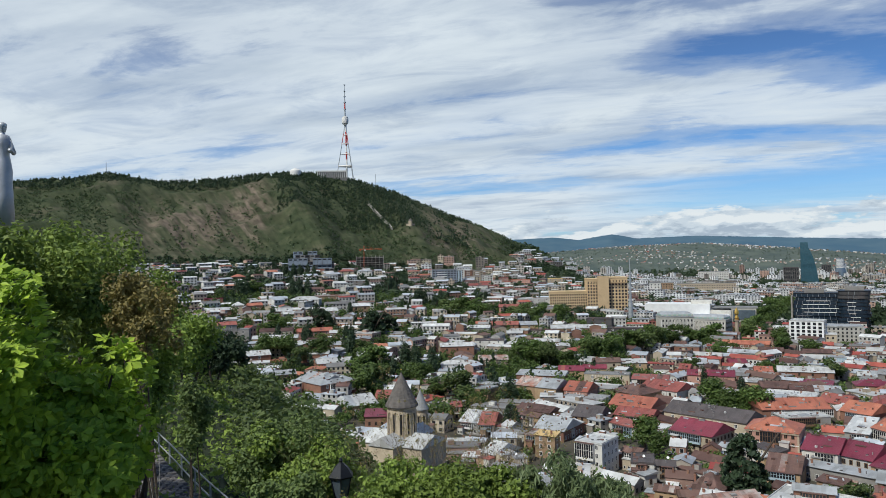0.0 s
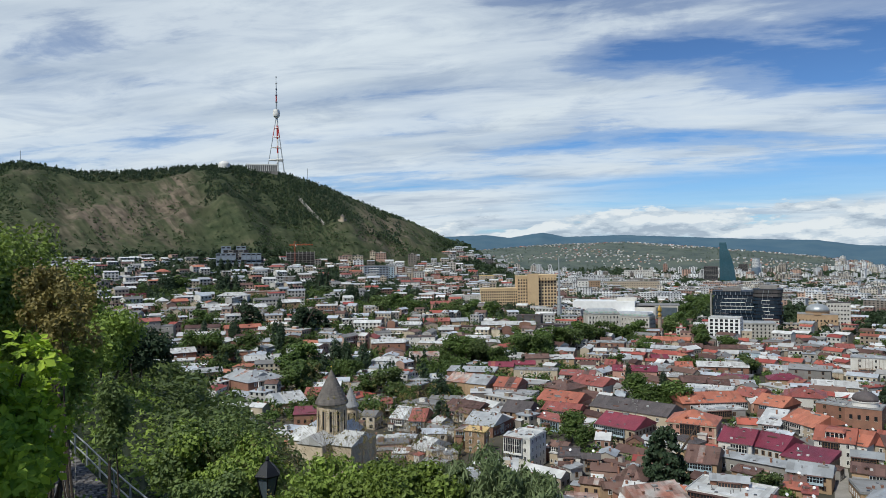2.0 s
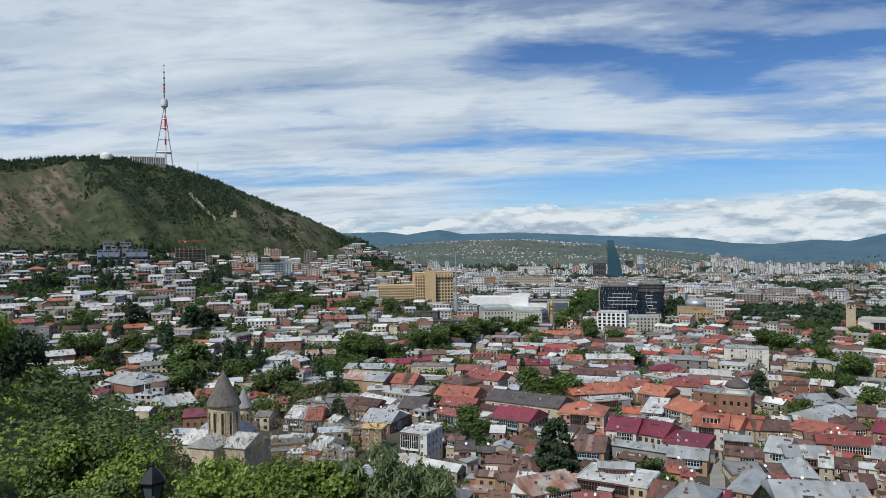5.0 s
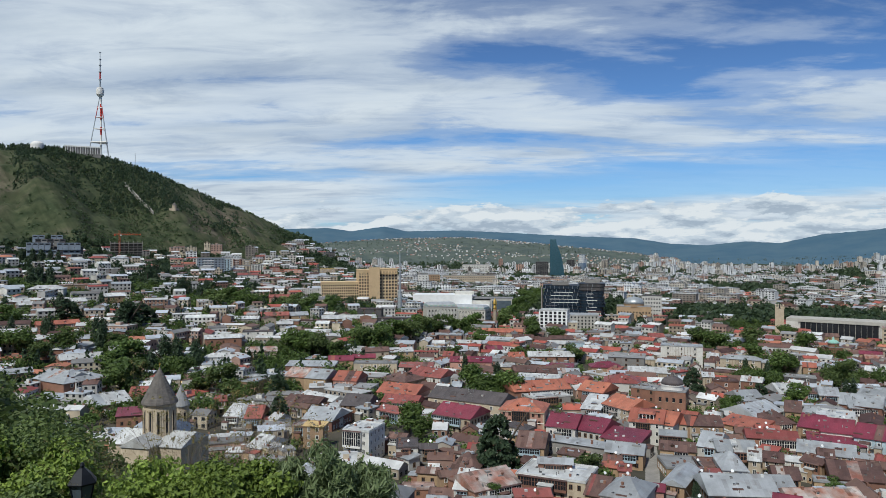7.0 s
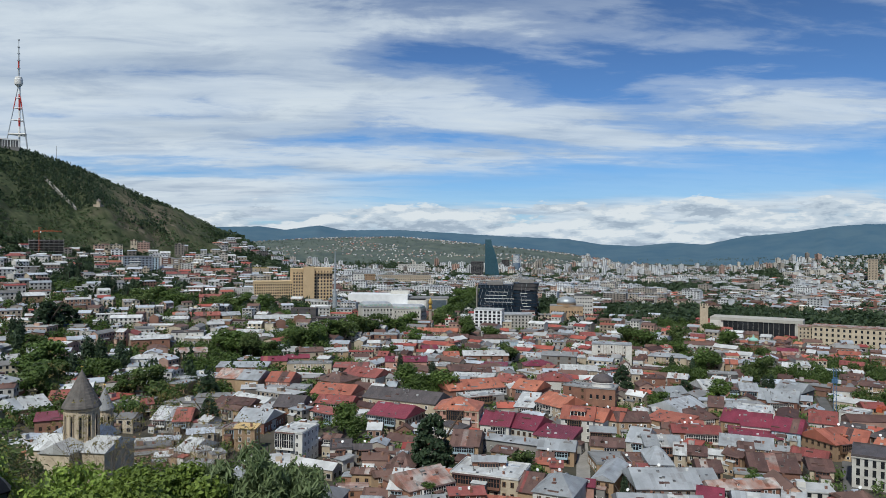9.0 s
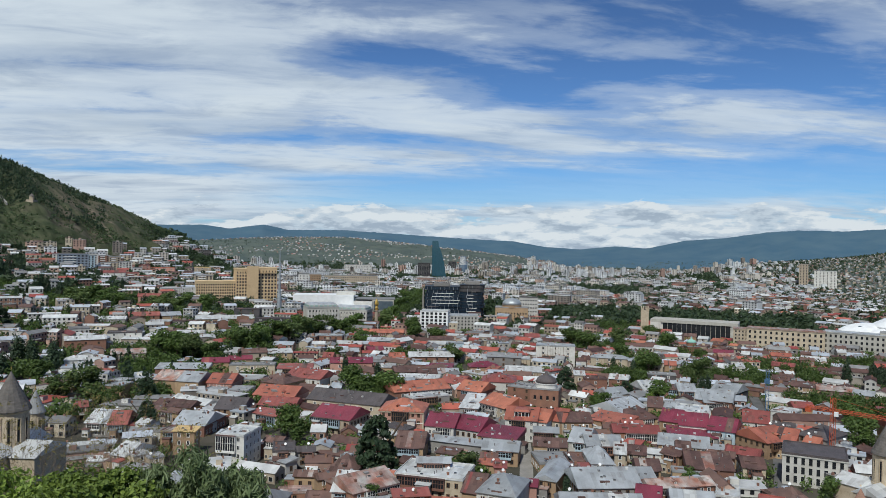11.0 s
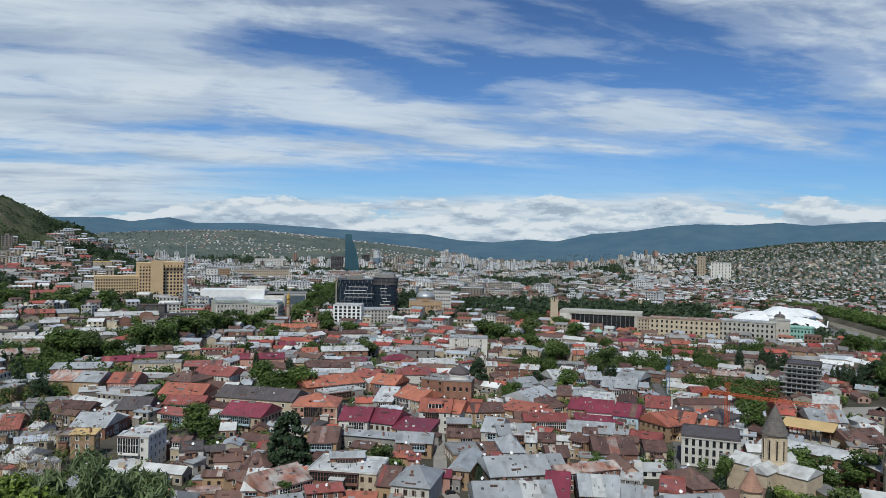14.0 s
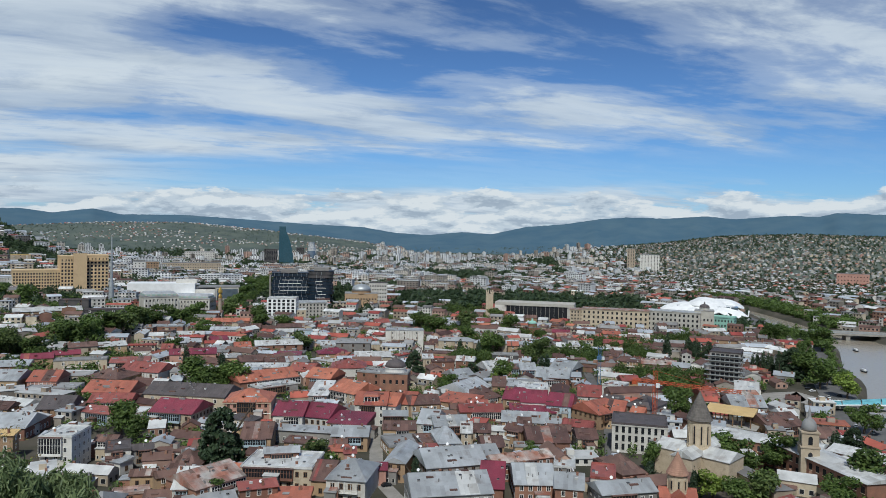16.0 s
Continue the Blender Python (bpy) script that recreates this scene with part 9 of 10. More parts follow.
for _p in ((370.3, 514.1), (366.8, 515.6), (377.1, 537.2), (355.0, 512.0), (369.3, 538.4), (388.2, 601.9), (425.6, 572.7)):
    tree("cypress", _p[0], _p[1], TRND.uniform(13.5, 18.0), claim=False)
for _p, _h in (((529.6, 635.2), 13), ((516.4, 602.5), 13), ((474.1, 521.9), 14), ((436.0, 488.0), 14), ((401.2, 431.6), 13), ((393.4, 412.4), 12), ((524.2, 557.9), 11), ((548.0, 606.2), 11)):
    tree("broad", _p[0], _p[1], _h, wide=1.15, mat="leaf_town", claim=False)


def roof_fittings():
    """Vents, tanks, skylights and flues strewn over the old roofs."""
    rng = random.Random(55)
    m = Mass()
    for x, y, z, w, d, h, rise, kind, rot in ROOFS:
        if math.hypot(x, y) > 620 or kind == "gableX":
            continue
        c, s = math.cos(radians(rot)), math.sin(radians(rot))
        for _ in range(max(2, int(w * d / 42))):
            u, v = rng.uniform(-0.42, 0.42) * w, rng.uniform(-0.46, 0.30) * d
            if kind == "hip":
                u *= 0.55
            zr = h + (rise * (1 - abs(v) / (d / 2)) if kind in ("gable", "hip") else rise * (0.5 + v / d) if kind == "shed" else 0.12)
            what = rng.choice(("flue", "flue", "tank", "sky", "sky", "sheet", "sheet"))
            a, b, t, slot = {"flue": (0.16, 0.16, 1.2, "felt"), "tank": (0.55, 0.4, 0.8, "pale"), "sky": (0.5, 0.6, 0.35, "felt"), "sheet": (rng.uniform(0.7, 2.2), rng.uniform(0.5, 1.1), 0.28, rng.choice(("brown", "brown", "felt", "steelroof")))}[what]
            q = []
            for zz in (zr - 0.5, zr + t):
                for du, dv in ((-a, -b), (a, -b), (a, b), (-a, b)):
                    q.append((x + (u + du) * c - (v + dv) * s, y + (u + du) * s + (v + dv) * c, z + zz))
            for f in ((0, 1, 5, 4), (1, 2, 6, 5), (2, 3, 7, 6), (3, 0, 4, 7), (4, 5, 6, 7)):
                m.quad(*[q[i] for i in f], len(SLOTS) if what == "sky" and f == (4, 5, 6, 7) else SLOTS.index(slot))
    ob = m.make("roof_fittings", "small flues, tanks, skylights and loose sheets on old roofs")
    tagged(ob, "small flues, tanks, skylights and loose sheets on old roofs", "roof fittings", kind="stuff")


roof_fittings()


# ---- woods, scrub and far trees ----
def crown_template(seed, n, size, flat=0.8):
    rng = np.random.default_rng(seed)
    c = [(0.0, 0.0, 0.48)] + [(rng.normal(0, 0.19), rng.normal(0, 0.19), 0.48 + rng.normal(0, 0.15)) for _ in range(6)]
    v, _ = leaf_cloud(rng, c, [0.36] + [0.27] * 6, n, size, flat, 0.0, 0.72)
    v = v.reshape(n, 4, 3)
    c = v.mean(1)
    # three-cornered sprays, spread to the same area
    return np.stack([v[:, 0], c + (v[:, 1] - c) * 1.7, v[:, 2]], 1)


def scatter_crowns(name, label, places, n, size, mat, seed, category="trees"):
    """places: x, y, z, height, width."""
    rng = np.random.default_rng(seed)
    P = np.array(places).reshape(-1, 5)
    if not len(P):
        return None
    T = [crown_template(seed + k, n, size) for k in range(5)]
    out = []
    for k in range(5):
        S = P[k::5]
        a = rng.uniform(0, 2 * math.pi, len(S))
        c, s = np.cos(a)[:, None, None], np.sin(a)[:, None, None]
        t = T[k][None]
        w = S[:, 4][:, None, None]
        x = (t[..., 0] * c - t[..., 1] * s) * w + S[:, 0][:, None, None]
        y = (t[..., 0] * s + t[..., 1] * c) * w + S[:, 1][:, None, None]
        z = t[..., 2] * S[:, 3][:, None, None] + S[:, 2][:, None, None]
        out.append(np.stack([x, y, z], -1).reshape(-1, 3))
    v = np.concatenate(out)
    q = np.arange(len(v)).reshape(-1, 3)
    ob = new(name, fast_mesh(name, v, q, mat))
    return tagged(ob, label, category, kind="stuff")


def green_places(seed, n, d0, d1, az0, az1, keep, h0, h1, clear=4.0):
    rng = random.Random(seed)
    out = []
    for _ in range(n):
        d = math.sqrt(rng.uniform(d0 * d0, d1 * d1))
        az = rng.uniform(az0, az1)
        x, y = d * math.sin(radians(az)), d * math.cos(radians(az))
        if not keep(x, y, d, az, rng) or on_river(x, y):
            continue
        if d < 1390 and clear and not free(x, y, clear if d < 900 else 2.0):
            continue
        h = rng.uniform(h0, h1)
        if az > 25 and d > 1500:
            h *= 0.6
        out.append((x, y, ground(x, y) - 0.3, h, h * rng.uniform(0.75, 1.15)))
    return out


def town_green(x, y, d, az, rng):
    if az < -19 and d > 1330 and d < 2300:
        return False
    park = math.sin(x * 0.0071 + 1.0) * math.sin(y * 0.0063 + 0.5) + 0.35 * math.sin(x * 0.019) * math.cos(y * 0.017)
    if az > 24 and d > 1250:
        park = 0.0
    return rng.random() < (0.9 if park > 0.45 else 0.42) * (0.45 if d > 2300 and ground(x, y) > 16 else 1.0)


def cypress_rows():
    """Slim dark cypresses standing singly and in short rows among the western houses."""
    rng = random.Random(83)
    places = []
    for _ in range(4000):
        d, az = math.sqrt(rng.uniform(430 ** 2, 1330 ** 2)), rng.uniform(-48, -9)
        x, y = d * math.sin(radians(az)), d * math.cos(radians(az))
        if not free(x, y, 1.2):
            continue
        for k in range(rng.choice((1, 1, 2, 3, 5))):
            q = (x + k * rng.uniform(3.0, 4.5), y + k * rng.uniform(-1.5, 1.5))
            places.append((*q, ground(*q) - 0.4, rng.uniform(12, 20)))
        if len(places) > 620:
            break
    g = np.random.default_rng(84)
    out = []
    for k in range(4):
        z = np.linspace(0.06, 0.93, 12)
        rad = [0.105 * (math.sin(math.pi * min(1, q * 1.0 + 0.14)) ** 0.7) + 0.010 for q in z]
        v, _ = leaf_cloud(g, [(g.normal(0, 0.008), g.normal(0, 0.008), q) for q in z], rad, 85, 0.060, 1.2, -0.6)
        for x, y, zz, h in places[k::4]:
            out.append(v * h + np.array([x, y, zz]))
    v = np.concatenate(out)
    ob = new("cypress_rows", fast_mesh("cypress_rows", v, np.arange(len(v)).reshape(-1, 4), M["leaf_dark"]))
    tagged(ob, "slim dark green cypresses among the houses below the mountain", "trees", kind="stuff")


def build_green():
    pl = green_places(41, 9000, 300, 900, -48, 50, lambda x, y, d, az, r: r.random() < (0.40 if az < -10 else 0.55), 5, 10, 2.6)
    scatter_crowns("garden_trees", "many small green garden trees between the houses", pl, 90, 0.10, M["leaf_town"], 100)
    pl = green_places(51, 3600, 420, 900, -47, -9, lambda *a: True, 8, 14, 3.6)
    scatter_crowns("garden_trees", "tall green garden trees among the western houses", pl, 105, 0.094, M["leaf_town"], 105)
    cypress_rows()
    pl = green_places(53, 13000, 1500, 3100, 17, 52, lambda x, y, d, az, r: r.random() < 0.7, 8, 15)
    scatter_crowns("eastern_trees", "dark green trees between the small houses of the eastern rise", pl, 9, 0.35, M["leaf_far"], 107)
    pl = green_places(42, 15000, 850, 1900, -46, 52, town_green, 8, 16)
    pl += green_places(43, 900, 960, 1200, 11, 31, lambda *a: True, 9, 15)
    pl += green_places(44, 2600, 1080, 1400, -48, -13, lambda *a: True, 7, 13)
    pl += green_places(48, 1500, 800, 1100, -46, -8, lambda *a: True, 7, 13)
    scatter_crowns("city_trees", "bands of dark green trees through the city", pl, 23, 0.245, M["leaf_far"], 110)
    pl = green_places(45, 15000, 1850, 2700, -18, 30, town_green, 9, 16)
    scatter_crowns("distant_trees", "far belts of trees among the city blocks", pl, 10, 0.33, M["leaf_far"], 120)
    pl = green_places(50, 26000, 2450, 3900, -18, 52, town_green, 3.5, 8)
    scatter_crowns("distant_trees", "small far trees over the hills behind the city", pl, 8, 0.34, M["leaf_hazed"], 121)
    scatter_crowns("grove_trees", "dense green groves between the old houses", GROVE, 220, 0.080, M["leaf_town"], 160)
    # trees along both banks of the river
    rng = random.Random(9)
    pl = []
    for k in range(170):
        y = 400 + k * 4.2
        b, c = float(np.interp(y, RIVER_Y, RIVER_W)), float(np.interp(y, RIVER_Y, RIVER_E))
        if y > 680:
            for off in (10, 20, 32):
                x = c + off + rng.uniform(-5, 5)
                pl.append((x, y + rng.uniform(-3, 3), ground(x, y) - 0.5, rng.uniform(11, 16), rng.uniform(11, 15)))
        if 470 < y < 560:
            pl.append((b - rng.uniform(2, 8), y, ground(b - 9, y) - 0.5, rng.uniform(4, 7), rng.uniform(5, 7)))
        if 385 < y < 470 and k % 2:
            pl.append((b - rng.uniform(6, 22), y, ground(b - 14, y) - 0.5, rng.uniform(5, 8), rng.uniform(6, 9)))
        if 560 < y < 680:
            pl.append((b - rng.uniform(8, 26), y, ground(b - 18, y) - 0.5, rng.uniform(7, 12), rng.uniform(7, 11)))
    scatter_crowns("bank_trees", "dense row of green plane trees along the river bank", pl, 130, 0.11, M["leaf_town"], 130)
    # scrub and pines on the mountain
    def scrub(x, y, d, az, r):
        spur = -33.1 - 4.5 * (d - 1380) / 570
        wood = (az > spur + 0.6 and az < spur + 8) or az > spur + 12 or (az < spur - 4.5 and d > 1600 and az < -47)
        return r.random() < (0.95 if wood else 0.16) + 0.3 * (math.sin(az * 2.3 + d * 0.006) > 0.5)
    pl = green_places(46, 13000, 1330, 2020, -56, -12, scrub, 3, 8)
    scatter_crowns("mountain_scrub", "dark scrub and low trees over the mountain slope", pl, 12, 0.28, M["leaf_scrub"], 140, "bushes")
    pl = green_places(47, 1800, 1930, 2060, -56, -28.5, lambda *a: True, 7, 13)
    pl += green_places(52, 1500, 1900, 2050, -29, -13, lambda *a: True, 2, 4.5)
    pl += green_places(49, 2600, 1650, 2000, -37, -22, lambda *a: True, 6, 11)
    scatter_crowns("ridge_pines", "dark pines along the mountain ridge", [(a, b, c, h, w * 0.6) for a, b, c, h, w in pl], 13, 0.31, M["leaf_dark"], 150)


build_green()


# ---- the hillside by the camera ----
def leaf_stars(rng, p, nrm, size):
    """Five-lobed leaves, each a fan of quads round its stalk."""
    n = len(p)
    t = np.cross(nrm, rng.normal(0, 1, (n, 3)))
    t /= np.linalg.norm(t, axis=1)[:, None]
    b = np.cross(nrm, t)
    s = size * rng.uniform(0.6, 1.2, n)[:, None]
    ang = np.radians([-125, -72, 0, 72, 125])
    ln = [0.62, 0.9, 1.0, 0.9, 0.62]
    vs, k = [], 0
    for a, l in zip(ang, ln):
        c1, s1 = math.cos(a), math.sin(a)
        tip = p + (t * c1 + b * s1) * s * l - nrm * s * 0.16 * l
        w = 0.48
        e1 = p + (t * math.cos(a - w) + b * math.sin(a - w)) * s * l * 0.70
        e2 = p + (t * math.cos(a + w) + b * math.sin(a + w)) * s * l * 0.70
        vs.append(np.stack([p - t * s * 0.1, e1, tip, e2], 1))
    v = np.stack(vs, 1).reshape(-1, 3)
    return v, np.arange(len(v)).reshape(-1, 4)


def shrub(name, label, x, y, z, rx, rz, n, size, mat, seed, clumps=14, lobed=False, slim=0.62, puff=1.0, droop=0.0, stems=3, category="shrub", fill=0.35):
    """A bush or low tree by the path: stems from the ground and leaves in uneven clumps."""
    rng = np.random.default_rng(seed)
    e = empty(name, pose(x, y, z), label, category)
    c, r = [], []
    for k in range(clumps):
        d = rng.normal(0, 1, 3)
        d /= np.linalg.norm(d)
        q = rng.uniform(0.25, 0.80)
        c.append((d[0] * q * rx, d[1] * q * rx, rz + d[2] * q * rz * 0.9))
        r.append(rng.uniform(0.22, 0.42) * rx * puff)
    v, f = leaf_cloud(rng, c, r, n, size, rz / rx, droop, fill)
    if lobed:
        ctr = v.reshape(-1, 4, 3).mean(1)
        nr = ctr - np.array([0, 0, rz])
        nr /= np.linalg.norm(nr, axis=1)[:, None]
        nr = nr * 0.5 + rng.normal(0, 0.45, nr.shape) + np.array([-0.1, -0.55, 0.6])
        nr /= np.linalg.norm(nr, axis=1)[:, None]
        v, f = leaf_stars(rng, ctr, nr, size)
    elif slim != 0.62:
        q = v.reshape(-1, 4, 3)
        m = (q[:, 1] + q[:, 3]) / 2
        q[:, 1] = m + (q[:, 1] - m) * slim / 0.62
        q[:, 3] = m + (q[:, 3] - m) * slim / 0.62
        v = q.reshape(-1, 3)
    ob = new("foliage", fast_mesh("foliage", v, f, M[mat]))
    ob.parent = e
    base = ground(x, y) - z - 0.3
    s = Shape()
    for k in range(stems):
        tgt = Vector(c[k % clumps])
        root = Vector((rng.normal(0, 0.12) * rx, rng.normal(0, 0.12) * rx, base))
        midp = root.lerp(tgt, 0.5) + Vector((rng.normal(0, 0.08), rng.normal(0, 0.08), 0.1)) * rx
        s.rod(root, midp, 0.028 * rx + 0.01, 6, 0, 0.02 * rx + 0.008)
        s.rod(midp, tgt, 0.02 * rx + 0.008, 6, 0, 0.008 * rx)
    s.make("stem", M["bark"], e)
    return e


shrub("maple_tree", "bright green maple with large lobed leaves close to the path", -5.80, 4.00, 97.48, 1.15, 1.22, 5600, 0.1, "leaf_maple", 1, clumps=26, lobed=True, stems=2, category='tree', fill=0.8)
shrub("maple_tree", "bright green maple with large lobed leaves close to the path", -5.80, 4.60, 97.35, 0.66, 0.75, 2000, 0.1, "leaf_maple", 2, clumps=12, lobed=True, stems=1, category='tree', fill=0.8)
shrub("hillside_tree", "tall mid-green leafy tree on the hillside", -21.00, 15.40, 96.30, 3.3, 3, 12276, 0.092, "leaf_light", 3, clumps=44, puff=0.7, category='tree')
shrub("hillside_tree", "tall mid-green leafy tree on the hillside", -20.40, 12.70, 95.10, 3.6, 3.6, 8928, 0.110, "leaf_light", 33, clumps=40, puff=0.7, category='tree')
shrub("hillside_tree", "tall mid-green leafy tree on the hillside", -23.00, 19.20, 94.70, 3.4, 3.8, 12276, 0.092, "leaf_light", 4, clumps=44, puff=0.7, category='tree')
shrub("hillside_tree", "rust-tinged young tree on the hillside", -15.90, 15.20, 96.60, 1.35, 1.9, 2901, 0.064, "leaf_rust", 5, clumps=44, puff=0.5, category='tree')
shrub("hillside_tree", "rust-tinged young tree on the hillside", -17.00, 15.50, 97.40, 1.3, 1.5, 2120, 0.064, "leaf_rust", 55, clumps=36, puff=0.5, category='tree')
shrub("hillside_tree", "dark green dense tree on the hillside", -19.90, 18.20, 94.00, 2, 2.6, 6696, 0.092, "leaf_light", 6, clumps=24, category='tree')
shrub("hillside_tree", "dark green conifer on the spur", -41.40, 43.40, 90.70, 3.6, 3.4, 6696, 0.165, "leaf_light", 7, clumps=24, category='tree')
shrub("hillside_tree", "dark green conifer on the spur", -49.80, 56.00, 87.90, 3.4, 3, 5580, 0.184, "leaf_dark", 8, clumps=18, category='tree')
shrub("path_shrub", "young leafy shrub beside the path railing", -11.70, 12.40, 95.70, 0.75, 1, 2901, 0.046, "leaf", 9, clumps=12)
shrub("broad_bush", "large dense green bush below the path", -10.10, 13.70, 94.40, 1.45, 1.2, 11160, 0.051, "leaf", 10, clumps=26)
shrub("broad_bush", "large dense green bush below the path", -9.00, 13.20, 94.30, 1.2, 1, 7254, 0.051, "leaf_light", 11, clumps=20)
shrub("broad_bush", "large dense green bush below the path", -10.50, 13.30, 94.70, 0.9, 0.8, 3906, 0.055, "leaf_light", 12, clumps=16)
shrub("broad_bush", "large dense green bush below the path", -9.00, 12.00, 94.50, 1.1, 0.7, 4464, 0.051, "leaf", 13, clumps=16)
shrub("bright_bush", "yellow-green bush at the edge of the slope", -6.50, 12.40, 95.05, 1, 0.55, 4017, 0.046, "leaf_light", 14, clumps=18)
shrub("bright_bush", "yellow-green bush at the edge of the slope", -5.20, 11.90, 95.18, 1, 0.62, 4240, 0.046, "leaf_light", 15, clumps=18)
shrub("bright_bush", "yellow-green bush at the edge of the slope", -4.50, 12.20, 95.30, 0.8, 0.5, 2901, 0.046, "leaf_light", 16, clumps=14)
shrub("willow_bush", "grey-green narrow-leaved willow bush on the slope", -3.20, 12.60, 95.18, 0.85, 0.72, 4017, 0.078, "leaf_grey", 17, clumps=16, slim=0.22, droop=0.5)
shrub("willow_bush", "grey-green narrow-leaved willow bush on the slope", -3.90, 12.40, 95.10, 0.7, 0.6, 2455, 0.078, "leaf_grey", 18, clumps=12, slim=0.22, droop=0.5)
shrub("willow_bush", "grey-green narrow-leaved willow bush on the slope", -2.50, 12.80, 95.20, 0.75, 0.5, 2455, 0.078, "leaf_grey", 19, clumps=12, slim=0.22, droop=0.5)
shrub("willow_bush", "grey-green narrow-leaved willow bush on the slope", -4.90, 12.60, 95.00, 0.6, 0.5, 1674, 0.073, "leaf_grey", 20, clumps=10, slim=0.25, droop=0.4)
shrub("bright_bush", "yellow-green bush at the edge of the slope", -6.60, 11.20, 94.90, 1, 0.6, 3348, 0.046, "leaf_light", 21, clumps=16)


def spur_scrub():
    rng = random.Random(71)
    pl, gr = [], []
    for k in range(1700):
        az, d = rng.uniform(-60, -12), rng.uniform(24, 235)
        x, y = d * math.sin(radians(az)), d * math.cos(radians(az))
        if d < 45 and (az > -50 or d < 34):
            continue
        if -50 < az < -41 and d < 70:
            continue
        if az > -30 and d > 120 and not free(x, y, 2):
            continue
        h = rng.uniform(0.8, 2.4) if rng.random() < 0.78 else rng.uniform(3.0, 5.0)
        pl.append((x, y, ground(x, y) - 0.3, h, h * rng.uniform(0.9, 1.5)))
    scatter_crowns("slope_scrub", "thick green scrub over the near hillside", [p for p in pl if math.hypot(p[0], p[1]) < 95], 200, 0.064, M["leaf"], 200, "bushes")
    scatter_crowns("slope_scrub", "thick green scrub over the lower hillside", [p for p in pl if math.hypot(p[0], p[1]) >= 95], 90, 0.11, M["leaf"], 201, "bushes")
    for k in range(15000):
        az, d = rng.uniform(-62, -14), rng.uniform(8, 75) if k % 2 else rng.uniform(60, 190)
        x, y = d * math.sin(radians(az)), d * math.cos(radians(az))
        hh = rng.uniform(0.1, 0.35) * (1 + d / 70)
        gr.append((x, y, ground(x, y) - 0.05, hh, hh * 1.3))
    scatter_crowns("grass", "long grass and weeds on the slope", gr, 6, 0.30, M["leaf_light"], 210, "grass")


spur_scrub()


# ---- path, railing and lamp by the slope ----
def stone_path():
    """Cobbled footpath down the slope: every stone is a piece of its own."""
    a, b = Vector((-29.65, 25.40, 91.67)), Vector((-19.19, 18.84, 91.32))
    t = (b - a).normalized()
    side = Vector((t.y, -t.x, 0)).normalized()
    length = (b - a).length

    def place(u, w):
        p = a + t * u + side * w
        return Vector((p.x, p.y, ground(p.x, p.y) + 0.05))
    v, f = [], []
    n = 30
    for k in range(n + 1):
        u = -8 + k * (length + 10) / n
        for w, dz in ((-1.35, -0.3), (-1.35, 0.0), (1.35, 0.0), (1.35, -0.3)):
            p = place(u, w)
            v.append((p.x, p.y, place(u, 0).z + dz))
    for k in range(n):
        for m_ in range(3):
            o = 4 * k + m_
            f.append((o, o + 1, o + 5, o + 4))
    bed = mesh_object("path", v, f, M["asphalt"])
    tagged(bed, "steep cobbled footpath with grey worn stones", "path", kind="structure")
    me = []
    for k in range(5):
        rr = random.Random(k)
        s = Shape()
        w, d = 0.16 + rr.uniform(-0.015, 0.015), 0.11 + rr.uniform(-0.01, 0.01)
        s.prism([(-w, -d, -0.05), (w, -d, -0.05), (w, d, -0.05), (-w, d, -0.05)], [(-w, -d, 0.02), (w, -d, 0.02), (w, d, 0.02), (-w, d, 0.02)])
        s.prism([(-w, -d, 0.02), (w, -d, 0.02), (w, d, 0.02), (-w, d, 0.02)], [(-w * 0.8, -d * 0.75, 0.05), (w * 0.8, -d * 0.75, 0.05), (w * 0.8, d * 0.75, 0.05), (-w * 0.8, d * 0.75, 0.05)])
        q = bpy.data.meshes.new("cobble")
        q.from_pydata(s.v, [], s.f)
        q.materials.append(M["cobble"])
        me.append(q)
    rr = random.Random(17)
    ang = math.degrees(math.atan2(side.y, side.x))
    count = 0
    for i in range(40):
        for j in range(7):
            u = length * 0.15 + i * 0.27
            p = place(u, -1.15 + j * 0.37 + (0.18 if i % 2 else 0))
            ob = new("cobble", me[rr.randrange(5)])
            ob.parent = bed
            slope = (place(u + 0.5, 0).z - place(u - 0.5, 0).z)
            ob.matrix_basis = pose(p.x, p.y, place(u, 0).z + 0.012 + rr.uniform(0, 0.02), 0, 0, ang + rr.uniform(-6, 6)) @ pose(0, 0, 0, -math.degrees(math.atan(slope)) + rr.uniform(-3, 3), rr.uniform(-3, 3), 0)
    # a tube railing on posts along the open side
    e = empty("railing", Matrix.Identity(4), "thin grey steel tube railing along the cobbled path", "railing")
    for hgt in (0.95, 0.45):
        s = Shape()
        pts = [place(-6 + k * (length + 8) / 10, -1.55) + Vector((0, 0, hgt)) for k in range(11)]
        for p, q in zip(pts[:-1], pts[1:]):
            s.rod(p, q, 0.03, 8)
        s.make("rail", M["steel"], e)
    for k in range(11):
        p = place(-6 + k * (length + 8) / 10, -1.55)
        s = Shape()
        s.rod(p - Vector((0, 0, 0.4)), p + Vector((0, 0, 0.97)), 0.035, 8)
        s.make("post", M["steel"], e)


stone_path()


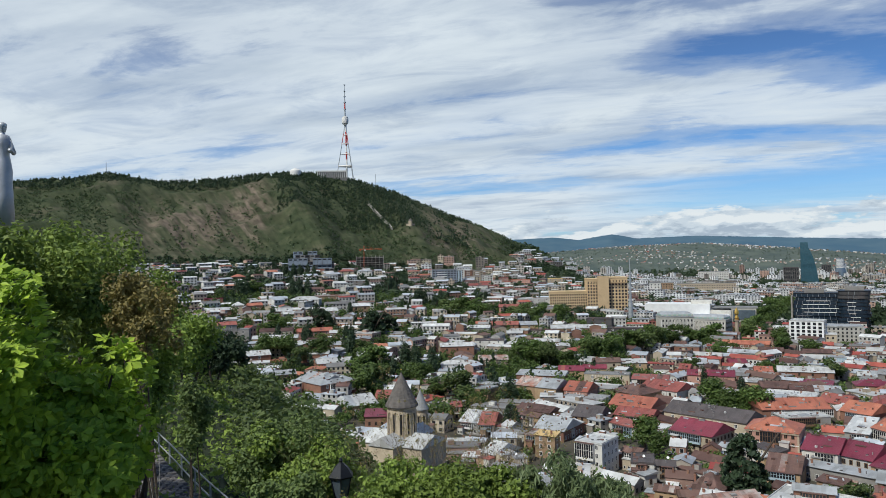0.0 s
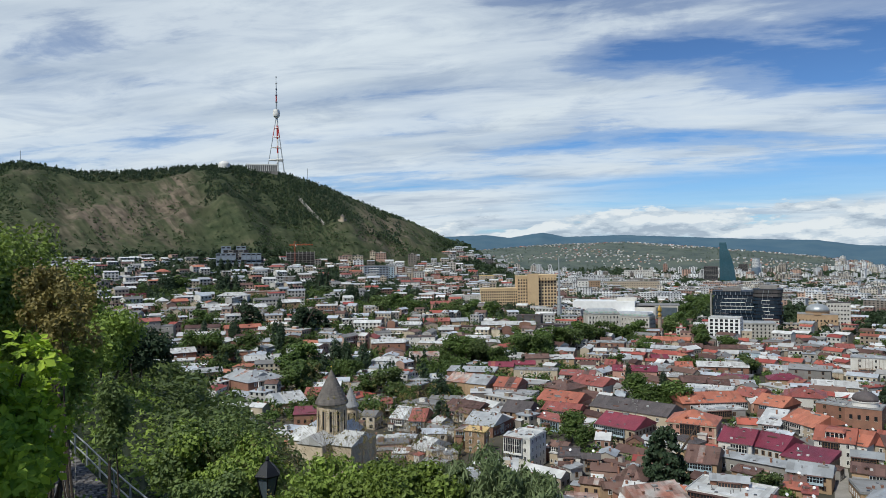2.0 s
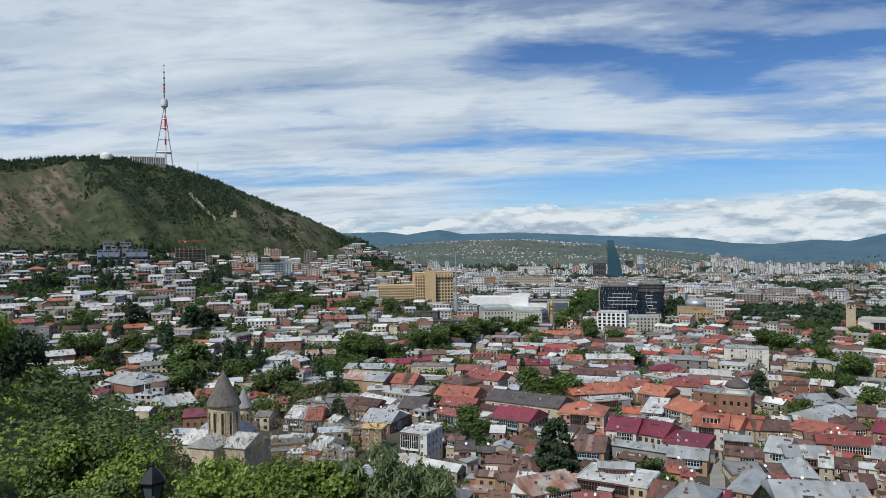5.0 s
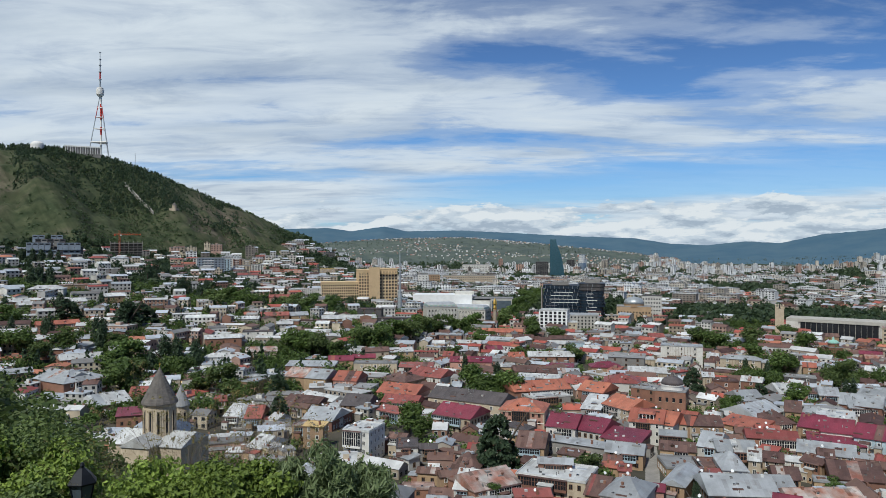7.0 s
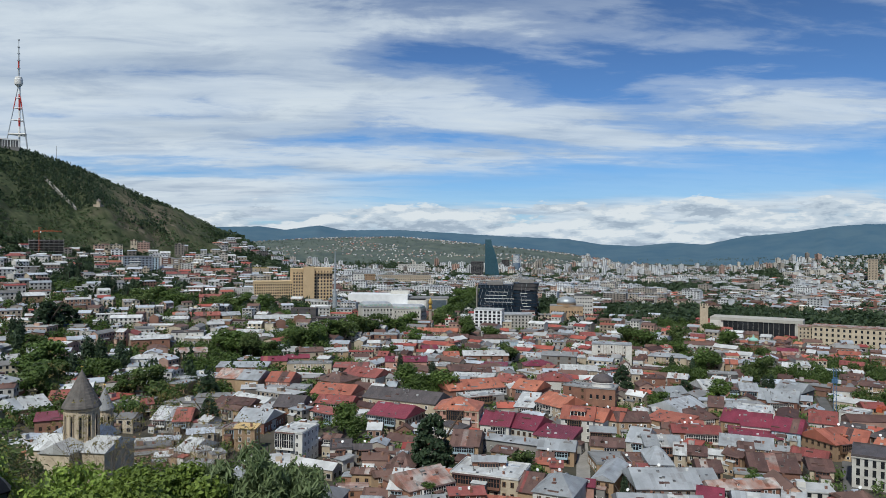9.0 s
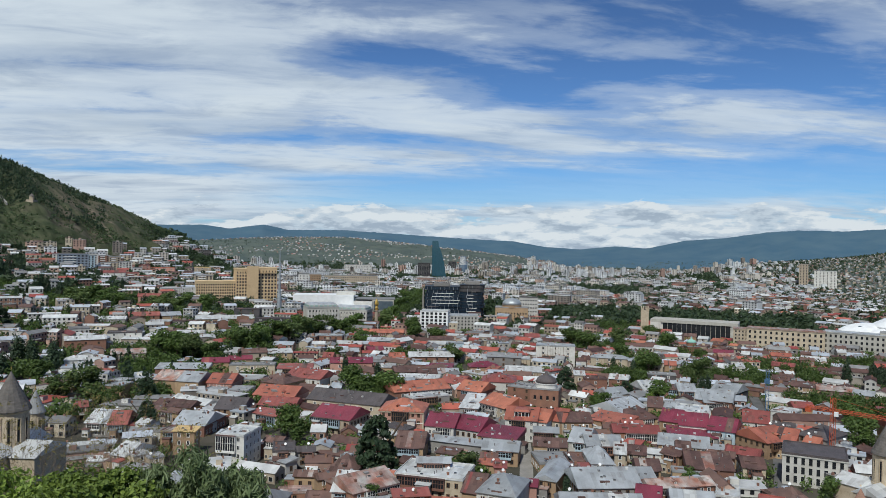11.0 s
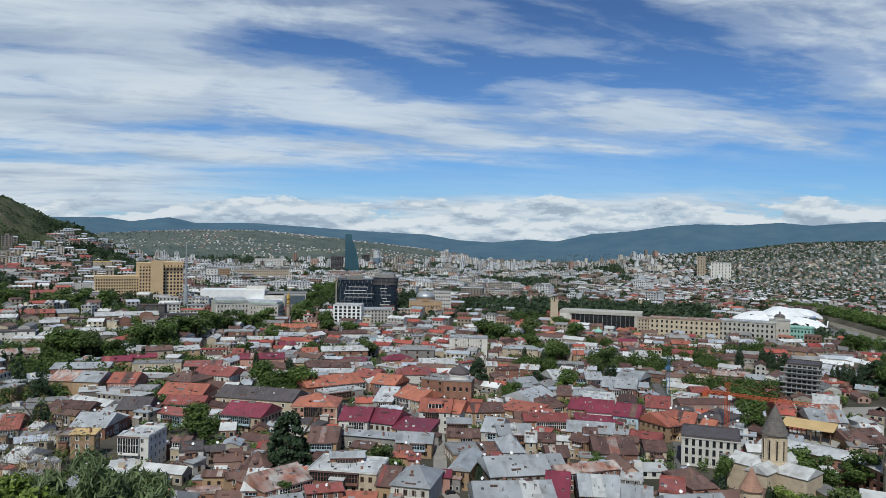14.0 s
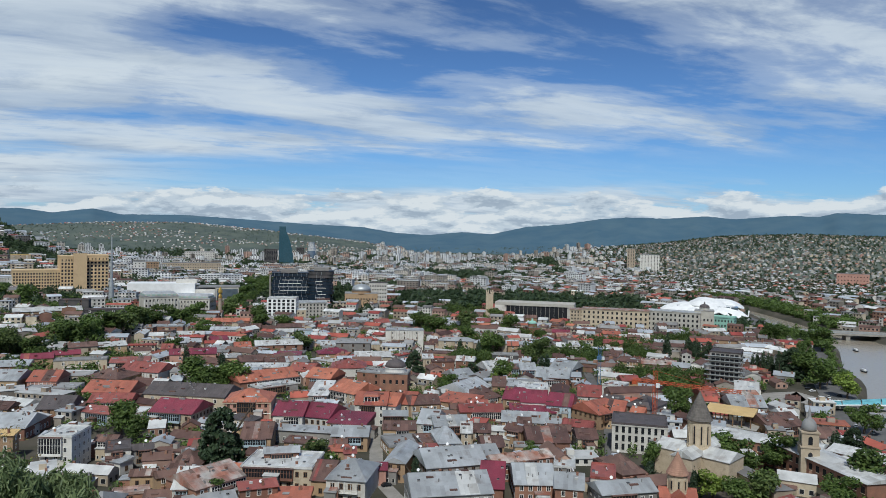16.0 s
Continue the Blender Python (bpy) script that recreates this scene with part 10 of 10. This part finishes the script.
def street_lamp(x, y, z):
    e = empty("street_lamp", pose(x, y, z), "black hexagonal street lantern on a dark iron post", "lamp")
    g = ground(x, y) - z
    s = Shape()
    s.tube([(0.10, g - 0.3), (0.09, g + 0.6), (0.055, g + 0.8), (0.045, -0.62), (0.09, -0.58), (0.09, -0.52)], 10)
    s.make("post", M["black_metal"], e)
    s = Shape()
    s.tube([(0.27, -0.08), (0.28, -0.05), (0.17, 0.10), (0.06, 0.20), (0.03, 0.22), (0.05, 0.25), (0.02, 0.31)], 6)
    s.make("cap", M["black_metal"], e)
    s = Shape()
    s.tube([(0.13, -0.50), (0.225, -0.08)], 6)
    s.make("glass", M["glass_pale"], e)
    for k in range(6):
        a = 2 * math.pi * k / 6
        s = Shape()
        s.rod((0.14 * math.cos(a), 0.14 * math.sin(a), -0.52), (0.24 * math.cos(a), 0.24 * math.sin(a), -0.07), 0.012)
        s.make("bar", M["black_metal"], e)


street_lamp(-8.1, 12.7, 95.6)


def bare_shrub(x, y, z, h, spread, seed, label, leaves=0, tint="twig"):
    """Leafless twigs forking from one foot."""
    rng = random.Random(seed)
    e = empty("bare_shrub", pose(x, y, z), label, "shrub")
    s = Shape()
    tips = []

    def grow(p, d, ln, r, depth):
        q = p + d * ln
        s.rod(p, q, r, 4, 0, r * 0.6)
        if depth == 0:
            tips.append(q)
            return
        for _ in range(rng.choice((2, 2, 3))):
            n = (d + Vector((rng.gauss(0, spread), rng.gauss(0, spread), rng.gauss(0.05, spread * 0.6)))).normalized()
            grow(q, n, ln * rng.uniform(0.6, 0.9), r * 0.6, depth - 1)
    for _ in range(4):
        if seed == 6 and _ > 0:
            break
        grow(Vector((rng.gauss(0, 0.05), rng.gauss(0, 0.05), ground(x, y) - z - 0.2)), Vector((rng.gauss(0, 0.25), rng.gauss(0, 0.25), 1)).normalized(), (h + z - ground(x, y)) * 0.34, 0.026 * h if seed != 6 else 0.012, 5 if seed != 6 else 2)
    s.make("branch", M[tint], e)
    if leaves:
        rg = np.random.default_rng(seed)
        v, f = leaf_cloud(rg, [tuple(t) for t in tips], [0.05] * len(tips), leaves // 2, 0.016, 1.0)
        ob = new("foliage", fast_mesh("foliage", v, f, M["leaf_rust"]))
        ob.parent = e


bare_shrub(-6.4, 14.1, 95.6, 0.70, 0.34, 3, "brown half-bare shrub with thin forked twigs", 6000)
bare_shrub(-5.6, 13.9, 95.8, 0.65, 0.34, 4, "brown half-bare shrub with thin forked twigs", 4000)
bare_shrub(-7.2, 14.3, 95.4, 0.6, 0.34, 5, "brown half-bare shrub with thin forked twigs", 4000)
bare_shrub(-12.1, 11.9, 95.3, 1.6, 0.16, 6, "leafless pale sapling beside the railing", 0, "concrete")
